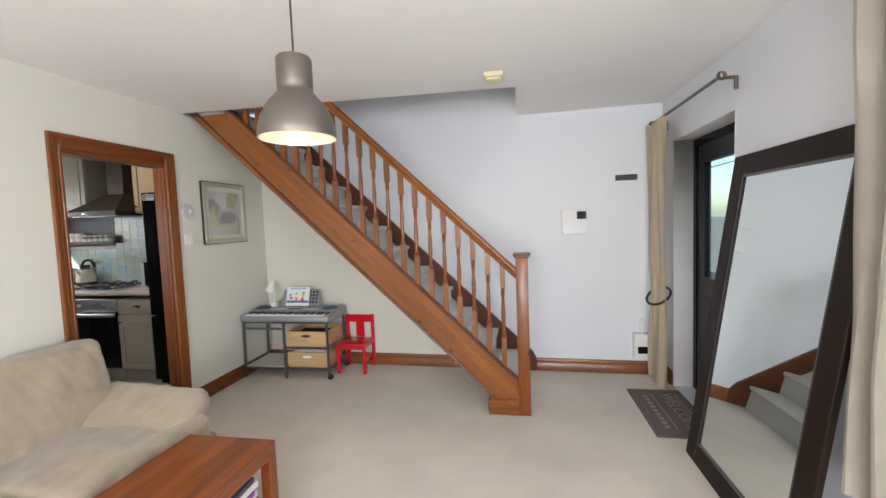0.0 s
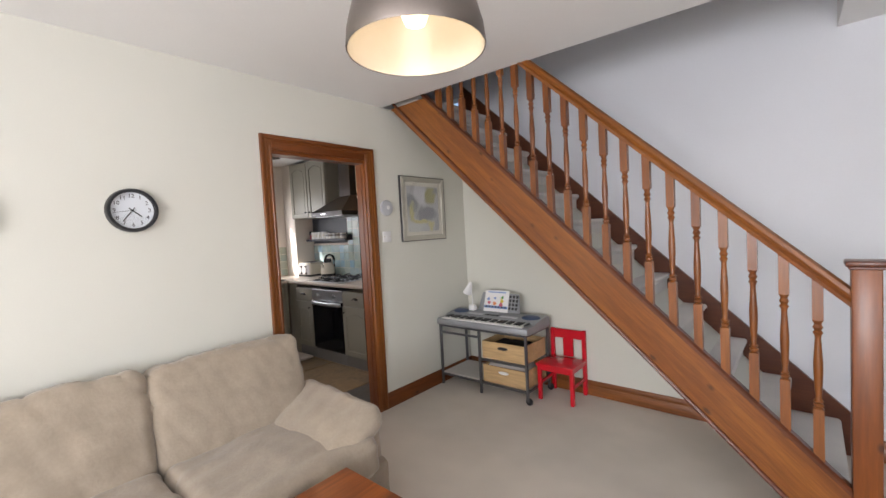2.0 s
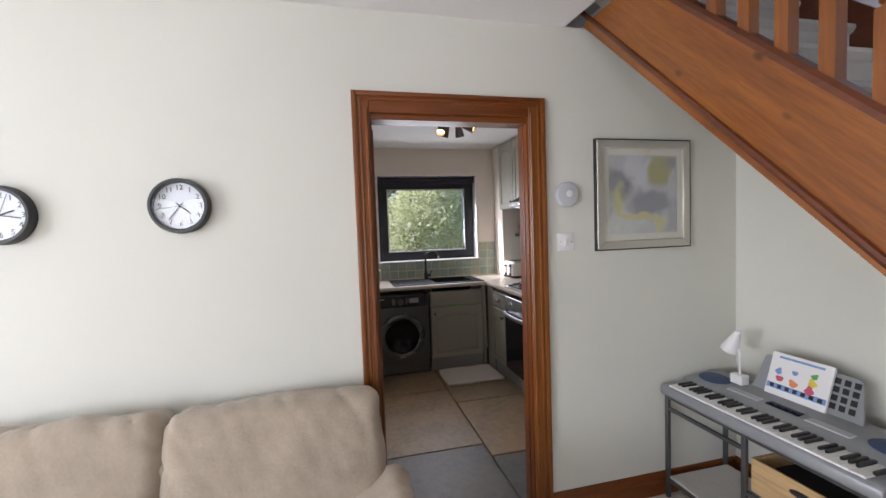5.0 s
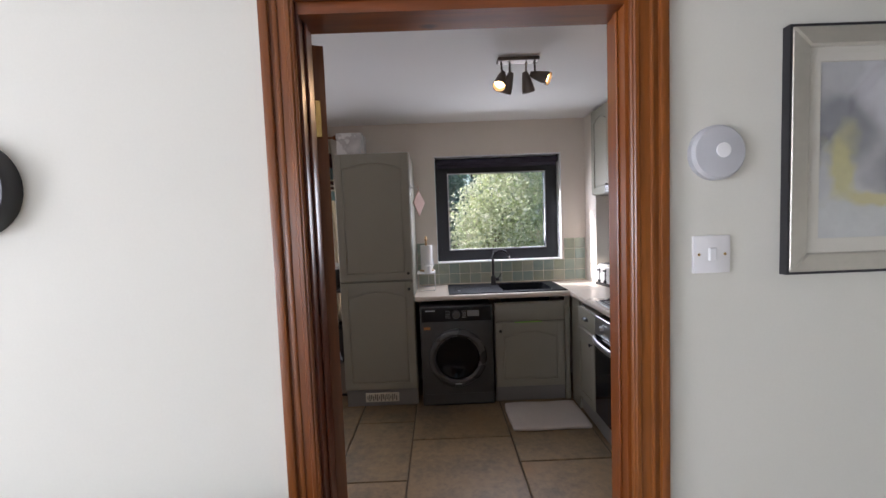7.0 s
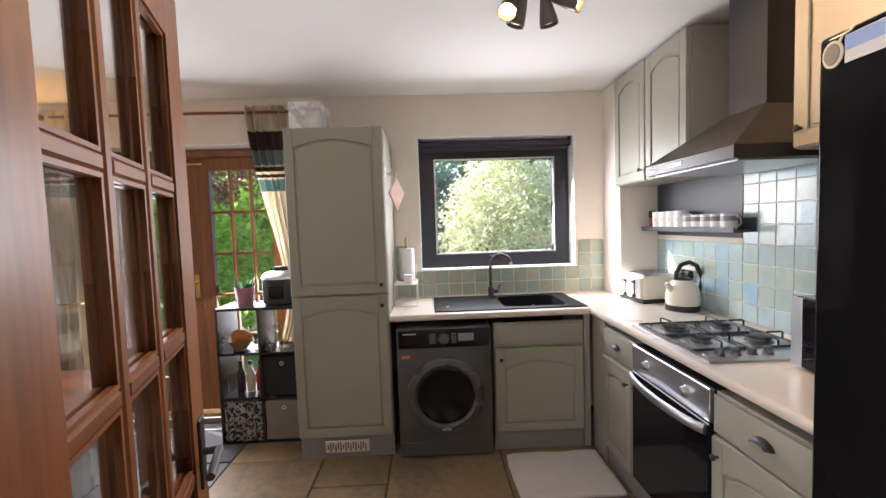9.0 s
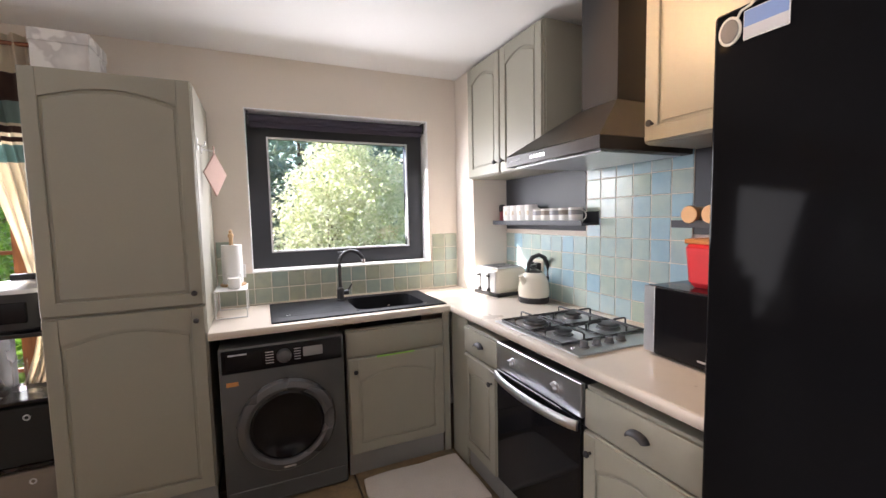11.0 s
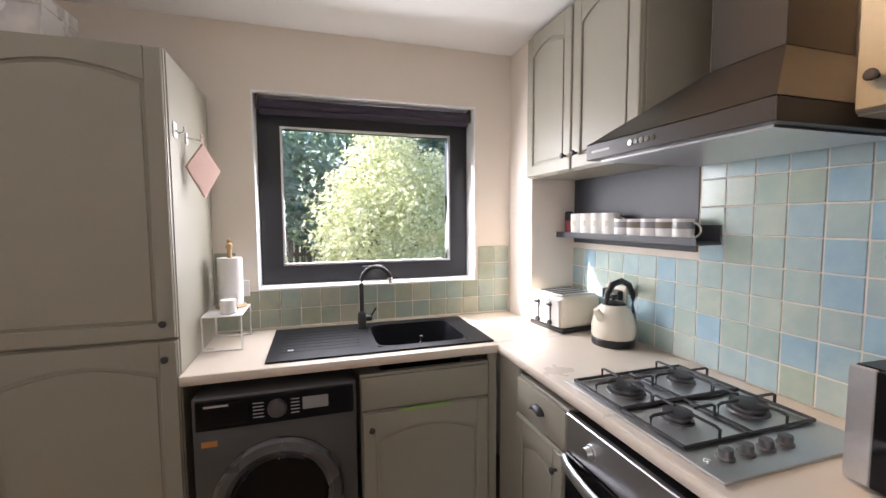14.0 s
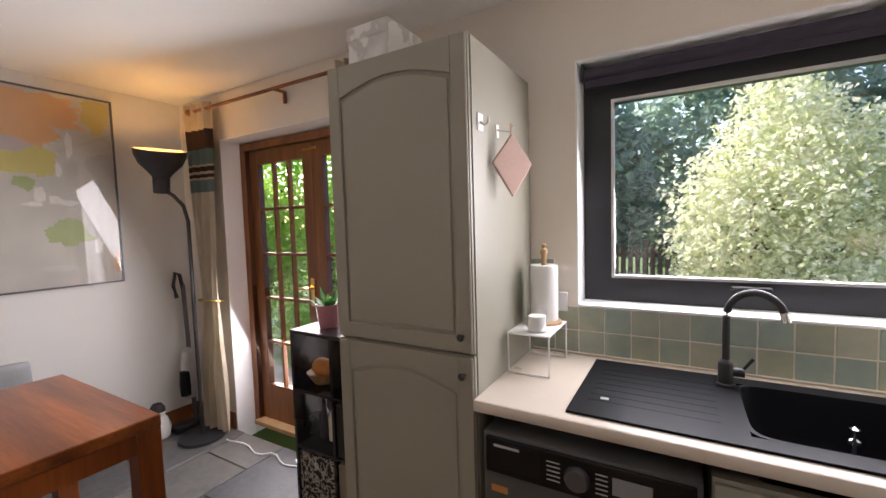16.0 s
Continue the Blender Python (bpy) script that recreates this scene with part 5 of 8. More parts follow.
# ---- kitchen: cabinets ----
def front(name, w, h, parent, m, mat="cabgrey"):
    """A painted cabinet front facing -y: a slab, with a raised rim and an arched field unless it is a drawer's."""
    ob = part(name, box(0, w, -0.016, 0.0, 0, h, bevel=0.004, seg=2), mat, parent, m=m)
    if h < 0.2:
        return ob
    s, y, n = min(0.062, w * 0.22), -0.0165, 12
    rise = min(0.05, w * 0.1)
    bm = bmesh.new()
    low = [(s + (w - 2 * s) * i / n, h - s - 0.012 - rise + rise * math.sin(math.pi * i / n)) for i in range(n + 1)]
    # one closed outline: up the outside, then back round the arched opening
    slab(bm, [(0.004, 0.004), (w - 0.004, 0.004), (w - 0.004, h - 0.004), (w - s, h - 0.004), (w - s, s), (s, s), (s, h - 0.004), (0.004, h - 0.004)], 0.012, Matrix.Translation((0, y - 0.010, 0)), bevel=0.0035)
    part("rim", bm, mat, ob)
    bm = bmesh.new()
    slab(bm, [(s, h - 0.004), *low, (w - s, h - 0.004)], 0.011, Matrix.Translation((0, y - 0.009, 0)))
    part("arched_rail", bm, mat, ob)
    # field with a bead round it
    inner = [(s + 0.012 + (w - 2 * s - 0.024) * i / n, h - s - 0.026 - rise + rise * math.sin(math.pi * i / n)) for i in range(n + 1)]
    bm = bmesh.new()
    slab(bm, [(s + 0.012, s + 0.012), (w - s - 0.012, s + 0.012), *inner[::-1]], 0.006, Matrix.Translation((0, y - 0.0055, 0)), bevel=0.0025)
    part("field", bm, mat, ob)
    return ob


def knob(parent, x, z):
    part("knob", lathe(bmesh.new(), [(0.006, 0.0), (0.005, 0.012), (0.012, 0.018), (0.013, 0.024), (0.009, 0.028), (0.0001, 0.029)], 16, Matrix.Translation((x, -0.025, z)) @ Matrix.Rotation(radians(90), 4, "X")), "blackmetal", parent, "small black knob")


def cup_pull(parent, x, z):
    bm = bmesh.new()
    n = 14
    rings = []
    for j in range(6):
        a = j / 5 * math.pi / 2
        rings.append([bm.verts.new((x + 0.043 * math.cos(math.pi * i / n) * math.cos(a * 0.55), -0.018 - 0.026 * math.sin(a), z + 0.026 * math.sin(math.pi * i / n) * math.cos(a * 0.75) - 0.004)) for i in range(n + 1)])
    fs = []
    for r, s in zip(rings, rings[1:]):
        for i in range(n):
            fs.append(bm.faces.new((r[i], r[i + 1], s[i + 1], s[i])))
    bmesh.ops.recalc_face_normals(bm, faces=fs)
    bmesh.ops.solidify(bm, geom=fs, thickness=0.0025)
    part("cup_handle", bm, "blackmetal", parent, "black cup handle")


EAST = Matrix.Rotation(radians(90), 4, "Z")      # fronts face +x, width runs along +y
G = 0.0035


def tall_unit():
    m = Matrix.Translation((-5.00, 1.40, KF)) @ EAST
    t = thing("tall_cabinet", "tall grey painted larder cabinet with two arched doors", "cabinet", m)
    w, d = 0.63, 0.585
    part("body", box(0, w, 0.0, d, 0.145, 2.160, bevel=0.002), "cabgrey", t)
    for z0, z1, kz in ((0.15, 1.085, 1.02), (1.092, 2.165, 1.155)):
        dr = front("door", w - 2 * G, z1 - z0, t, Matrix.Translation((G, 0, z0)))
        knob(dr, w - 0.045, kz - z0)
    pl = part("plinth", box(0.01, w - 0.004, 0.004, 0.03, 0.0, 0.145), "cabgrey_dark", t)
    gr = part("vent_grille", box(0.17, 0.46, -0.006, 0.005, 0.035, 0.115, bevel=0.003), "cream", pl, "cream plastic vent grille")
    sl = bmesh.new()
    for k in range(16):
        bx(sl, 0.185 + k * 0.0165, 0.193 + k * 0.0165, -0.0075, -0.0055, 0.045 if k % 2 else 0.06, 0.105 if k % 3 else 0.09)
    part("slots", sl, "slategrout", pl)
    return t


tall_unit()


def base_unit(name, label, m, w, door=True, drawer=True, pull="cup", knob_side=1, h=0.865, d=0.55, plinth=True, body_top=None):
    t = thing(name, label, "cabinet", m)
    part("body", box(0, w, 0.0, d, 0.13, h if body_top is None else body_top, bevel=0.002), "cabgrey", t)
    if body_top:
        part("top_rail", box(0, w, 0.0, 0.03, body_top, h), "cabgrey", t)
    if drawer:
        dr = front("drawer_front", w - 2 * G, 0.145, t, Matrix.Translation((G, 0, h - 0.155)))
        if pull == "cup":
            cup_pull(dr, w / 2, 0.075)
    if door:
        hh = h - 0.165 - 0.135 if drawer else h - 0.145
        do = front("door", w - 2 * G, hh, t, Matrix.Translation((G, 0, 0.135)))
        knob(do, w - 0.04 if knob_side > 0 else 0.04, hh - 0.07)
    if plinth:
        part("plinth", box(0.0, w, 0.012, 0.035, 0.0, 0.13), "cabgrey_dark", t)
    return t


sink_cab = base_unit("sink_cabinet", "grey painted sink cabinet with false drawer and arched door", Matrix.Translation((-4.985, 2.705, KF)) @ EAST, 0.60, pull="none", knob_side=-1, body_top=0.72)
part("green_strip", box(0.17, 0.40, -0.0265, -0.0225, 0.693, 0.702), "greentape", sink_cab, "bright green tape strip")
solo("corner_post", box(-5.0, -4.985, 3.31, 3.352, KF, 0.865, bevel=0.002), "cabgrey", "grey painted corner filler panel", "panel")
solo("corner_post", box(-4.984, -4.792, 3.370, 3.385, KF, 0.865, bevel=0.002), "cabgrey", "grey painted corner filler panel", "panel")
base_unit("drawer_cabinet", "narrow grey cabinet with cup-handled drawer and arched door", Matrix.Translation((-4.79, 3.375, KF)), 0.365)
base_unit("drawer_cabinet", "grey cabinet with cup-handled drawer and arched door beside the oven", Matrix.Translation((-3.81, 3.375, KF)), 0.475, knob_side=-1)


def washing_machine():
    m = Matrix.Translation((-4.937, 2.07, KF)) @ EAST
    t = thing("washing_machine", "graphite grey front-loading washing machine", "washing machine", m)
    w, h = 0.615, 0.865
    part("body", box(0, w, 0.0, 0.54, 0.008, h, bevel=0.012, seg=2), "washer", t)
    part("kick_panel", box(0.01, w - 0.01, -0.004, 0.004, 0.025, 0.11, bevel=0.003), "washer", t)
    cp = part("control_panel", box(0.014, w - 0.014, -0.010, 0.004, 0.735, h - 0.012, bevel=0.004), "blackglass", t, "glossy black control panel")
    part("dial", lathe(bmesh.new(), [(0.036, 0), (0.036, 0.012), (0.030, 0.024), (0.0001, 0.026)], 28, Matrix.Translation((0.305, -0.010, 0.795)) @ Matrix.Rotation(radians(90), 4, "X")), "washer_trim", cp, "round programme dial")
    part("display", box(0.40, 0.50, -0.0118, -0.0098, 0.775, 0.825), "greyplastic", cp, "grey display window")
    part("drawer_face", box(0.03, 0.20, -0.0125, -0.0095, 0.752, 0.84, bevel=0.002), "blackgloss", cp, "detergent drawer")
    for k in range(5):
        part("printed_bar", box(0.215, 0.255, -0.0115, -0.0098, 0.765 + k * 0.014, 0.768 + k * 0.014), "midgrey", cp)
        part("printed_bar", box(0.355, 0.388, -0.0115, -0.0098, 0.765 + k * 0.014, 0.768 + k * 0.014), "midgrey", cp)
    part("printed_bar", box(0.045, 0.13, -0.0132, -0.0122, 0.826, 0.834), "midgrey", cp)
    part("sticker", box(0.03, 0.085, -0.0012, 0.0005, 0.668, 0.69), "orangewood", t)
    c = Matrix.Translation((w / 2, 0, 0.425)) @ Matrix.Rotation(radians(90), 4, "X")
    dr = part("door_ring", lathe(bmesh.new(), [(0.245, 0.0), (0.247, 0.018), (0.236, 0.034), (0.205, 0.040), (0.188, 0.032), (0.182, 0.018)], 56, c), "washer_trim", t, "dark grey porthole ring")
    part("door_glass", lathe(bmesh.new(), [(0.186, 0.02), (0.17, 0.026), (0.12, 0.012), (0.06, 0.004), (0.0001, 0.002)], 56, c), "blackglass", dr, "dark porthole glass")
    part("handle", box(w / 2 - 0.03, w / 2 + 0.03, -0.040, -0.030, 0.20, 0.212, bevel=0.003), "steel", dr)
    for sx in (0.05, w - 0.05):
        part("foot", rods([((sx, 0.06, 0), (sx, 0.06, 0.03))], 0.02), "blackplastic", t)
    return t


washing_machine()


def worktops():
    # sink run with a cut-out for the bowl, and the cooker run with one for the hob
    t = thing("worktop", "cream laminate worktop with rounded front edge", "worktop", Matrix.Translation((-5.27, 3.0, 0.83)))
    bm = bmesh.new()
    ys = [(2.032, 2.79, False), (2.79, 3.245, True), (3.245, 3.352, False)]
    for a, b, hole in ys:
        if hole:
            bx(bm, -5.588, -5.47, a, b, 0.868, 0.908)
            bx(bm, -5.06, -4.962, a, b, 0.868, 0.908)
        else:
            bx(bm, -5.588, -4.962, a, b, 0.868, 0.908)
    bx(bm, -5.588, -5.0, 3.352, 3.712, 0.868, 0.908)
    bmesh.ops.remove_doubles(bm, verts=bm.verts, dist=1e-5)
    bm.transform(Matrix.Translation((5.27, -3.0, -0.83)))
    part("top", bm, "worktop", t)
    bm = bmesh.new()
    prof = [(0, -0.02), (0.010, -0.018), (0.017, -0.010), (0.0185, 0.0), (0.017, 0.010), (0.010, 0.018), (0, 0.02)]
    r = []
    for y in (2.032, 3.352):
        r.append([bm.verts.new((-4.962 + 5.27 + a * 0.6, y - 3.0, 0.888 - 0.83 + b)) for a, b in prof])
    for i in range(len(prof) - 1):
        bm.faces.new((r[0][i], r[1][i], r[1][i + 1], r[0][i + 1]))
    bm.faces.new(r[0])
    bm.faces.new(r[1][::-1])
    bmesh.ops.recalc_face_normals(bm, faces=bm.faces)
    part("front_edge", bm, "worktop", t)
    part("upstand_bead", box(-5.588 + 5.27, -5.578 + 5.27, -0.966, 0.712, 0.079, 0.09, bevel=0.003), "cream", t, "cream sealing strip")
    t = thing("worktop", "cream laminate worktop along the cooker wall", "worktop", Matrix.Translation((-4.1, 3.7, 0.83)))
    bm = bmesh.new()
    bx(bm, -4.998 + 4.1, -3.335 + 4.1, -0.346, 0.298, 0.038, 0.0785)
    bx(bm, -5.308 + 4.1, -4.998 + 4.1, 0.014, 0.298, 0.038, 0.0785)
    part("top", bm, "worktop", t)
    bm = bmesh.new()
    r = []
    for x in (-4.955 + 4.1, -3.335 + 4.1):
        r.append([bm.verts.new((x, -0.346 - a * 0.6, 0.058 + b)) for a, b in prof])
    for i in range(len(prof) - 1):
        bm.faces.new((r[0][i], r[1][i], r[1][i + 1], r[0][i + 1]))
    bm.faces.new(r[0])
    bm.faces.new(r[1][::-1])
    bmesh.ops.recalc_face_normals(bm, faces=bm.faces)
    part("front_edge", bm, "worktop", t)
    part("joint_strip", box(-4.992 + 4.1, -4.990 + 4.1, -0.33, 0.0, 0.0786, 0.0792), "steel", t)


worktops()


def sink():
    m = Matrix.Translation((-5.265, 2.83, 0.908))
    t = thing("kitchen_sink", "black composite sink with drainer, set in the worktop", "sink", m)
    # flange with a bowl on its far half, ribs on the drainer
    X0, X1, Y0, Y1 = -0.262, 0.262, -0.505, 0.515
    b = (-0.20, 0.20, -0.035, 0.41)
    bm = bmesh.new()
    for a in ((X0, X1, Y0, b[2]), (X0, X1, b[3], Y1), (X0, b[0], b[2], b[3]), (b[1], X1, b[2], b[3])):
        bx(bm, a[0], a[1], a[2], a[3], 0.0005, 0.008)
    bmesh.ops.remove_doubles(bm, verts=bm.verts, dist=1e-5)
    rim = part("flange", bm, "sinkblack", t)
    bm = bmesh.new()
    n = 40

    def ring(k, z, inset):
        out = []
        cx, cy = (b[0] + b[1]) / 2, (b[2] + b[3]) / 2
        hx, hy, r = (b[1] - b[0]) / 2 + 0.002 - inset, (b[3] - b[2]) / 2 + 0.002 - inset, k
        for i in range(n):
            a = 2 * math.pi * i / n
            c, s = math.cos(a), math.sin(a)
            e = 0.28
            out.append(bm.verts.new((cx + hx * math.copysign(abs(c) ** e, c), cy + hy * math.copysign(abs(s) ** e, s), z)))
        return out
    rr = [ring(0, 0.0085, -0.006), ring(0, 0.0085, 0.006), ring(0, -0.01, 0.010), ring(0, -0.13, 0.022), ring(0, -0.15, 0.035), ring(0, -0.155, 0.09), ring(0, -0.158, 0.18)]
    for p, q in zip(rr, rr[1:]):
        for i in range(n):
            j = (i + 1) % n
            bm.faces.new((p[i], q[i], q[j], p[j]))
    bm.faces.new(rr[-1][::-1])
    part("bowl", bm, "sinkblack", t, "deep black bowl")
    bm = bmesh.new()
    for k in range(7):
        bx(bm, -0.16 + k * 0.05, -0.15 + k * 0.05, -0.46, -0.10, 0.0075, 0.0087, bevel=0.0005)
    part("drainer_rib", bm, "sinkblack", rim)
    part("badge", box(0.12, 0.135, -0.425, -0.40, 0.0082, 0.0098), "midgrey", t, "small pale badge")
    part("drain", lathe(bmesh.new(), [(0.045, -0.157), (0.045, -0.153), (0.03, -0.150), (0.0001, -0.151)], 28, Matrix.Translation((0.02, 0.12, 0))), "chrome", t, "chrome drain")
    part("plug", lathe(bmesh.new(), [(0.006, -0.15), (0.006, -0.10), (0.018, -0.095), (0.018, -0.085), (0.008, -0.08), (0.006, -0.06), (0.016, -0.05), (0.0001, -0.045)], 16, Matrix.Translation((-0.12, 0.25, 0))), "chrome", t, "chrome plug stopper")
    return t


sink()


def tap():
    m = Matrix.Translation((-5.435, 2.765, 0.9165))
    t = thing("kitchen_tap", "black swan-neck mixer tap with chrome tip", "tap", m)
    part("base", lathe(bmesh.new(), [(0.028, 0), (0.028, 0.006), (0.023, 0.010), (0.023, 0.075), (0.019, 0.082), (0.012, 0.09), (0.0001, 0.09)], 24), "blackmetal", t)
    pts = [(0, 0, 0.085), (0, 0, 0.24)] + [(0.026 * (1 - math.cos(a)), 0.076 * (1 - math.cos(a)), 0.24 + 0.085 * math.sin(a) * 1.05) for a in [math.pi * k / 16 for k in range(1, 15)]]
    part("spout", sweep(bmesh.new(), pts, 0.0115, 14), "blackmetal", t)
    e = Vector(pts[-1])
    part("spray_tip", rods([(e, e + Vector((0.002, 0.005, -0.03)))], 0.0125, 14), "chrome", t)
    lv = rods([((0, 0.02, 0.05), (0, 0.052, 0.05))], 0.016, 16)
    rod(lv, (0, 0.045, 0.055), (0.012, 0.075, 0.105), 0.005)
    part("lever", lv, "blackmetal", t, "side lever")
    return t


tap()


# ---- kitchen: cooker wall ----
def oven():
    m = Matrix.Translation((-4.415, 3.372, KF))
    t = thing("oven", "built-in oven with steel fascia and black glass door", "oven", m)
    w = 0.60
    part("body", box(0.004, w - 0.004, 0.0, 0.53, 0.13, 0.862), "blackmetal", t)
    f = part("fascia", box(0.003, w - 0.003, -0.020, 0.002, 0.735, 0.868, bevel=0.003), "steel", t, "brushed steel fascia")
    for kx in (0.14, 0.45):
        k = part("knob", lathe(bmesh.new(), [(0.025, 0), (0.024, 0.006), (0.019, 0.008), (0.017, 0.026), (0.0001, 0.027)], 24, Matrix.Translation((kx, -0.02, 0.80)) @ Matrix.Rotation(radians(90), 4, "X")), "steel", f, "steel control knob")
    d = part("door", box(0.003, w - 0.003, -0.022, 0.0, 0.15, 0.728, bevel=0.004), "blackglass", t, "black glass oven door")
    bm = bmesh.new()
    pts = [(0.012 + 0.576 * k / 16, -0.030 - 0.042 * math.sin(math.pi * k / 16) ** 0.6, 0.705) for k in range(17)]
    sweep(bm, pts, 0.014, 12, 1.5)
    part("handle", bm, "steel", d, "curved steel bar handle")
    part("plinth", box(0, w, 0.012, 0.035, 0, 0.13), "cabgrey_dark", t)
    return t


oven()


def hob():
    m = Matrix.Translation((-4.165, 3.64, 0.9088))
    t = thing("gas_hob", "steel four-burner gas hob with black pan supports", "hob", m)
    part("plate", box(-0.31, 0.305, -0.26, 0.26, 0, 0.009, bevel=0.004, seg=2), "steel", t)
    for x, y, r in ((-0.17, 0.13, 0.038), (-0.155, -0.12, 0.05), (0.07, 0.13, 0.045), (0.05, -0.12, 0.036)):
        b = part("burner", lathe(bmesh.new(), [(r * 1.25, 0.009), (r * 1.2, 0.014), (r * 0.9, 0.016), (r * 0.85, 0.026)], 28, Matrix.Translation((x, y, 0))), "greymetal", t)
        part("burner_cap", lathe(bmesh.new(), [(r * 0.95, 0.024), (r * 1.12, 0.028), (r * 1.10, 0.036), (r * 0.9, 0.038), (0.0001, 0.039)], 28, Matrix.Translation((x, y, 0))), "blackmetal", b, "black burner cap")
    for x0, x1 in ((-0.275, -0.045), (-0.04, 0.18)):
        s = part("pan_support", rods([((x0, -0.235, 0.016), (x1, -0.235, 0.016)), ((x0, 0.235, 0.016), (x1, 0.235, 0.016)), ((x0, -0.235, 0.016), (x0, 0.235, 0.016)), ((x1, -0.235, 0.016), (x1, 0.235, 0.016)), ((x0, 0.0, 0.016), (x1, 0.0, 0.016))], 0.0055, 8), "blackmetal", t)
        xm = (x0 + x1) / 2
        for yc in (-0.12, 0.125):
            for a, bb in (((x0, yc), (xm - 0.03, yc)), ((x1, yc), (xm + 0.03, yc)), ((xm, yc - 0.115), (xm, yc - 0.04)), ((xm, yc + 0.115), (xm, yc + 0.04))):
                part("prong", sweep(bmesh.new(), [(a[0], a[1], 0.012), (a[0], a[1], 0.043), (a[0] * 0.85 + bb[0] * 0.15, a[1] * 0.85 + bb[1] * 0.15, 0.047), (bb[0], bb[1], 0.047)], 0.0045, 8), "blackmetal", s)
    for k in range(4):
        part("knob", lathe(bmesh.new(), [(0.021, 0.009), (0.021, 0.013), (0.017, 0.016), (0.016, 0.034), (0.0001, 0.036)], 20, Matrix.Translation((0.235, -0.17 + k * 0.068, 0))), "greymetal", t, "dark control knob")
    part("ignition_button", lathe(bmesh.new(), [(0.008, 0.009), (0.008, 0.016), (0.0001, 0.017)], 12, Matrix.Translation((0.235, -0.228, 0))), "chrome", t)
    return t


hob()


def hood():
    m = Matrix.Translation((-4.165, YB - 0.012, 1.70))
    t = thing("cooker_hood", "black chimney cooker hood with angled canopy", "cooker hood", m)
    w, d = 0.315, 0.525
    rim = box(-w, w, -d, 0, 0.0, 0.052, bevel=0.002)
    part("rim", rim, "hoodblack", t)
    bm = bmesh.new()
    lo = [(-w, -d), (w, -d), (w, 0), (-w, 0)]
    cw, cd = 0.108, 0.27
    cx = 0.05
    hi = [(cx - cw, -cd), (cx + cw, -cd), (cx + cw, 0), (cx - cw, 0)]
    a = [bm.verts.new((x, y, 0.053)) for x, y in lo]
    b = [bm.verts.new((x, y, 0.245)) for x, y in hi]
    for i in range(4):
        j = (i + 1) % 4
        bm.faces.new((a[i], a[j], b[j], b[i]))
    bm.faces.new(a[::-1])
    bm.faces.new(b)
    bmesh.ops.recalc_face_normals(bm, faces=bm.faces)
    part("canopy", bm, "hoodblack", t, "sloping black canopy")
    part("chimney", box(cx - cw, cx + cw, -cd, 0, 0.246, H - 1.702, bevel=0.002), "hoodblack", t, "black chimney duct")
    bt = bmesh.new()
    for k in range(5):
        rod(bt, (-0.10 + k * 0.022, -d - 0.004, 0.027), (-0.10 + k * 0.022, -d + 0.002, 0.027), 0.008, seg=12)
    part("button", bt, "chrome", t, "row of chrome buttons")
    bx_bm = bmesh.new()
    bx(bx_bm, -w + 0.03, -w + 0.12, -d - 0.001, -d + 0.001, 0.022, 0.030)
    part("badge", bx_bm, "midgrey", t)
    part("filter", box(-w + 0.03, w - 0.03, -d + 0.04, -0.04, -0.006, 0.001), "steel", t, "steel mesh grease filter")
    return t


hood()


def wall_unit(label, x0, x1, doors, knob_side):
    m = Matrix.Translation((x0, 3.70, 1.72))
    t = thing("wall_cabinet", label, "cabinet", m)
    w, h = x1 - x0, 0.755
    part("body", box(0, w, 0.0, YB - 3.70 - 0.002, 0.0, h, bevel=0.002), "cabgrey", t)
    dw = w / doors
    for k in range(doors):
        dr = front("door", dw - 2 * G, h - 0.006, t, Matrix.Translation((k * dw + G, 0, 0.003)))
        side = knob_side if doors == 1 else (1 if k == 0 else -1)
        knob(dr, dw - 0.045 if side > 0 else 0.04, 0.07)
    return t


wall_unit("grey painted double wall cabinet beside the window", -5.305, -4.462, 2, 1)
wall_unit("grey painted wall cabinet over the microwave", -3.84, -3.30, 1, -1)


def fridge():
    m = Matrix.Translation((-3.295, 3.245, KF))
    t = thing("fridge_freezer", "tall glossy black fridge freezer", "fridge", m)
    w, h = 0.64, 1.93
    part("body", box(0.002, w - 0.002, 0.06, 0.72, 0.02, h, bevel=0.006), "fridgeblack", t)
    for z0, z1 in ((0.08, 0.72), (0.728, h)):
        part("door", box(0, w, 0.0, 0.055, z0, z1, bevel=0.012, seg=3), "fridgeblack", t, "glossy black door")
    for fx in (0.06, w - 0.06):
        part("foot", rods([((fx, 0.1, 0), (fx, 0.1, 0.03))], 0.02), "blackplastic", t)
    return t


fridge()
t = thing("fridge_magnet", "photo card magnet of sky and rooftops on the fridge", "magnet", Matrix.Translation((-3.187, 3.245, 1.843)), group="magnets on the fridge")
part("backing", box(-0.042, 0.042, -0.003, 0.0, -0.030, 0.030, bevel=0.001), "paper", t)
part("photo", box(-0.040, 0.040, -0.0038, -0.0028, -0.004, 0.028), "ink_blue", t, "blue sky")
part("photo", box(-0.040, 0.040, -0.0038, -0.0028, -0.028, -0.0042), "midgrey", t, "pale rooftops")
t = thing("fridge_magnet", "brown oval magnet with a pale rim and handle", "magnet", Matrix.Translation((-3.256, 3.245, 1.842)), group="magnets on the fridge")
r90x = Matrix.Rotation(radians(90), 4, "X")
part("rim", lathe(bmesh.new(), [(0.0001, 0.0), (0.026, 0.0), (0.026, 0.004), (0.0001, 0.0042)], 24, Matrix.Diagonal((0.9, 1, 1.15, 1)) @ r90x), "cream", t)
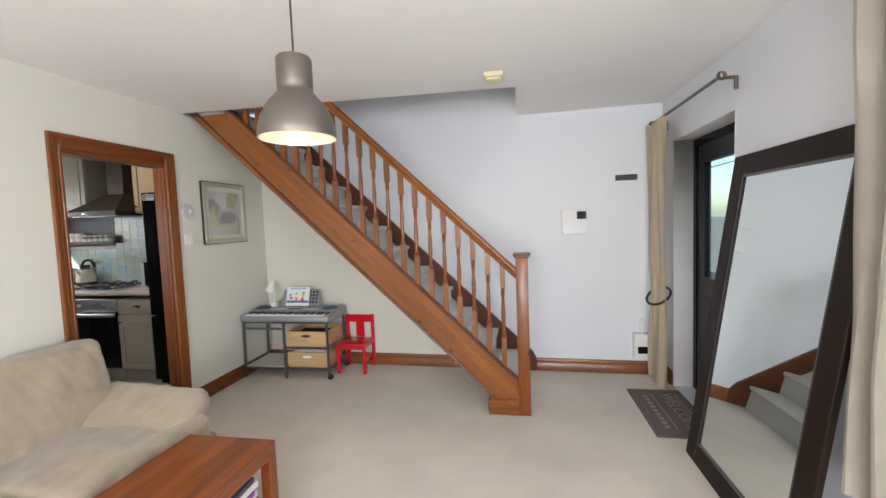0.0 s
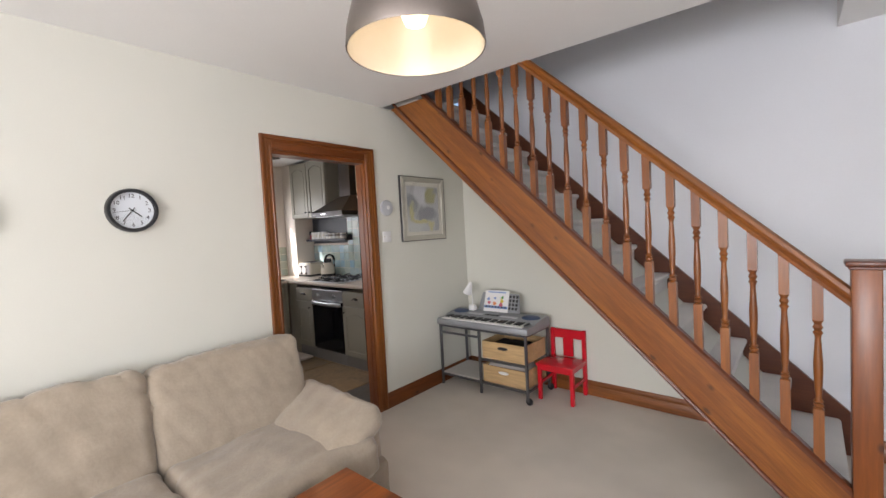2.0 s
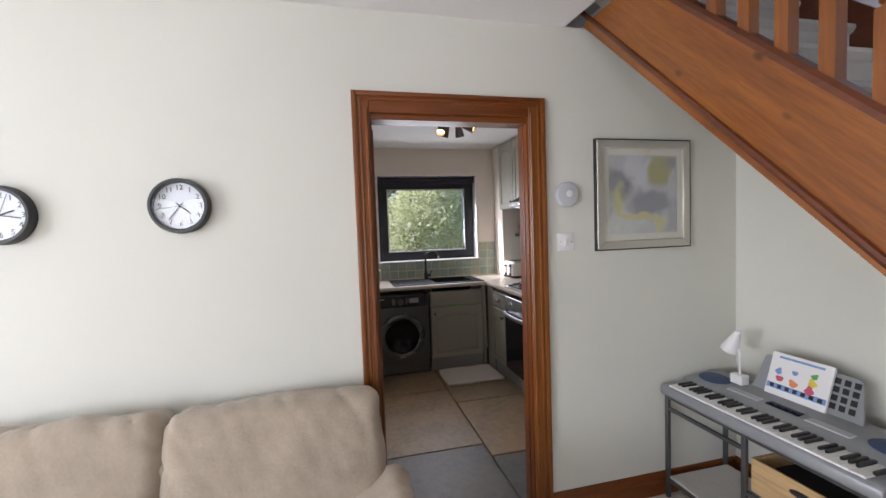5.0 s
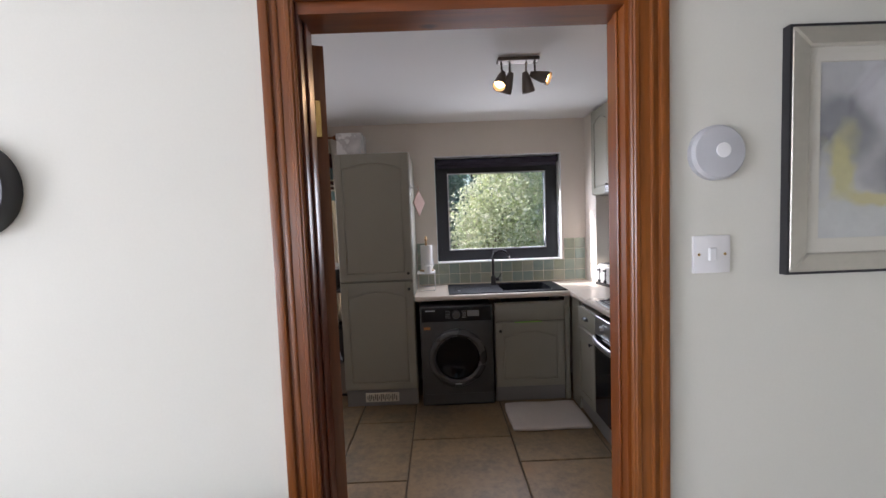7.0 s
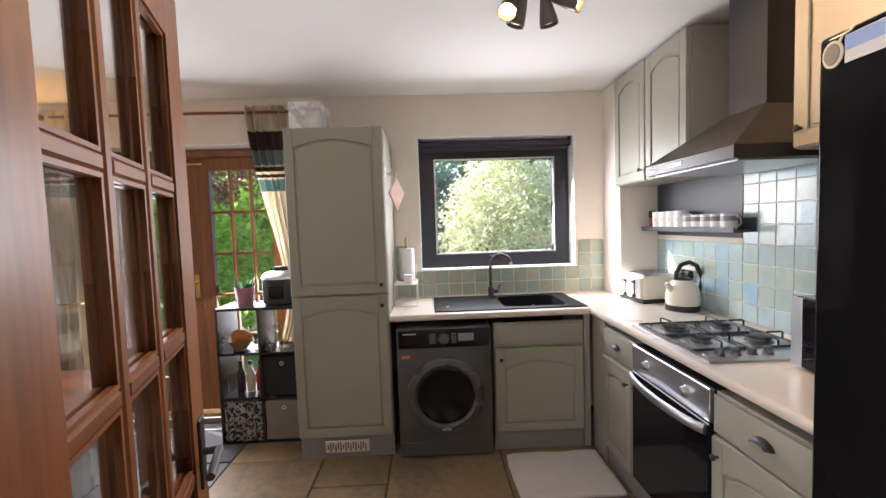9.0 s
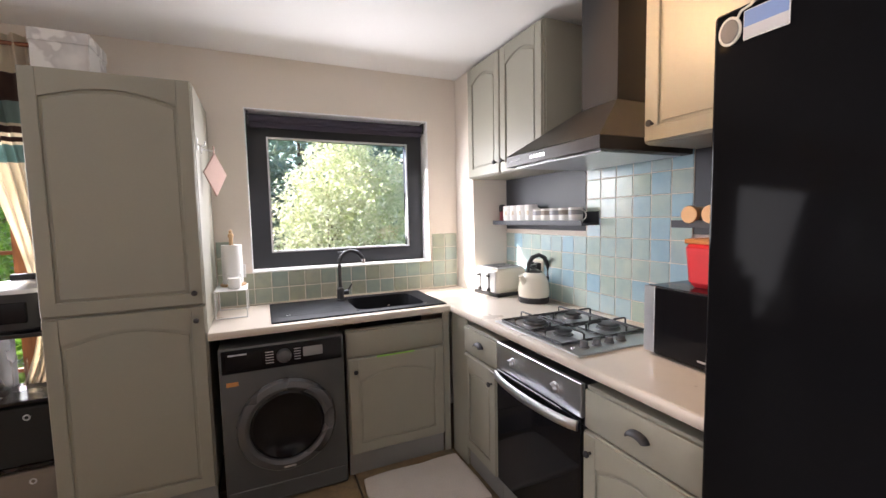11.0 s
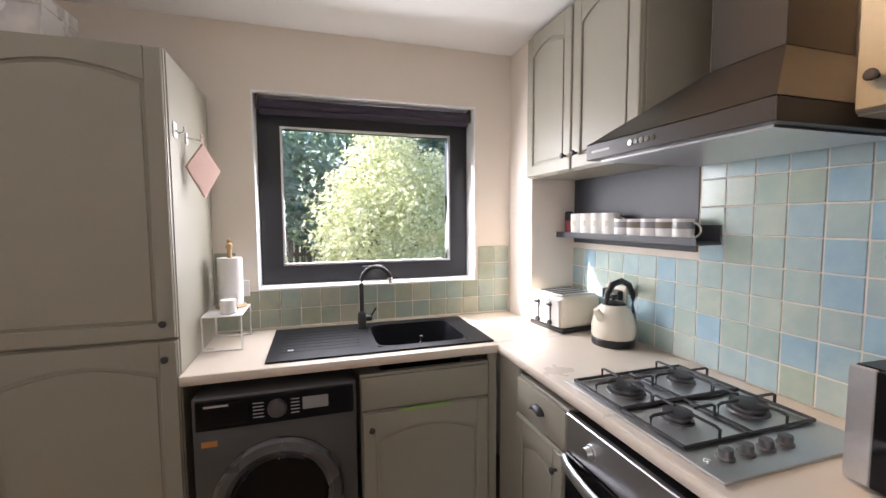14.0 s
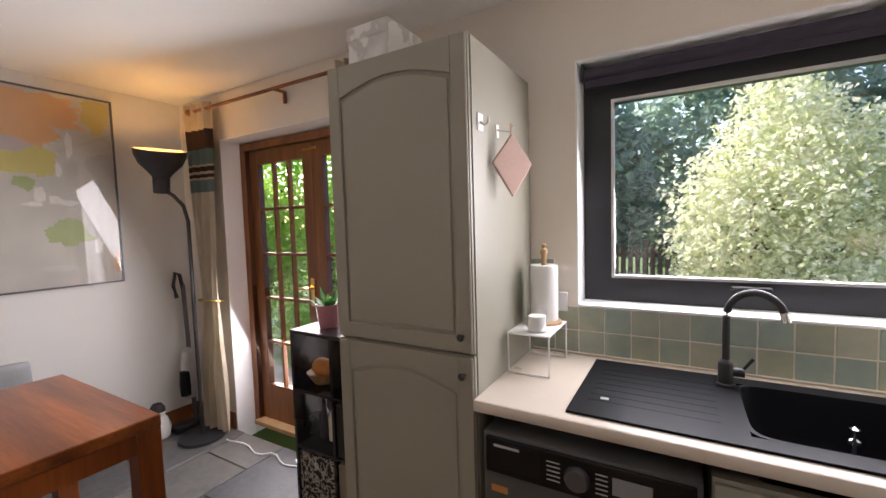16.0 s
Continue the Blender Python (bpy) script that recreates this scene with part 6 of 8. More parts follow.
part("face", lathe(bmesh.new(), [(0.0001, 0.0043), (0.021, 0.0044), (0.019, 0.0065), (0.0001, 0.008)], 24, Matrix.Diagonal((0.9, 1, 1.15, 1)) @ r90x), "taupe", t, "brown oval face")
part("handle", sweep(bmesh.new(), [(0.014, -0.003, 0.020), (0.022, -0.003, 0.034), (0.040, -0.003, 0.038), (0.048, -0.003, 0.046)], 0.0028, 8), "cream", t)


def microwave():
    m = Matrix.Translation((-3.795, 3.66, 0.9088)) @ Matrix.Rotation(radians(-3), 4, "Z")
    t = thing("microwave", "black microwave oven with steel side", "microwave", m)
    part("body", box(0, 0.46, 0.0, 0.325, 0.012, 0.27, bevel=0.004), "blackgloss", t)
    part("side_trim", box(-0.003, 0.0, 0.002, 0.322, 0.014, 0.266), "steel", t, "brushed steel side")
    part("edge_strip", box(-0.003, 0.045, -0.012, 0.0, 0.014, 0.268, bevel=0.002), "steel", t)
    part("door", box(0.046, 0.458, -0.014, 0.0, 0.014, 0.268, bevel=0.003), "blackglass", t, "black glass door")
    part("badge", box(0.225, 0.265, -0.0152, -0.0138, 0.035, 0.042), "midgrey", t)
    for fx in (0.03, 0.43):
        for fy in (0.03, 0.29):
            part("foot", rods([((fx, fy, 0), (fx, fy, 0.014))], 0.012), "blackplastic", t)
    return t


microwave()


def bread_bin():
    m = Matrix.Translation((-3.545, 3.83, 1.1795))
    t = thing("bread_bin", "red plastic bread bin with orange bamboo lid", "bread bin", m)
    bm = bmesh.new()
    slab(bm, [(-0.135, 0), (0.135, 0), (0.155, 0.165), (-0.155, 0.165)], 0.22, Matrix.Translation((0, -0.11, 0)), bevel=0.02)
    part("bin", bm, "redplastic", t)
    part("lid", box(-0.15, 0.15, -0.105, 0.105, 0.160, 0.178, bevel=0.004), "orangewood", t, "orange bamboo lid")
    return t


bread_bin()


def ledge(x0, x1, z, label):
    t = thing("wall_shelf", label, "shelf", Matrix.Translation(((x0 + x1) / 2, YB - 0.003, z)))
    w = (x1 - x0) / 2
    part("board", box(-w, w, -0.125, 0, 0, 0.012, bevel=0.002), "navy", t)
    part("lip", box(-w, w, -0.130, -0.1255, -0.002, 0.028, bevel=0.001), "navy", t)
    part("back_board", box(-w, w, -0.012, -0.0005, 0.012, 0.075, bevel=0.001), "navy", t)
    return t


ledge(-5.295, -4.38, 1.395, "dark grey picture ledge holding mugs")
ledge(-3.855, -3.32, 1.395, "dark grey picture ledge holding spice jars")
setting("panel_dark", box(-5.309, -4.487, YB - 0.004, YB, 1.36, 1.72), "navy", "dark slate blue painted panel", "panel")
setting("panel_dark", box(-3.856, -3.30, YB - 0.004, YB, 1.36, 1.72), "navy", "dark slate blue painted panel", "panel")


def mug_mesh(r, h):
    b = lathe(bmesh.new(), [(0.0001, 0.004), (r * 0.85, 0.004), (r * 0.86, 0.0), (r * 0.95, 0.004), (r, h * 0.5), (r, h), (r * 0.93, h), (r * 0.93, h * 0.5), (r * 0.86, 0.01), (0.0001, 0.010)], 20)
    hd = sweep(bmesh.new(), [(r * 0.95 + h * 0.34 * math.sin(a), 0, h * 0.5 + h * 0.32 * math.cos(a)) for a in [math.pi * k / 8 for k in range(9)]], 0.0042, 8)
    return b, hd


for i in range(9):
    tall = i < 4
    r, h = (0.042, 0.118) if tall else (0.040, 0.088)
    x = -5.165 + (i * 0.086 if tall else 4 * 0.086 + (i - 4) * 0.083)
    t = thing("mug", "tall plain white china mug on the ledge" if tall else "short white china mug with printed bands on the ledge", "mug", Matrix.Translation((x, YB - 0.075, 1.407)) @ Matrix.Rotation(radians(20 + 9 * math.sin(i * 3)), 4, "Z"), group="mugs on the ledge")
    b, hd = mug_mesh(r, h)
    part("cup", b, "paper", t)
    part("handle", hd, "paper", t)
    if not tall:
        part("printed_band", lathe(bmesh.new(), [(r + 0.0004, h * 0.55), (r + 0.0006, h * 0.58), (r + 0.0006, h * 0.82), (r + 0.0004, h * 0.85)], 20), "taupe" if i % 2 else "greyplastic", t)
    else:
        part("motif", box(-0.008, 0.008, -r - 0.0012, -r + 0.004, h * 0.45, h * 0.68, bevel=0.001), "curtain_cream", t)
t = thing("pepper_mill", "dark pepper grinder with glass body on the ledge", "grinder", Matrix.Translation((-5.262, YB - 0.07, 1.407)))
part("glass_body", lathe(bmesh.new(), [(0.0001, 0), (0.022, 0), (0.020, 0.08), (0.0001, 0.08)], 18), "book_red", t)
part("cap", lathe(bmesh.new(), [(0.021, 0.08), (0.024, 0.085), (0.024, 0.12), (0.018, 0.13), (0.0001, 0.132)], 18), "blackplastic", t)
for i in range(4):
    t = thing("spice_jar", "spice jar lying with its copper lid outward", "jar", Matrix.Translation((-3.775 + i * 0.085, YB - 0.12, 1.446)) @ Matrix.Scale(0.83, 4) @ Matrix.Rotation(radians(90), 4, "X"), group="spice jars on the ledge")
    part("lid", lathe(bmesh.new(), [(0.0001, 0.022), (0.040, 0.022), (0.043, 0.018), (0.043, 0.0), (0.0001, 0.0)], 26), "copper" if i < 3 else "steel", t, "metal lid")
    part("glass", lathe(bmesh.new(), [(0.036, 0.0), (0.037, -0.09), (0.0001, -0.09)], 22), "taupe", t)


def toaster():
    m = Matrix.Translation((-5.155, 3.838, 0.9088)) @ Matrix.Rotation(radians(97), 4, "Z")
    t = thing("toaster", "cream and chrome four-slice toaster", "toaster", m)
    w, d, h = 0.132, 0.135, 0.19
    part("body", box(-w, w, -d, d, 0.018, h, bevel=0.03, seg=4), "cream", t)
    part("base", box(-w - 0.003, w + 0.003, -d - 0.003, d + 0.003, 0.0, 0.025, bevel=0.008, seg=2), "blackplastic", t)
    part("top_plate", box(-w + 0.018, w - 0.018, -d + 0.02, d - 0.02, h - 0.003, h + 0.006, bevel=0.003), "steel", t, "chrome slotted top")
    sl = bmesh.new()
    for k in range(4):
        yy = -0.072 + k * 0.048
        bx(sl, -w + 0.03, w - 0.03, yy - 0.012, yy + 0.012, h + 0.003, h + 0.0075)
    part("slot", sl, "blackmetal", t)
    part("end_plate", box(-w - 0.006, -w + 0.004, -d + 0.02, d - 0.02, 0.03, h - 0.02, bevel=0.004), "satin", t, "chrome end plate")
    for yy in (-0.05, 0.05):
        part("lever_slot", box(-w - 0.0075, -w - 0.005, yy - 0.006, yy + 0.006, 0.055, 0.155), "blackplastic", t)
        part("lever", box(-w - 0.03, -w - 0.006, yy - 0.014, yy + 0.014, 0.135, 0.148, bevel=0.003), "blackplastic", t)
        part("dial", lathe(bmesh.new(), [(0.014, 0), (0.013, 0.014), (0.0001, 0.015)], 16, Matrix.Translation((-w - 0.006, yy, 0.045)) @ Matrix.Rotation(radians(-90), 4, "Y")), "blackplastic", t)
    return t


toaster()


def kettle():
    m = Matrix.Translation((-4.80, 3.865, 0.9088)) @ Matrix.Rotation(radians(98), 4, "Z") @ Matrix.Diagonal((1.12, 1.14, 1.06, 1))
    t = thing("kettle", "cream enamel dome kettle with black handle", "kettle", m)
    part("power_base", lathe(bmesh.new(), [(0.0001, 0), (0.083, 0), (0.085, 0.006), (0.085, 0.028), (0.08, 0.034), (0.0001, 0.034)], 32), "blackplastic", t)
    part("body", lathe(bmesh.new(), [(0.083, 0.034), (0.087, 0.05), (0.086, 0.085), (0.078, 0.13), (0.064, 0.162), (0.048, 0.178), (0.0001, 0.182)], 36), "cream", t)
    part("lid", lathe(bmesh.new(), [(0.048, 0.178), (0.045, 0.184), (0.02, 0.194), (0.008, 0.197), (0.008, 0.206), (0.016, 0.212), (0.014, 0.222), (0.0001, 0.225)], 28), "blackplastic", t)
    part("spout", sweep(bmesh.new(), [(-0.06, 0, 0.115), (-0.085, 0, 0.14), (-0.10, 0, 0.165)], [0.022, 0.016, 0.012], 14), "cream", t)
    part("handle", sweep(bmesh.new(), [(-0.045, 0, 0.178), (-0.04, 0, 0.225), (-0.01, 0, 0.265), (0.04, 0, 0.278), (0.085, 0, 0.258), (0.112, 0, 0.205), (0.112, 0, 0.14), (0.098, 0, 0.085)], [0.010, 0.012, 0.013, 0.013, 0.013, 0.012, 0.010, 0.008], 12), "blackplastic", t, "arched black handle")
    return t


kettle()
t = thing("wall_socket", "double wall socket with two black plugs", "socket", Matrix.Translation((-4.93, YB - 0.010, 1.12)))
part("plate", box(-0.073, 0.073, -0.009, 0, -0.043, 0.043, bevel=0.003), "cream", t)
for sx in (-0.035, 0.035):
    part("plug", box(sx - 0.024, sx + 0.024, -0.045, -0.009, -0.03, 0.022, bevel=0.008, seg=2), "blackplastic", t)
t = thing("wall_socket", "white wall socket by the sink", "socket", Matrix.Translation((XW + 0.009, 2.155, 1.14)) @ EAST)
part("plate", box(-0.043, 0.043, -0.008, 0, -0.043, 0.043, bevel=0.003), "white", t)


# ---- kitchen: by the sink ----
def towel_stand():
    t = thing("counter_riser", "small white metal riser shelf on the worktop", "shelf", Matrix.Translation((-5.36, 2.125, 0.9088)))
    part("top", box(-0.15, 0.12, -0.085, 0.085, 0.155, 0.161, bevel=0.002), "white", t)
    for x in (-0.145, 0.115):
        part("frame_leg", rods([((x, -0.08, 0.003), (x, -0.08, 0.155)), ((x, 0.08, 0.003), (x, 0.08, 0.155)), ((x, -0.08, 0.004), (x, 0.08, 0.004))], 0.0035, 8), "white", t)
    t = thing("kitchen_roll", "white paper towel roll on a wooden holder", "kitchen roll", Matrix.Translation((-5.45, 2.13, 1.0703)))
    part("base", lathe(bmesh.new(), [(0.0001, 0), (0.07, 0), (0.072, 0.008), (0.066, 0.014), (0.0001, 0.014)], 28), "lightwood", t, "round wooden base")
    part("roll", lathe(bmesh.new(), [(0.02, 0.015), (0.056, 0.015), (0.057, 0.13), (0.056, 0.245), (0.02, 0.245)], 32), "paper", t)
    part("spindle", lathe(bmesh.new(), [(0.011, 0.014), (0.011, 0.285), (0.016, 0.295), (0.015, 0.31), (0.008, 0.318), (0.012, 0.33), (0.0001, 0.34)], 18), "lightwood", t, "turned wooden spindle")
    t = thing("candle", "white candle in a clear glass", "candle", Matrix.Translation((-5.30, 2.145, 1.0703)))
    part("wax", lathe(bmesh.new(), [(0.0001, 0.004), (0.034, 0.004), (0.034, 0.062), (0.0001, 0.062)], 24), "paper", t)
    g = part("glass", lathe(bmesh.new(), [(0.0001, 0.0), (0.037, 0.0), (0.038, 0.085)], 24), "glass", t)
    g.visible_shadow = False


towel_stand()


def side_hangers():
    t = thing("adhesive_hook", "small white adhesive hook on the cabinet side", "hook", Matrix.Translation((-5.06, 2.0295, 1.845)))
    part("plate", box(-0.022, 0.022, 0, 0.004, -0.03, 0.03, bevel=0.001), "white", t)
    part("peg", sweep(bmesh.new(), [(0, 0.003, 0.0), (0, 0.02, -0.012), (0, 0.032, -0.005), (0, 0.034, 0.014)], 0.0045, 8), "white", t)
    t = thing("adhesive_hook", "small white adhesive hook holding a potholder", "hook", Matrix.Translation((-5.21, 2.0295, 1.845)))
    part("plate", box(-0.012, 0.012, 0, 0.004, -0.03, 0.02, bevel=0.001), "white", t)
    part("peg", sweep(bmesh.new(), [(0, 0.003, 0.0), (0, 0.05, -0.012), (0, 0.068, 0.0)], 0.004, 8), "white", t)
    t = thing("potholder", "pale pink diamond-shaped potholder hanging on a hook", "potholder", Matrix.Translation((-5.21, 2.085, 1.715)) @ Matrix.Rotation(radians(-32), 4, "Z"))
    bm = bmesh.new()
    slab(bm, [(0.0, -0.125), (0.092, 0.0), (0.0, 0.11), (-0.092, 0.0)], 0.010, bevel=0.004)
    part("pad", bm, "pinksuede", t)
    part("loop", box(-0.006, 0.006, 0.003, 0.006, 0.105, 0.145), "pinksuede", t)


side_hangers()
t = thing("marbled_box", "white marble-patterned storage box on the cabinet", "box", Matrix.Translation((-5.22, 1.515, KF + 2.1601)))
part("carton", box(-0.12, 0.12, -0.105, 0.105, 0, 0.175, bevel=0.003), "marble", t)
part("lid", box(-0.124, 0.124, -0.109, 0.109, 0.15, 0.205, bevel=0.003), "marble", t)
solo("papers", box(-5.2, -5.03, 1.80, 1.93, KF + 2.1602, KF + 2.178, bevel=0.002), "paper", "thin stack of papers on the cabinet", "papers")


# ---- kitchen: window ----
def kitchen_window():
    t = thing("window_1", "anthracite framed kitchen window with a rolled dark blind", "window", Matrix.Translation((-5.75, (KW[0] + KW[1]) / 2, KW[2])), kind="structure")
    w, h = (KW[1] - KW[0]) / 2 - 0.008, KW[3] - KW[2] - 0.008
    fr = walled(bmesh.new(), "x", -0.045, 0.03, -w, w, 0.012, h, [(-w + 0.055, w - 0.055, 0.067, h - 0.055)])
    part("window_frame", fr, "anthracite", t, "anthracite outer frame")
    sash = walled(bmesh.new(), "x", -0.03, 0.042, -w + 0.045, w - 0.045, 0.057, h - 0.045, [(-w + 0.125, w - 0.125, 0.125, h - 0.155)])
    part("sash", sash, "anthracite", t, "anthracite opening sash")
    bd = walled(bmesh.new(), "x", 0.030, 0.050, -w + 0.118, w - 0.118, 0.118, h - 0.148, [(-w + 0.130, w - 0.130, 0.130, h - 0.160)])
    part("glazing_bead", bd, "steel", t)
    p = part("pane", box(-0.002, 0.002, -w + 0.12, w - 0.12, 0.12, h - 0.15), "glass", t)
    p.visible_shadow = False
    hd = box(0.042, 0.07, -0.06, 0.07, 0.088, 0.104, bevel=0.004)
    part("window_handle", hd, "blackmetal", t)
    b = thing("roller_blind", "dark plum roller blind rolled up at the window head", "blind", Matrix.Translation((-5.655, (KW[0] + KW[1]) / 2, KW[3] - 0.05)))
    part("roll", lathe(bmesh.new(), [(0.0001, -w + 0.02), (0.028, -w + 0.02), (0.028, w - 0.02), (0.0001, w - 0.02)], 20, Matrix.Rotation(radians(90), 4, "X")), "blind", b, "rolled dark fabric")
    part("hem_bar", box(0.018, 0.026, -w + 0.025, w - 0.025, -0.062, -0.03, bevel=0.003), "blind", b)
    for s in (-1, 1):
        part("bracket", box(-0.03, 0.03, s * (w - 0.012) - 0.004, s * (w - 0.012) + 0.004, -0.032, 0.042), "blackplastic", b)


kitchen_window()


# ---- dining end ----
def garden_doors():
    t = thing("door_3", "closed hardwood French doors with small glazed panes", "french doors", Matrix.Translation((-5.80, 0.42, KF)), kind="structure")
    fr = walled(bmesh.new(), "x", -0.04, 0.06, -0.744, 0.744, 0.0, 2.19, [(-0.685, 0.685, 0.03, 2.135)])
    part("door_frame", fr, "doorwood", t)
    part("sill_board", box(-0.03, 0.10, -0.70, 0.70, 0.001, 0.035, bevel=0.004), "lightwood", t)
    for s in (-1, 1):
        a, b = (-0.683, -0.002) if s < 0 else (0.002, 0.683)
        g0, g1, z0, z1 = a + 0.095, b - 0.095, 0.32, 2.03
        cw, ch = (g1 - g0) / 3, (z1 - z0) / 5
        lf = part("leaf", walled(bmesh.new(), "x", -0.022, 0.022, a, b, 0.035, 2.13, [(g0, g1, z0, z1)]), "doorwood", t, "hardwood door leaf")
        bars = bmesh.new()
        for k in (1, 2):
            bx(bars, -0.018, 0.018, g0 + k * cw - 0.011, g0 + k * cw + 0.011, z0, z1, bevel=0.004)
        part("upright_bar", bars, "doorwood", lf)
        bars = bmesh.new()
        for k in range(1, 5):
            for c in range(3):
                bx(bars, -0.0175, 0.0175, g0 + c * cw + (0.011 if c else 0), g0 + (c + 1) * cw - (0.011 if c < 2 else 0), z0 + k * ch - 0.011, z0 + k * ch + 0.011, bevel=0.003)
        part("cross_bar", bars, "doorwood_y", lf)
        for c in range(3):
            for r in range(5):
                pn = part("pane", box(-0.0015, 0.0015, g0 + c * cw + 0.003, g0 + (c + 1) * cw - 0.003, z0 + r * ch + 0.003, z0 + (r + 1) * ch - 0.003), "glass", lf)
                pn.visible_shadow = False
        if s < 0:
            part("handle_plate", box(0.022, 0.030, b - 0.065, b - 0.025, 0.98, 1.18, bevel=0.003), "brass", lf, "brass handle plate")
            part("handle", rods([((0.03, b - 0.045, 1.11), (0.07, b - 0.045, 1.11)), ((0.066, b - 0.045, 1.11), (0.066, b - 0.145, 1.11))], 0.008), "brass", lf, "brass lever handle")
            part("door_bolt", box(0.022, 0.034, b - 0.09, b + 0.06, 2.075, 2.095, bevel=0.003), "brass", lf, "brass bolt")
    return t


garden_doors()
BANDS = ((2.09, 2.23, "band_brown"), (1.98, 2.09, "band_teal"), (1.93, 1.965, "band_brown"), (1.885, 1.91, "band_brown"), (1.78, 1.87, "band_teal"))
t = thing("dining_curtain", "cream curtain with brown and teal bands, tied back", "curtain", Matrix.Translation((-5.48, -0.42, 0)), group="striped dining curtains")
curtain(t, "cloth", "curtain_cream", -0.56, -0.28, KF + 0.03, 2.42, -5.49, 4, 0.035, (0.98, 0.62, -0.40), BANDS)
bm = bmesh.new()
sweep(bm, [(-5.49 + 0.075 * math.cos(a), -0.40 + 0.09 * math.sin(a), 0.98 + 0.01 * math.cos(a)) for a in [2 * math.pi * k / 20 for k in range(21)]], 0.008, 8)
bm.transform(t.matrix_basis.inverted())
part("tieback", bm, "brass", t, "thin brass tieback")
t = thing("dining_curtain", "cream curtain with brown and teal bands, swept behind the cube shelf", "curtain", Matrix.Translation((-5.48, 1.15, 0)), group="striped dining curtains")
curtain(t, "cloth", "curtain_cream", 0.93, 1.25, KF + 0.03, 2.42, -5.50, 5, 0.030, (0.95, 0.34, 1.25), BANDS, reach=0.9)
curtain_rod("reddish wooden curtain pole with turned finials", -5.49, -0.52, 1.30, 2.37, "pine_y", XW + 0.012, bracket_y=(0.42,))


def torch_lamp():
    t = thing("floor_lamp", "dark grey metal uplighter floor lamp, switched on", "floor lamp", Matrix.Translation((-5.39, -0.45, KF)))
    part("base", lathe(bmesh.new(), [(0.0001, 0), (0.155, 0), (0.16, 0.006), (0.155, 0.022), (0.02, 0.03), (0.0001, 0.03)], 36), "blackmetal", t)
    part("pole", sweep(bmesh.new(), [(0.0, 0, 0.025), (0.0, 0, 1.61), (0.02, -0.01, 1.72), (0.07, -0.03, 1.79), (0.11, -0.04, 1.82)], 0.013, 12), "blackmetal", t)
    tip = Vector((0.07, 0.22, 1.0)).normalized()
    m = Matrix.Translation((0.13, -0.065, 1.82)) @ tip.to_track_quat("Z", "Y").to_matrix().to_4x4()
    sh = part("shade", lathe(bmesh.new(), [(0.0001, -0.01), (0.05, -0.008), (0.052, 0.10), (0.075, 0.13), (0.13, 0.19), (0.155, 0.25), (0.158, 0.285), (0.153, 0.286)], 36, m), "blackmetal", t, "dark bell-shaped uplight shade")
    part("lining", lathe(bmesh.new(), [(0.1535, 0.2855), (0.150, 0.25), (0.122, 0.19), (0.067, 0.13), (0.0001, 0.12)], 36, m), "cream", sh, "pale enamelled lining")
    part("bulb", lathe(bmesh.new(), [(0.0001, 0.12), (0.016, 0.125), (0.03, 0.17), (0.02, 0.20), (0.0001, 0.21)], 16, m), "bulb", sh, "glowing bulb")
    lamp = new("floor_lamp_light", bpy.data.lights.new("floor_lamp_light", "POINT"))
    lamp.data.energy, lamp.data.color, lamp.data.shadow_soft_size = 1.05, (1.0, 0.55, 0.15), 0.03
    lamp.location = Vector((-5.26, -0.515, KF + 1.82)) + tip * 0.235


torch_lamp()


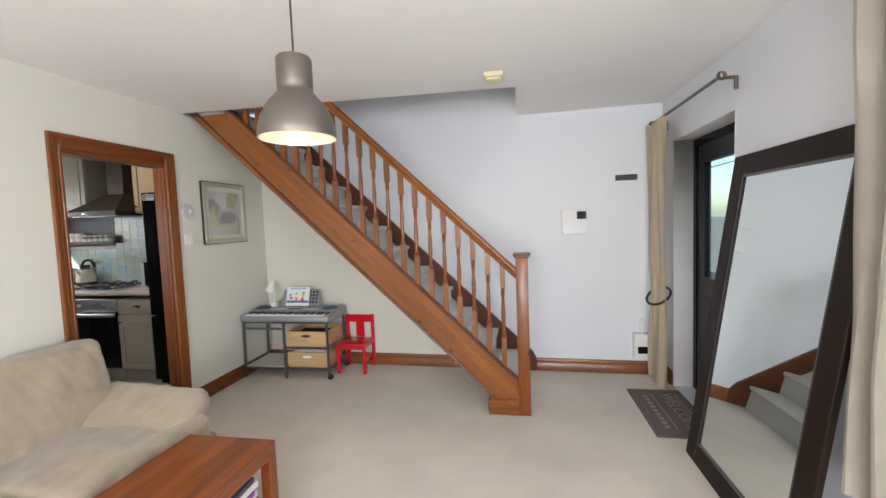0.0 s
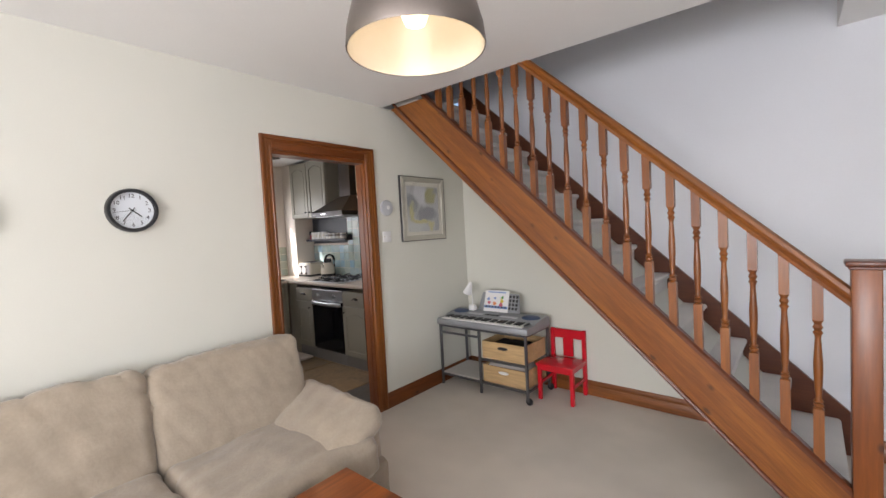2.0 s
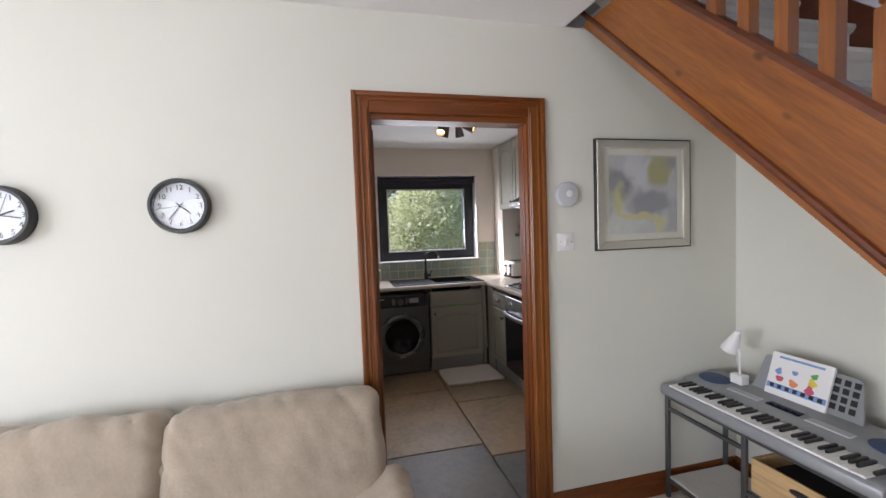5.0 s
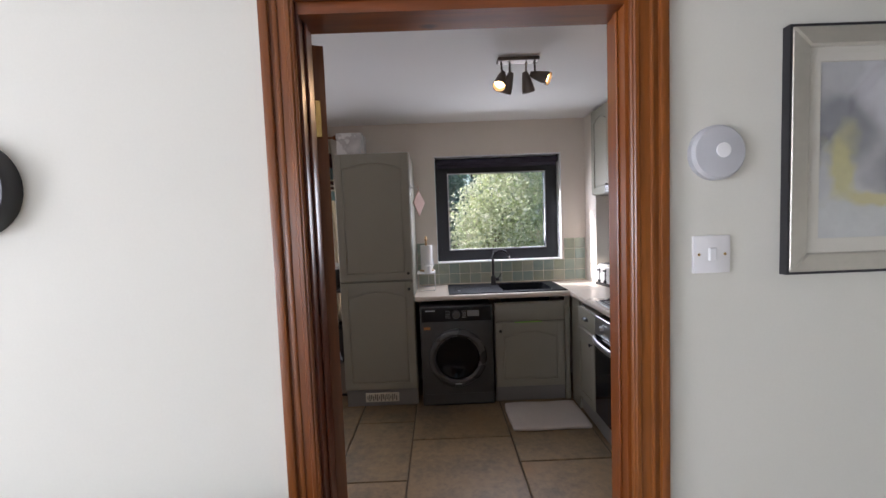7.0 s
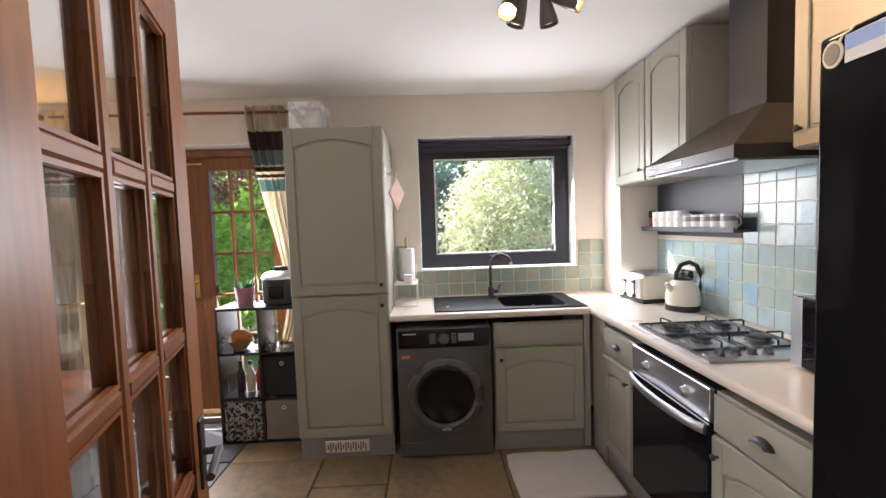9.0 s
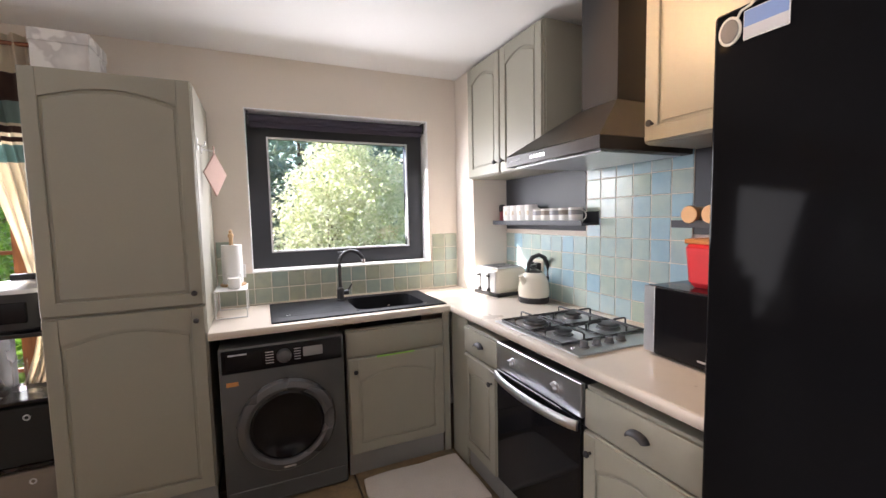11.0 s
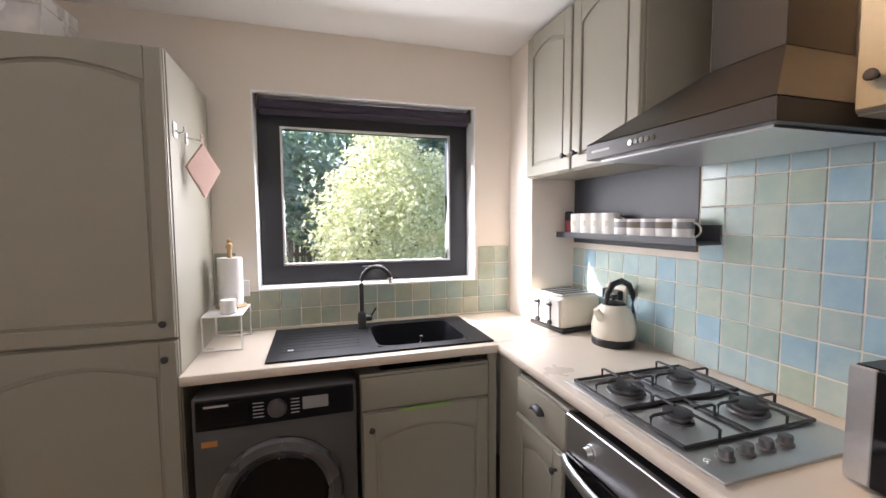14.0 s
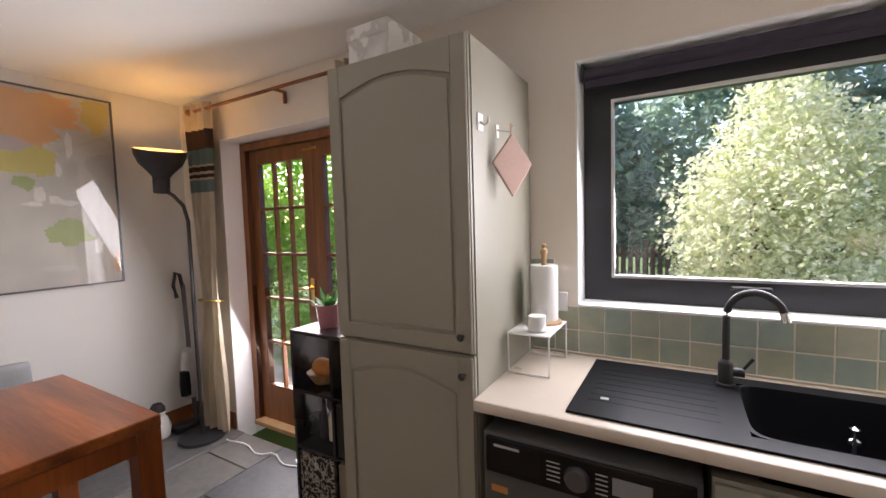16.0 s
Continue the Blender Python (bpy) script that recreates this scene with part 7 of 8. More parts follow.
def world_map():
    m = Matrix.Translation((-5.115, -0.85, 1.785)) @ Matrix.Rotation(radians(180), 4, "Z")
    t = thing("wall_map", "large framed world map with coloured lands", "map", m)
    # local x runs to the picture's left from the map's right edge mirrored by the turn
    W, Hh = 2.0, 0.62
    part("sheet", box(-W, 0, -0.012, -0.006, -Hh, Hh), "mapsea", t, "pale printed sea")
    part("frame", walled(bmesh.new(), "y", -0.020, 0.0, -W - 0.012, 0.012, -Hh - 0.012, Hh + 0.012, [(-W, 0, -Hh, Hh)]), "greymetal", t, "thin dark frame")

    def land(cx, cz, rx, rz, mt, seed, k=0):
        n = 72
        pts = []
        for i in range(n):
            a = 2 * math.pi * i / n
            r = 1 + 0.45 * noise.noise(Vector((math.cos(a) * 1.6 + seed, math.sin(a) * 1.6, seed * 2.3))) + 0.26 * noise.noise(Vector((math.cos(a) * 5 + seed, math.sin(a) * 5, 9))) + 0.14 * noise.noise(Vector((math.cos(a) * 14 + seed, math.sin(a) * 14, 4)))
            pts.append((min(-0.01, max(-W + 0.01, cx + rx * r * math.cos(a))), max(-Hh + 0.01, min(Hh - 0.01, cz + rz * r * math.sin(a)))))
        b = bmesh.new()
        slab(b, pts, 0.0008, Matrix.Translation((0, -0.0130 - 0.0008 * k, 0)))
        part("printed_land", b, mt, t)
    land(-0.52, 0.49, 0.36, 0.13, "map_orange", 1.3)
    land(-0.42, 0.35, 0.14, 0.08, "map_orange", 2.2, 1)
    land(-0.085, 0.52, 0.085, 0.12, "map_yellow", 2.7, 1)
    land(-0.52, 0.19, 0.19, 0.09, "map_yellow", 4.1, 2)
    land(-0.37, 0.17, 0.06, 0.08, "map_yellow", 4.6, 1)
    land(-0.55, 0.27, 0.13, 0.04, "map_mauve", 5.2, 3)
    land(-0.47, 0.04, 0.05, 0.045, "map_green", 6.4, 3)
    for x, z, w, h, sd in ((-0.40, -0.03, 0.025, 0.05, 11.1), (-0.33, -0.06, 0.035, 0.025, 12.2), (-0.43, -0.09, 0.05, 0.012, 13.3), (-0.26, -0.08, 0.045, 0.02, 14.4), (-0.30, 0.13, 0.014, 0.05, 15.5), (-0.24, 0.30, 0.018, 0.09, 16.6), (-0.12, -0.37, 0.02, 0.05, 17.7)):
        land(x, z, w, h, "map_white", sd)
    land(-0.27, -0.27, 0.115, 0.085, "map_green", 7.7)
    land(-0.018, -0.47, 0.02, 0.07, "map_orange", 8.8)
    land(-1.4, 0.1, 0.25, 0.28, "map_green", 3.3)
    land(-0.95, 0.05, 0.16, 0.24, "map_yellow", 9.3)
    p = part("glazing", box(-W, 0, -0.0185, -0.0178, -Hh, Hh), "glass", t)
    p.visible_shadow = False


world_map()


def dining_table():
    t = thing("dining_table", "red-brown sheesham dining table with thick square legs", "dining table", Matrix.Translation((-3.96, 0.32, KF)))
    w, l = 0.60, 0.50
    part("tabletop", box(-w, w, -l, l, 0.76, 0.81, bevel=0.004), "sheesham", t)
    part("apron", box(-w + 0.03, w - 0.03, -l + 0.10, -l + 0.125, 0.68, 0.76), "sheesham_z", t)
    part("apron", box(-w + 0.03, w - 0.03, l - 0.032, l - 0.008, 0.68, 0.76), "sheesham_z", t)
    for sx in (-1, 1):
        for sy in (-1, 1):
            a, b = sorted((sx * w, sx * (w - 0.09)))
            c, d = sorted((sy * l, sy * (l - 0.09)))
            part("leg", box(a + 0.002, b - 0.002, c + 0.002, d - 0.002, 0, 0.76, bevel=0.003), "sheesham_z", t)
    t = thing("dining_chair", "dark chair with a grey padded back, pushed under the table", "chair", Matrix.Translation((-4.32, -0.32, KF)))
    part("seat", cushion(bmesh.new(), -0.21, 0.21, -0.2, 0.2, 0.42, 0.49, 0.03, 8, 0.1, 0.003, 3), "blackfabric", t)
    part("backrest", cushion(bmesh.new(), -0.21, 0.21, -0.25, -0.2, 0.52, 0.84, 0.024, 8, 0.1, 0.003, 4), "greyplastic", t)
    for sx in (-0.18, 0.18):
        part("front_leg", box(sx - 0.018, sx + 0.018, 0.16, 0.196, 0, 0.43), "blackwood", t)
        part("back_leg", box(sx - 0.018, sx + 0.018, -0.243, -0.205, 0, 0.56), "blackwood", t)


dining_table()


def stick_vacuum():
    t = thing("stick_vacuum", "grey cordless stick vacuum leaning in the corner", "vacuum cleaner", Matrix.Translation((-5.47, -0.72, KF)))
    part("floor_head", box(-0.06, 0.16, -0.06, 0.06, 0.0, 0.05, bevel=0.015, seg=2), "blackplastic", t)
    part("tube", sweep(bmesh.new(), [(-0.02, 0, 0.04), (-0.02, -0.02, 0.28), (-0.02, -0.05, 0.95), (-0.02, -0.06, 1.12)], 0.016, 10), "greymetal", t)
    part("motor_body", lathe(bmesh.new(), [(0.0001, 0.22), (0.04, 0.23), (0.058, 0.32), (0.058, 0.5), (0.045, 0.6), (0.0001, 0.63)], 20, Matrix.Translation((0.0, -0.01, 0))), "steel", t, "silver motor body")
    part("dust_cup", lathe(bmesh.new(), [(0.0001, 0.25), (0.036, 0.26), (0.042, 0.34), (0.036, 0.45), (0.0001, 0.46)], 18, Matrix.Translation((0.045, 0.01, 0))), "blackglass", t)
    part("grip", sweep(bmesh.new(), [(-0.02, -0.06, 1.08), (0.0, -0.06, 1.2), (0.03, -0.06, 1.22), (0.05, -0.06, 1.12), (0.03, -0.06, 1.02)], 0.014, 10), "blackplastic", t)
    t = thing("toy_figure", "small black and white toy on the floor", "toy", Matrix.Translation((-5.23, -0.74, KF)))
    b = lathe(bmesh.new(), [(0.0001, 0), (0.07, 0.01), (0.085, 0.08), (0.06, 0.15), (0.045, 0.17), (0.05, 0.2), (0.03, 0.24), (0.0001, 0.25)], 20)
    part("body", b, "white", t)
    part("cap", lathe(bmesh.new(), [(0.052, 0.205), (0.048, 0.235), (0.03, 0.262), (0.0001, 0.268)], 18), "blackplastic", t)
    solo("cable", sweep(bmesh.new(), [(-5.45 + 0.02 * math.sin(k * 1.3), -0.25 + k * 0.06, KF + 0.006 + 0.018 * max(0, math.sin(k * 0.9))) for k in range(18)], 0.005, 8), "white", "white cable lying along the garden doors", "cable")


stick_vacuum()


def cube_shelf():
    m = Matrix.Translation((-5.235, 0.775, KF)) @ EAST
    t = thing("cube_shelf", "black cube shelf with six compartments and fabric boxes", "shelf", m)
    w, h, d = 0.60, 0.985, 0.30
    for x in (0, w / 2 - 0.009, w - 0.018):
        part("upright", box(x, x + 0.018, 0.0, d, 0.0, h - 0.02, bevel=0.001), "blackwood", t)
    for k in range(4):
        z = k * (h - 0.02) / 3
        for a, b in ((0.018, w / 2 - 0.009), (w / 2 + 0.009, w - 0.018)):
            if k < 3:
                part("shelf_board", box(a, b, 0.002, d - 0.004, z + 0.001, z + 0.017), "blackwood", t)
    part("top_board", box(0, w, 0, d, h - 0.02, h, bevel=0.002), "blackwood", t)
    bw = w / 2 - 0.035
    for x, z, mt, lb in ((0.022, 0.018, "damask", "black and white patterned fabric box"), (w / 2 + 0.013, 0.018, "taupe", "taupe fabric box with eyelet"), (w / 2 + 0.013, 0.34, "blackfabric", "black fabric box with eyelet")):
        f = thing("fabric_box", lb, "storage box", m @ Matrix.Translation((x, 0.006, z + 0.0005)))
        part("box_body", box(0, bw, 0, 0.27, 0, 0.285, bevel=0.006), mt, f)
        part("eyelet", lathe(bmesh.new(), [(0.008, 0), (0.012, 0.003), (0.016, 0)], 16, Matrix.Translation((bw / 2, -0.001, 0.235)) @ Matrix.Rotation(radians(90), 4, "X")), "steel", f)
    # glassware and bottles
    for i, (x, z, r, hh) in enumerate(((0.12, 0.665, 0.03, 0.14), (0.19, 0.665, 0.03, 0.15), (0.24, 0.665, 0.026, 0.12), (0.37, 0.665, 0.03, 0.16), (0.44, 0.665, 0.03, 0.15), (0.52, 0.665, 0.03, 0.14))):
        g = thing("drinking_glass", "clear drinking glass on the cube shelf", "glass", m @ Matrix.Translation((x, 0.12 + 0.05 * (i % 2), z)), group="glasses on the cube shelf")
        q = part("glass", lathe(bmesh.new(), [(0.0001, 0.0), (r, 0.0), (r * 0.9, 0.01), (r * 1.05, hh), (r * 1.0, hh), (r * 0.84, 0.012), (0.0001, 0.012)], 18), "glass", g)
        q.visible_shadow = False
    b = thing("snack_bowl", "small bowl of pastries on the cube shelf", "bowl", m @ Matrix.Translation((0.115, 0.12, 0.666)) @ Matrix.Scale(1.5, 4))
    part("bowl", lathe(bmesh.new(), [(0.0001, 0), (0.03, 0.0), (0.06, 0.045), (0.057, 0.045), (0.028, 0.008), (0.0001, 0.008)], 22), "lightwood", b)
    part("pastry", cushion(bmesh.new(), -0.04, 0.05, -0.03, 0.03, 0.03, 0.085, 0.025, 8, 0.2, 0.01, 5), "orangewood", b)
    for x, mt in ((0.17, "cream"), (0.24, "book_red"), (0.10, "book_dark")):
        b = thing("bottle", "small bottle on the dark cube shelf", "bottle", m @ Matrix.Translation((x, 0.13, 0.3455)), group="bottles on the cube shelf")
        part("flask", lathe(bmesh.new(), [(0.0001, 0), (0.03, 0), (0.03, 0.13), (0.012, 0.17), (0.012, 0.21), (0.0001, 0.212)], 18), mt, b)
        part("stopper", lathe(bmesh.new(), [(0.014, 0.195), (0.014, 0.222), (0.0001, 0.224)], 12), "blackplastic", b)
    p = thing("pot_plant", "small green plant in a mauve pink pot", "plant", m @ Matrix.Translation((0.16, 0.14, h)))
    part("pot", lathe(bmesh.new(), [(0.0001, 0), (0.052, 0), (0.07, 0.125), (0.072, 0.13), (0.066, 0.13), (0.05, 0.02), (0.0001, 0.02)], 26), "pinkpot", p)
    part("soil", lathe(bmesh.new(), [(0.0001, 0.115), (0.063, 0.11)], 20), "soil", p)
    lf = bmesh.new()
    rnd = random.Random(4)
    for k in range(26):
        a, tl, ln = rnd.uniform(0, 6.28), rnd.uniform(0.2, 1.1), rnd.uniform(0.06, 0.13)
        mm = Matrix.Translation((0.03 * math.cos(a), 0.03 * math.sin(a), 0.11)) @ Matrix.Rotation(a, 4, "Z") @ Matrix.Rotation(tl, 4, "Y")
        vs = [lf.verts.new(mm @ Vector(v)) for v in ((0, 0, 0), (0.004, 0.013, ln * 0.5), (0.012, 0.0, ln), (0.004, -0.013, ln * 0.5))]
        lf.faces.new(vs)
    part("leaves", lf, "plantleaf", p)
    c = thing("multi_cooker", "round dark and steel multi-cooker on the cube shelf", "cooker", m @ Matrix.Translation((0.43, 0.15, h)))
    part("pot_body", lathe(bmesh.new(), [(0.0001, 0), (0.12, 0), (0.135, 0.02), (0.138, 0.19), (0.0001, 0.19)], 36), "blackplastic", c)
    part("lid", lathe(bmesh.new(), [(0.14, 0.19), (0.138, 0.21), (0.11, 0.235), (0.05, 0.245), (0.0001, 0.247)], 36), "steel", c, "steel lid")
    part("lid_handle", box(-0.05, 0.05, -0.02, 0.02, 0.24, 0.275, bevel=0.01, seg=2), "blackplastic", c)
    part("panel", box(-0.05, 0.05, -0.142, -0.12, 0.05, 0.15, bevel=0.004), "blackglass", c)


cube_shelf()


# ---- glazed inner door, standing open into the kitchen ----
def glazed_door():
    hinge, free = Vector((-2.630, 1.956, KF + 0.045)), Vector((-3.32, 1.728, 0))
    ang = math.atan2(free.y - hinge.y, free.x - hinge.x)
    m = Matrix.Translation(hinge) @ Matrix.Rotation(ang, 4, "Z")
    t = thing("door_4", "open hardwood inner door with fifteen glazed panes", "door", m, kind="structure")
    W, Hd, th = 0.70, 2.0, 0.019
    g0, g1, z0, z1 = 0.105, W - 0.105, 0.33, 1.885
    stiles = walled(bmesh.new(), "y", -th, th, 0, W, 0, Hd, [(g0, g1, z0, z1)])
    lf = part("leaf", stiles, "doorwood", t)
    cw, ch = (g1 - g0) / 3, (z1 - z0) / 5
    b = bmesh.new()
    for k in (1, 2):
        bx(b, g0 + k * cw - 0.013, g0 + k * cw + 0.013, -0.017, 0.017, z0, z1, bevel=0.005)
    part("upright_bar", b, "doorwood", t)
    b = bmesh.new()
    for k in range(1, 5):
        for c in range(3):
            bx(b, g0 + c * cw + (0.013 if c else 0), g0 + (c + 1) * cw - (0.013 if c < 2 else 0), -0.0165, 0.0165, z0 + k * ch - 0.013, z0 + k * ch + 0.013, bevel=0.005)
    part("cross_bar", b, "doorwood_x", t)
    for c in range(3):
        for r in range(5):
            a, bb, d, e = g0 + c * cw + (0.013 if c else 0), g0 + (c + 1) * cw - (0.013 if c < 2 else 0), z0 + r * ch + (0.013 if r else 0), z0 + (r + 1) * ch - (0.013 if r < 4 else 0)
            bd = bmesh.new()
            for s in (-1, 1):
                y0, y1 = sorted((s * 0.004, s * 0.014))
                walled(bd, "y", y0, y1, a, bb, d, e, [(a + 0.007, bb - 0.007, d + 0.007, e - 0.007)])
            p = part("pane", box(a + 0.004, bb - 0.004, -0.0015, 0.0015, d + 0.004, e - 0.004), "glass", t)
            p.visible_shadow = False
            part("bead", bd, "doorwood", p)
    for s in (-1, 1):
        h = part("handle", rods([((W - 0.05, s * th, 0.98), (W - 0.05, s * 0.06, 0.98)), ((W - 0.05, s * 0.056, 0.98), (W - 0.16, s * 0.056, 0.975))], 0.009), "blackmetal", t, "black lever handle")
        y0, y1 = sorted((s * th, s * (th + 0.006)))
        part("backplate", box(W - 0.072, W - 0.028, y0, y1, 0.90, 1.06, bevel=0.003), "blackmetal", h)
    for z in (0.22, 1.76):
        hg = part("hinge", box(-0.016, 0.0, -0.004, th - 0.001, z, z + 0.095, bevel=0.001), "brass", t, "brass butt hinge")
        part("knuckle", rods([((-0.016, th + 0.003, z), (-0.016, th + 0.003, z + 0.095))], 0.006, 10), "brass", hg)
    return t


glazed_door()


def spotlights():
    t = thing("ceiling_spotlight", "bronze ceiling bar with four swivel spotlights, partly lit", "spotlight", Matrix.Translation((-4.06, 2.775, H)))
    part("bar", box(-0.035, 0.035, -0.125, 0.125, -0.022, 0.0, bevel=0.004), "lampmetal", t)
    for i, (y, dx, dy, lit) in enumerate(((-0.10, 0.50, -0.30, True), (-0.05, -0.15, -0.25, False), (0.05, -0.10, 0.15, False), (0.10, 0.45, 0.80, True))):
        s = Vector((0.0, y, -0.022))
        j = s + Vector((0.015 * (1 if dx > 0 else -1), 0, -0.085))
        d = Vector((dx, dy, -0.75 if not lit else (-0.42 if dy > 0 else -0.8))).normalized()
        arm = part("arm", rods([(s, j)], 0.006, 10), "lampmetal", t)
        m = Matrix.Translation(j) @ d.to_track_quat("Z", "Y").to_matrix().to_4x4()
        head = part("spot_head", lathe(bmesh.new(), [(0.0001, -0.035), (0.016, -0.03), (0.024, 0.0), (0.036, 0.06), (0.039, 0.09), (0.036, 0.09), (0.033, 0.06), (0.0001, 0.05)], 22, m), "lampmetal", t, "bronze conical spot head")
        part("bulb", lathe(bmesh.new(), [(0.032, 0.066), (0.024, 0.078), (0.0001, 0.083)], 18, m), "bulb" if lit else "lampwhite", head, "glowing bulb" if lit else "unlit bulb")
        if lit:
            lamp = new("spot_light", bpy.data.lights.new("spot_light", "SPOT"))
            lamp.data.energy, lamp.data.color, lamp.data.spot_size, lamp.data.spot_blend, lamp.data.shadow_soft_size = 12, (1.0, 0.62, 0.30), radians(100), 0.6, 0.02
            p = Vector((-4.06, 2.775, H)) + j + d * 0.105
            lamp.matrix_world = look(p, p + d)


spotlights()


def bath_mat():
    bm = bmesh.new()
    cushion(bm, -4.90, -4.46, 2.755, 3.345, KF + 0.001, KF + 0.03, 0.014, 26, 0.1, 0.006, 12)
    return solo("floor_mat", bm, "fluffy", "white fluffy mat on the slate floor before the sink", "mat")


bath_mat()

# ---- garden ----
setting("ground", box(-160, -5.9, -150, 150, -0.32, -0.18), "lawn", "sunlit lawn reaching the far distance", "ground")
setting("ground_front", box(1.9, 160, -150, 150, -0.32, -0.12), "paving", "pale front paving", "ground")
setting("ground_side", box(-5.9, 1.9, -150, -3.3, -0.32, -0.13), "paving", "pale paving behind the house", "ground")
setting("patio", box(-6.9, -5.9, -3.0, 5.5, -0.19, -0.14), "paving", "pale paved strip outside the doors", "paving")
# added slab above the ceilings, never in view, closes the rooms from the sky
setting("unseen_cover_slab", box(-5.9, 1.9, -3.3, 2.94, 2.76, 2.86), "brickwall", "unseen plain slab closing the rooms from above", "roof")


def leafy(bm, blobs, count, size, rnd, flat=0.35):
    """Scatters small folded leaves over the skins of overlapping lumps."""
    vol = [b[3] * b[4] * b[5] for b in blobs]
    tot = sum(v ** 0.67 for v in vol)
    verts, faces = [], []
    for (cx, cy, cz, rx, ry, rz), v in zip(blobs, vol):
        for k in range(int(count * v ** 0.67 / tot)):
            d = Vector((rnd.gauss(0, 1), rnd.gauss(0, 1), rnd.gauss(0, 1))).normalized()
            r = 1 - abs(rnd.gauss(0, 0.2))
            lump = 1 + 0.36 * noise.noise(d * 2.3 + Vector((cx, cy, cz))) + 0.34 * noise.noise(d * 6.5 + Vector((cy, cz, cx)))
            p = Vector((cx + d.x * rx * r * lump, cy + d.y * ry * r * lump, cz + d.z * rz * r * lump))
            q = Euler((rnd.uniform(-1, 1), rnd.uniform(-1, 1), rnd.uniform(0, 6.28))).to_matrix()
            s = size * rnd.uniform(0.6, 1.4)
            i = len(verts)
            for u, w, h in ((-0.5, 0, 0), (0, 0.32, 0.1), (0.55, 0, 0), (0, -0.32, 0.1)):
                verts.append(p + q @ Vector((u * s, w * s, h * s)))
            faces.append((i, i + 1, i + 2))
            faces.append((i, i + 2, i + 3))
    return verts, faces


def plant(name, label, x, y, blobs, count, size, mat, trunk, seed, limbs=5):
    rnd = random.Random(seed)
    t = thing(name, label, "tree" if name == "tree" else "bush", Matrix.Translation((x, y, -0.18)))
    bm = bmesh.new()
    top = max(b[2] for b in blobs)
    sweep(bm, [(0, 0, 0), (0.03, 0.02, top * 0.35), (0.0, -0.03, top * 0.8)], [trunk, trunk * 0.75, trunk * 0.3], 10)
    for k in range(limbs):
        b = blobs[k % len(blobs)]
        sweep(bm, [(0.01, 0, top * 0.25 + 0.08 * k), ((b[0]) * 0.5, b[1] * 0.5, (b[2] + top * 0.4) * 0.5), (b[0], b[1], b[2])], [trunk * 0.5, trunk * 0.35, trunk * 0.12], 8)
    part("trunk", bm, "bark", t)
    v, f = leafy(None, blobs, count, size, rnd)
    me = bpy.data.meshes.new("crown")
    me.from_pydata(v, [], f)
    me.materials.append(M[mat])
    ob = piece("crown", me, t, Matrix())
    return tagged(ob, kind="stuff") and t


R = random.Random(11)
# the pale sunlit bush before the kitchen window
plant("bush", "large variegated bush, sunlit pale green and cream", -9.3, 3.3, [(0, 0.2, 1.45, 0.9, 1.0, 0.9), (0.1, -0.25, 1.3, 0.6, 0.5, 0.7), (-0.1, 0.8, 1.25, 0.75, 0.7, 0.85), (0, 0.3, 2.2, 0.7, 0.75, 0.6), (0.2, 0.4, 0.7, 0.9, 1.1, 0.5), (0, 0.2, 2.75, 0.4, 0.45, 0.4), (0, 0.9, 2.2, 0.5, 0.5, 0.5)], 34000, 0.060, "leaf_pale", 0.07, 1)
plant("bush", "low pale flowering bush on the lawn", -8.9, 4.7, [(0, 0, 0.55, 0.6, 0.8, 0.45), (0.1, 0.5, 0.5, 0.5, 0.5, 0.4)], 4500, 0.05, "leaf_pale", 0.04, 2)
for i, (x, y, h, w) in enumerate(((-15.5, -0.5, 5.5, 2.2), (-17.0, 3.6, 6.5, 2.6), (-16.0, 7.6, 6.0, 2.4), (-15.0, 11.5, 5.5, 2.4), (-18.0, -4.0, 6.0, 2.4), (-17.0, 15.5, 6.0, 2.6))):
    plant("tree", "dark green tree at the garden's end", x, y, [(0, 0, h * 0.55, w * 0.8, w, h * 0.42), (0.3, w * 0.6, h * 0.45, w * 0.6, w * 0.6, h * 0.35), (0.2, -w * 0.6, h * 0.4, w * 0.6, w * 0.6, h * 0.33), (0, 0.2, h * 0.85, w * 0.5, w * 0.6, h * 0.22), (0.4, 0, h * 0.22, w * 0.8, w * 0.9, h * 0.2)], 8500, 0.27, "leaf_dark", 0.16, 20 + i)
for i, (x, y, h) in enumerate(((-9.4, -1.6, 2.4), (-9.6, -0.4, 2.6), (-9.9, 0.6, 2.2), (-9.2, -2.9, 2.5), (-8.9, -4.3, 2.8), (-9.1, -5.6, 3.0), (-8.7, -6.9, 3.0), (-8.5, -8.3, 3.0), (-9.0, -9.8, 3.2))):
    plant("hedge_shrub", "bright green sunlit shrub outside the garden doors", x, y, [(0, 0, h * 0.5, 0.6, 0.75, h * 0.46), (0.1, 0.35, h * 0.35, 0.55, 0.5, h * 0.34), (0, -0.3, h * 0.7, 0.45, 0.5, h * 0.3)], 3600, 0.085, "leaf_bright", 0.05, 40 + i)
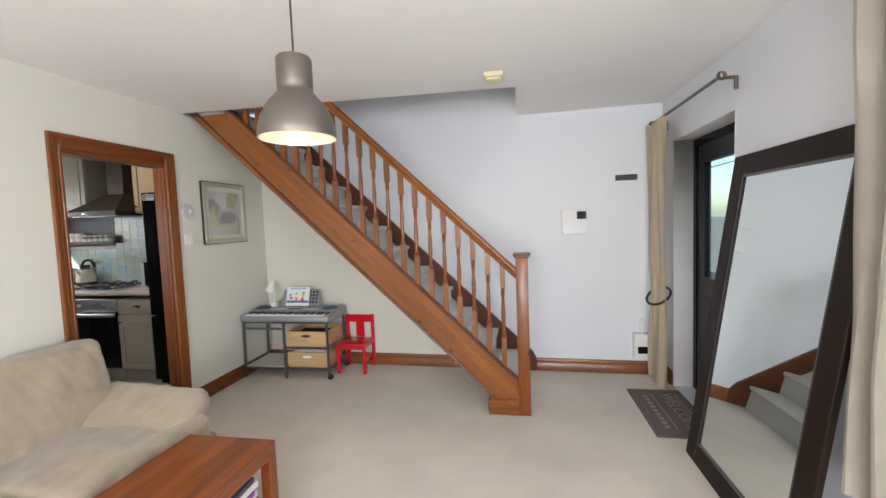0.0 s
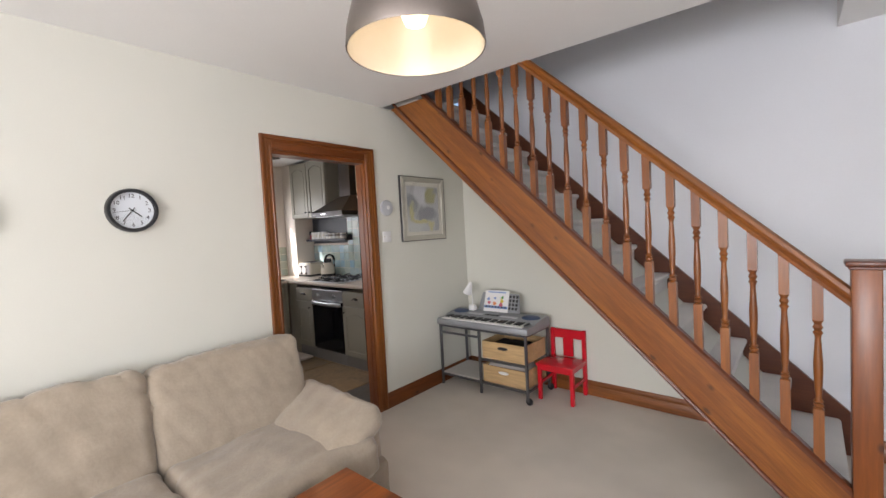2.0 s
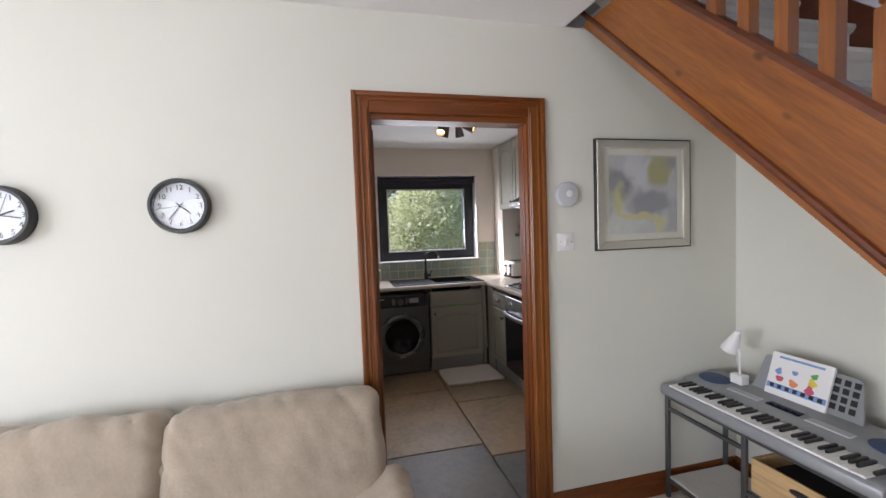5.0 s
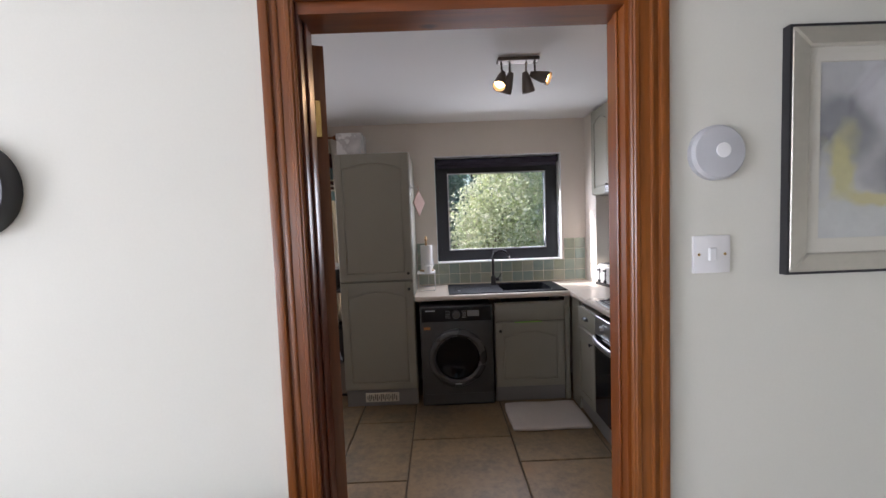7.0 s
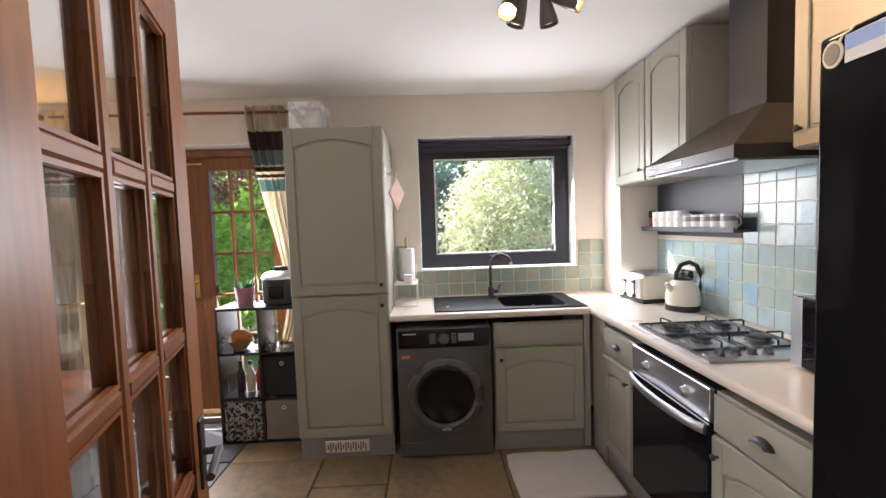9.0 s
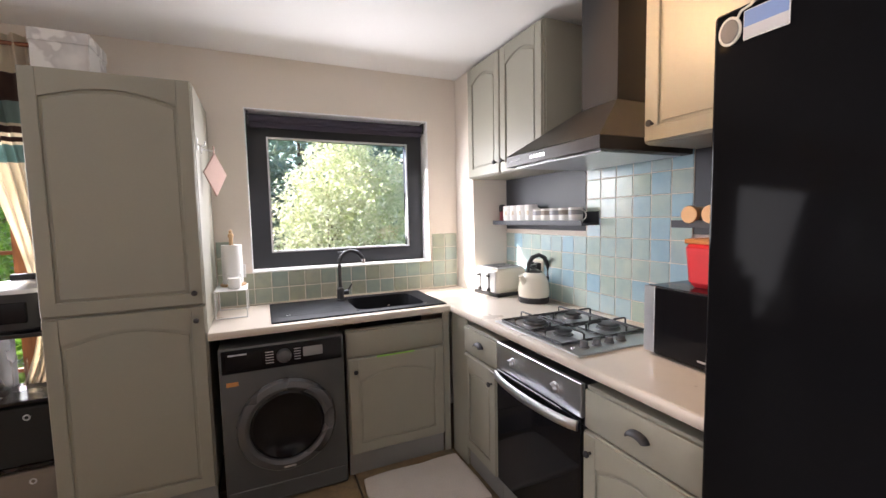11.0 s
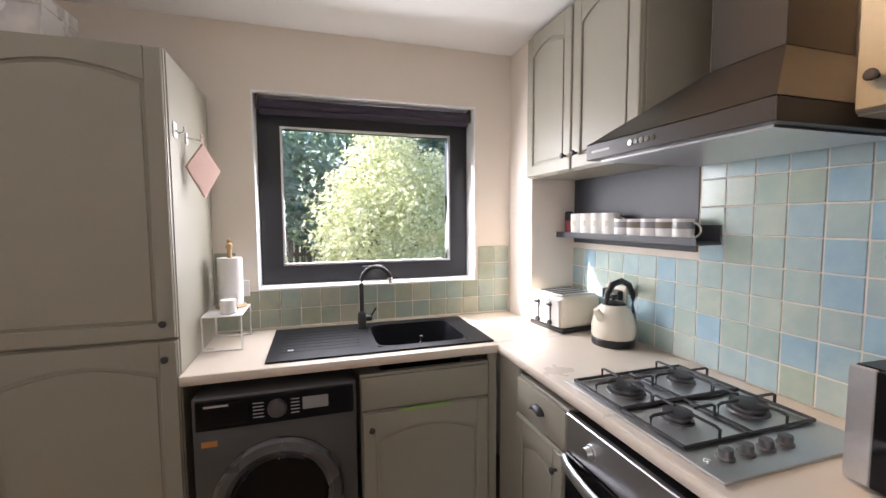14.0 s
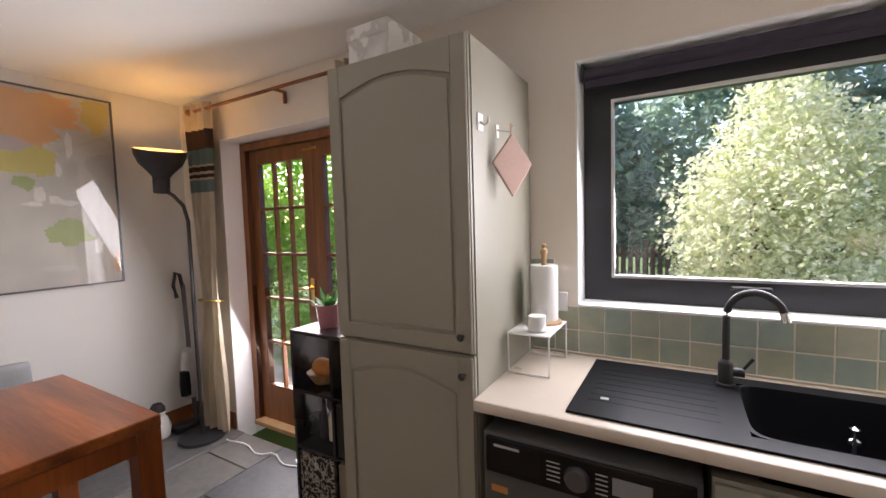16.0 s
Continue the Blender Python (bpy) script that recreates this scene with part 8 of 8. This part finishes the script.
for i, (x, y, h) in enumerate(((-11.6, -0.2, 4.0), (-11.4, -2.2, 4.3), (-11.0, -4.2, 4.4), (-10.8, -6.2, 4.4), (-10.6, -8.2, 4.5), (-10.6, -10.4, 4.6), (-10.2, -12.6, 4.6))):
    plant("tall_shrub", "tall bright green shrub at the garden's edge", x, y, [(0, 0, h * 0.5, 0.9, 1.15, h * 0.46), (0.2, 0.5, h * 0.3, 0.8, 0.8, h * 0.28), (0, -0.4, h * 0.75, 0.7, 0.8, h * 0.24)], 4200, 0.14, "leaf_bright", 0.07, 80 + i)
for i, (x, y) in enumerate(((-7.9, -1.0), (-7.7, -2.4), (-7.6, -3.9), (-7.5, -5.4), (-8.1, 0.3))):
    plant("low_shrub", "low leafy green plants beside the paving", x, y, [(0, 0, 0.35, 0.45, 0.8, 0.33), (0.1, 0.4, 0.28, 0.4, 0.4, 0.26)], 1600, 0.075, "leaf_bright", 0.02, 100 + i)
plant("shrub", "red-purple leaved shrub behind the hedge", -10.3, -1.4, [(0, 0, 2.7, 0.6, 0.7, 0.6), (0, 0.4, 2.3, 0.5, 0.5, 0.6)], 2200, 0.09, "leaf_red", 0.05, 60)


def picket_fence():
    t = thing("fence", "weathered brown slatted garden fence", "fence", Matrix.Translation((-12.6, 2.0, -0.18)))
    me = mesh_of("slat", box(-0.01, 0.01, -0.045, 0.045, 0.03, 1.15, bevel=0.006), M["fence"])
    for k in range(-45, 60):
        piece("slat", me, t, Matrix.Translation((0, k * 0.13, 0)))
    pm = mesh_of("post", box(-0.12, -0.03, -0.05, 0.05, 0.0, 1.25, bevel=0.008), M["fence"])
    for k in range(-3, 5):
        piece("post", pm, t, Matrix.Translation((0, k * 1.8, 0)))
    for z in (0.3, 0.9):
        part("rail", box(-0.045, -0.012, -5.9, 7.8, z, z + 0.08), "fence", t)


picket_fence()


# ---- pieces: glazed wall tiles and floor slabs ----
def tiled(name, label, mat, m, cells, p, depth=0.007):
    """Cells are (column, row) of pitch p in the local xz plane; tiles face -y over a grout bed."""
    t = thing(name, label, "tiles", m, kind="structure")
    xs, zs = [c for c, r in cells], [r for c, r in cells]
    bed = bmesh.new()
    for c in range(min(xs), max(xs) + 1):
        rs = sorted(r for cc, r in cells if cc == c)
        if rs:
            bx(bed, c * p, (c + 1) * p, -0.0068, -0.0005, rs[0] * p, (rs[-1] + 1) * p)
    part("grout", bed, "grout", t)
    me = mesh_of("tile", box(0.0022, p - 0.0022, -depth - 0.0022, -0.004, 0.0022, p - 0.0022, bevel=0.002), M[mat])
    rnd = random.Random(len(cells))
    for c, r in cells:
        piece("tile", me, t, Matrix.Translation((c * p, rnd.uniform(-0.0008, 0.0008), r * p)) @ Matrix.Rotation(rnd.uniform(-0.006, 0.006), 4, "Z") @ Matrix.Rotation(rnd.uniform(-0.006, 0.006), 4, "X"))
    return t


P = 0.1045
cells = [(c, r) for c in range(20) for r in range(4)] + [(c, r) for c in range(8, 14) for r in (4, 5, 6, 7)]
cells = [(c, r) for c, r in cells if -5.309 + (c + 1) * P < -3.2]
tiled("tiles_cooker_wall", "sea green and blue glazed wall tiles behind the cooker", "tile_sea", Matrix.Translation((-5.321 + 0.012, YB, 0.912)), cells, P)
n_win = int((3.712 - 2.032) / P)
cells = [(c, r) for c in range(n_win) for r in range(2)] + [(c, r) for c in (0,) for r in (2, 3)] + [(c, r) for c in (14, 15) for r in (2, 3)]
tiled("tiles_window_wall", "sage green glazed wall tiles around the sink", "tile_sage", Matrix.Translation((XW, 2.034, 0.912)) @ EAST, cells, P)


def slabs():
    t = thing("slate_floor", "grey and brown riven slate slabs, warm and cool light in their colours", "floor", Matrix.Translation((0, 0, KF)), kind="structure")
    rnd = random.Random(3)
    y = -0.85
    row = 0
    while y < YB - 0.05:
        d = (0.62, 0.45, 0.72)[row % 3]
        d = min(d, YB - y)
        x = XW - (0.0, 0.32, 0.17, 0.45)[row % 4]
        while x < XK:
            w = (0.90, 0.62, 1.05, 0.75)[rnd.randrange(4)]
            a, b = max(x, XW), min(x + w, XK)
            if b - a > 0.06:
                bm = box(-(b - a) / 2 + 0.005, (b - a) / 2 - 0.005, -d / 2 + 0.005, d / 2 - 0.005, -0.012, rnd.uniform(-0.002, 0.0015), bevel=0.004)
                # mid-kitchen slabs take the tone with the spots' warm light in it
                part("slab", bm, "slate_warm_lit" if (a + b) / 2 < -3.4 and y > 0.9 else "slate_cool_lit", t, m=Matrix.Translation(((a + b) / 2, y + d / 2, 0)))
            x += w
        y += d
        row += 1


slabs()
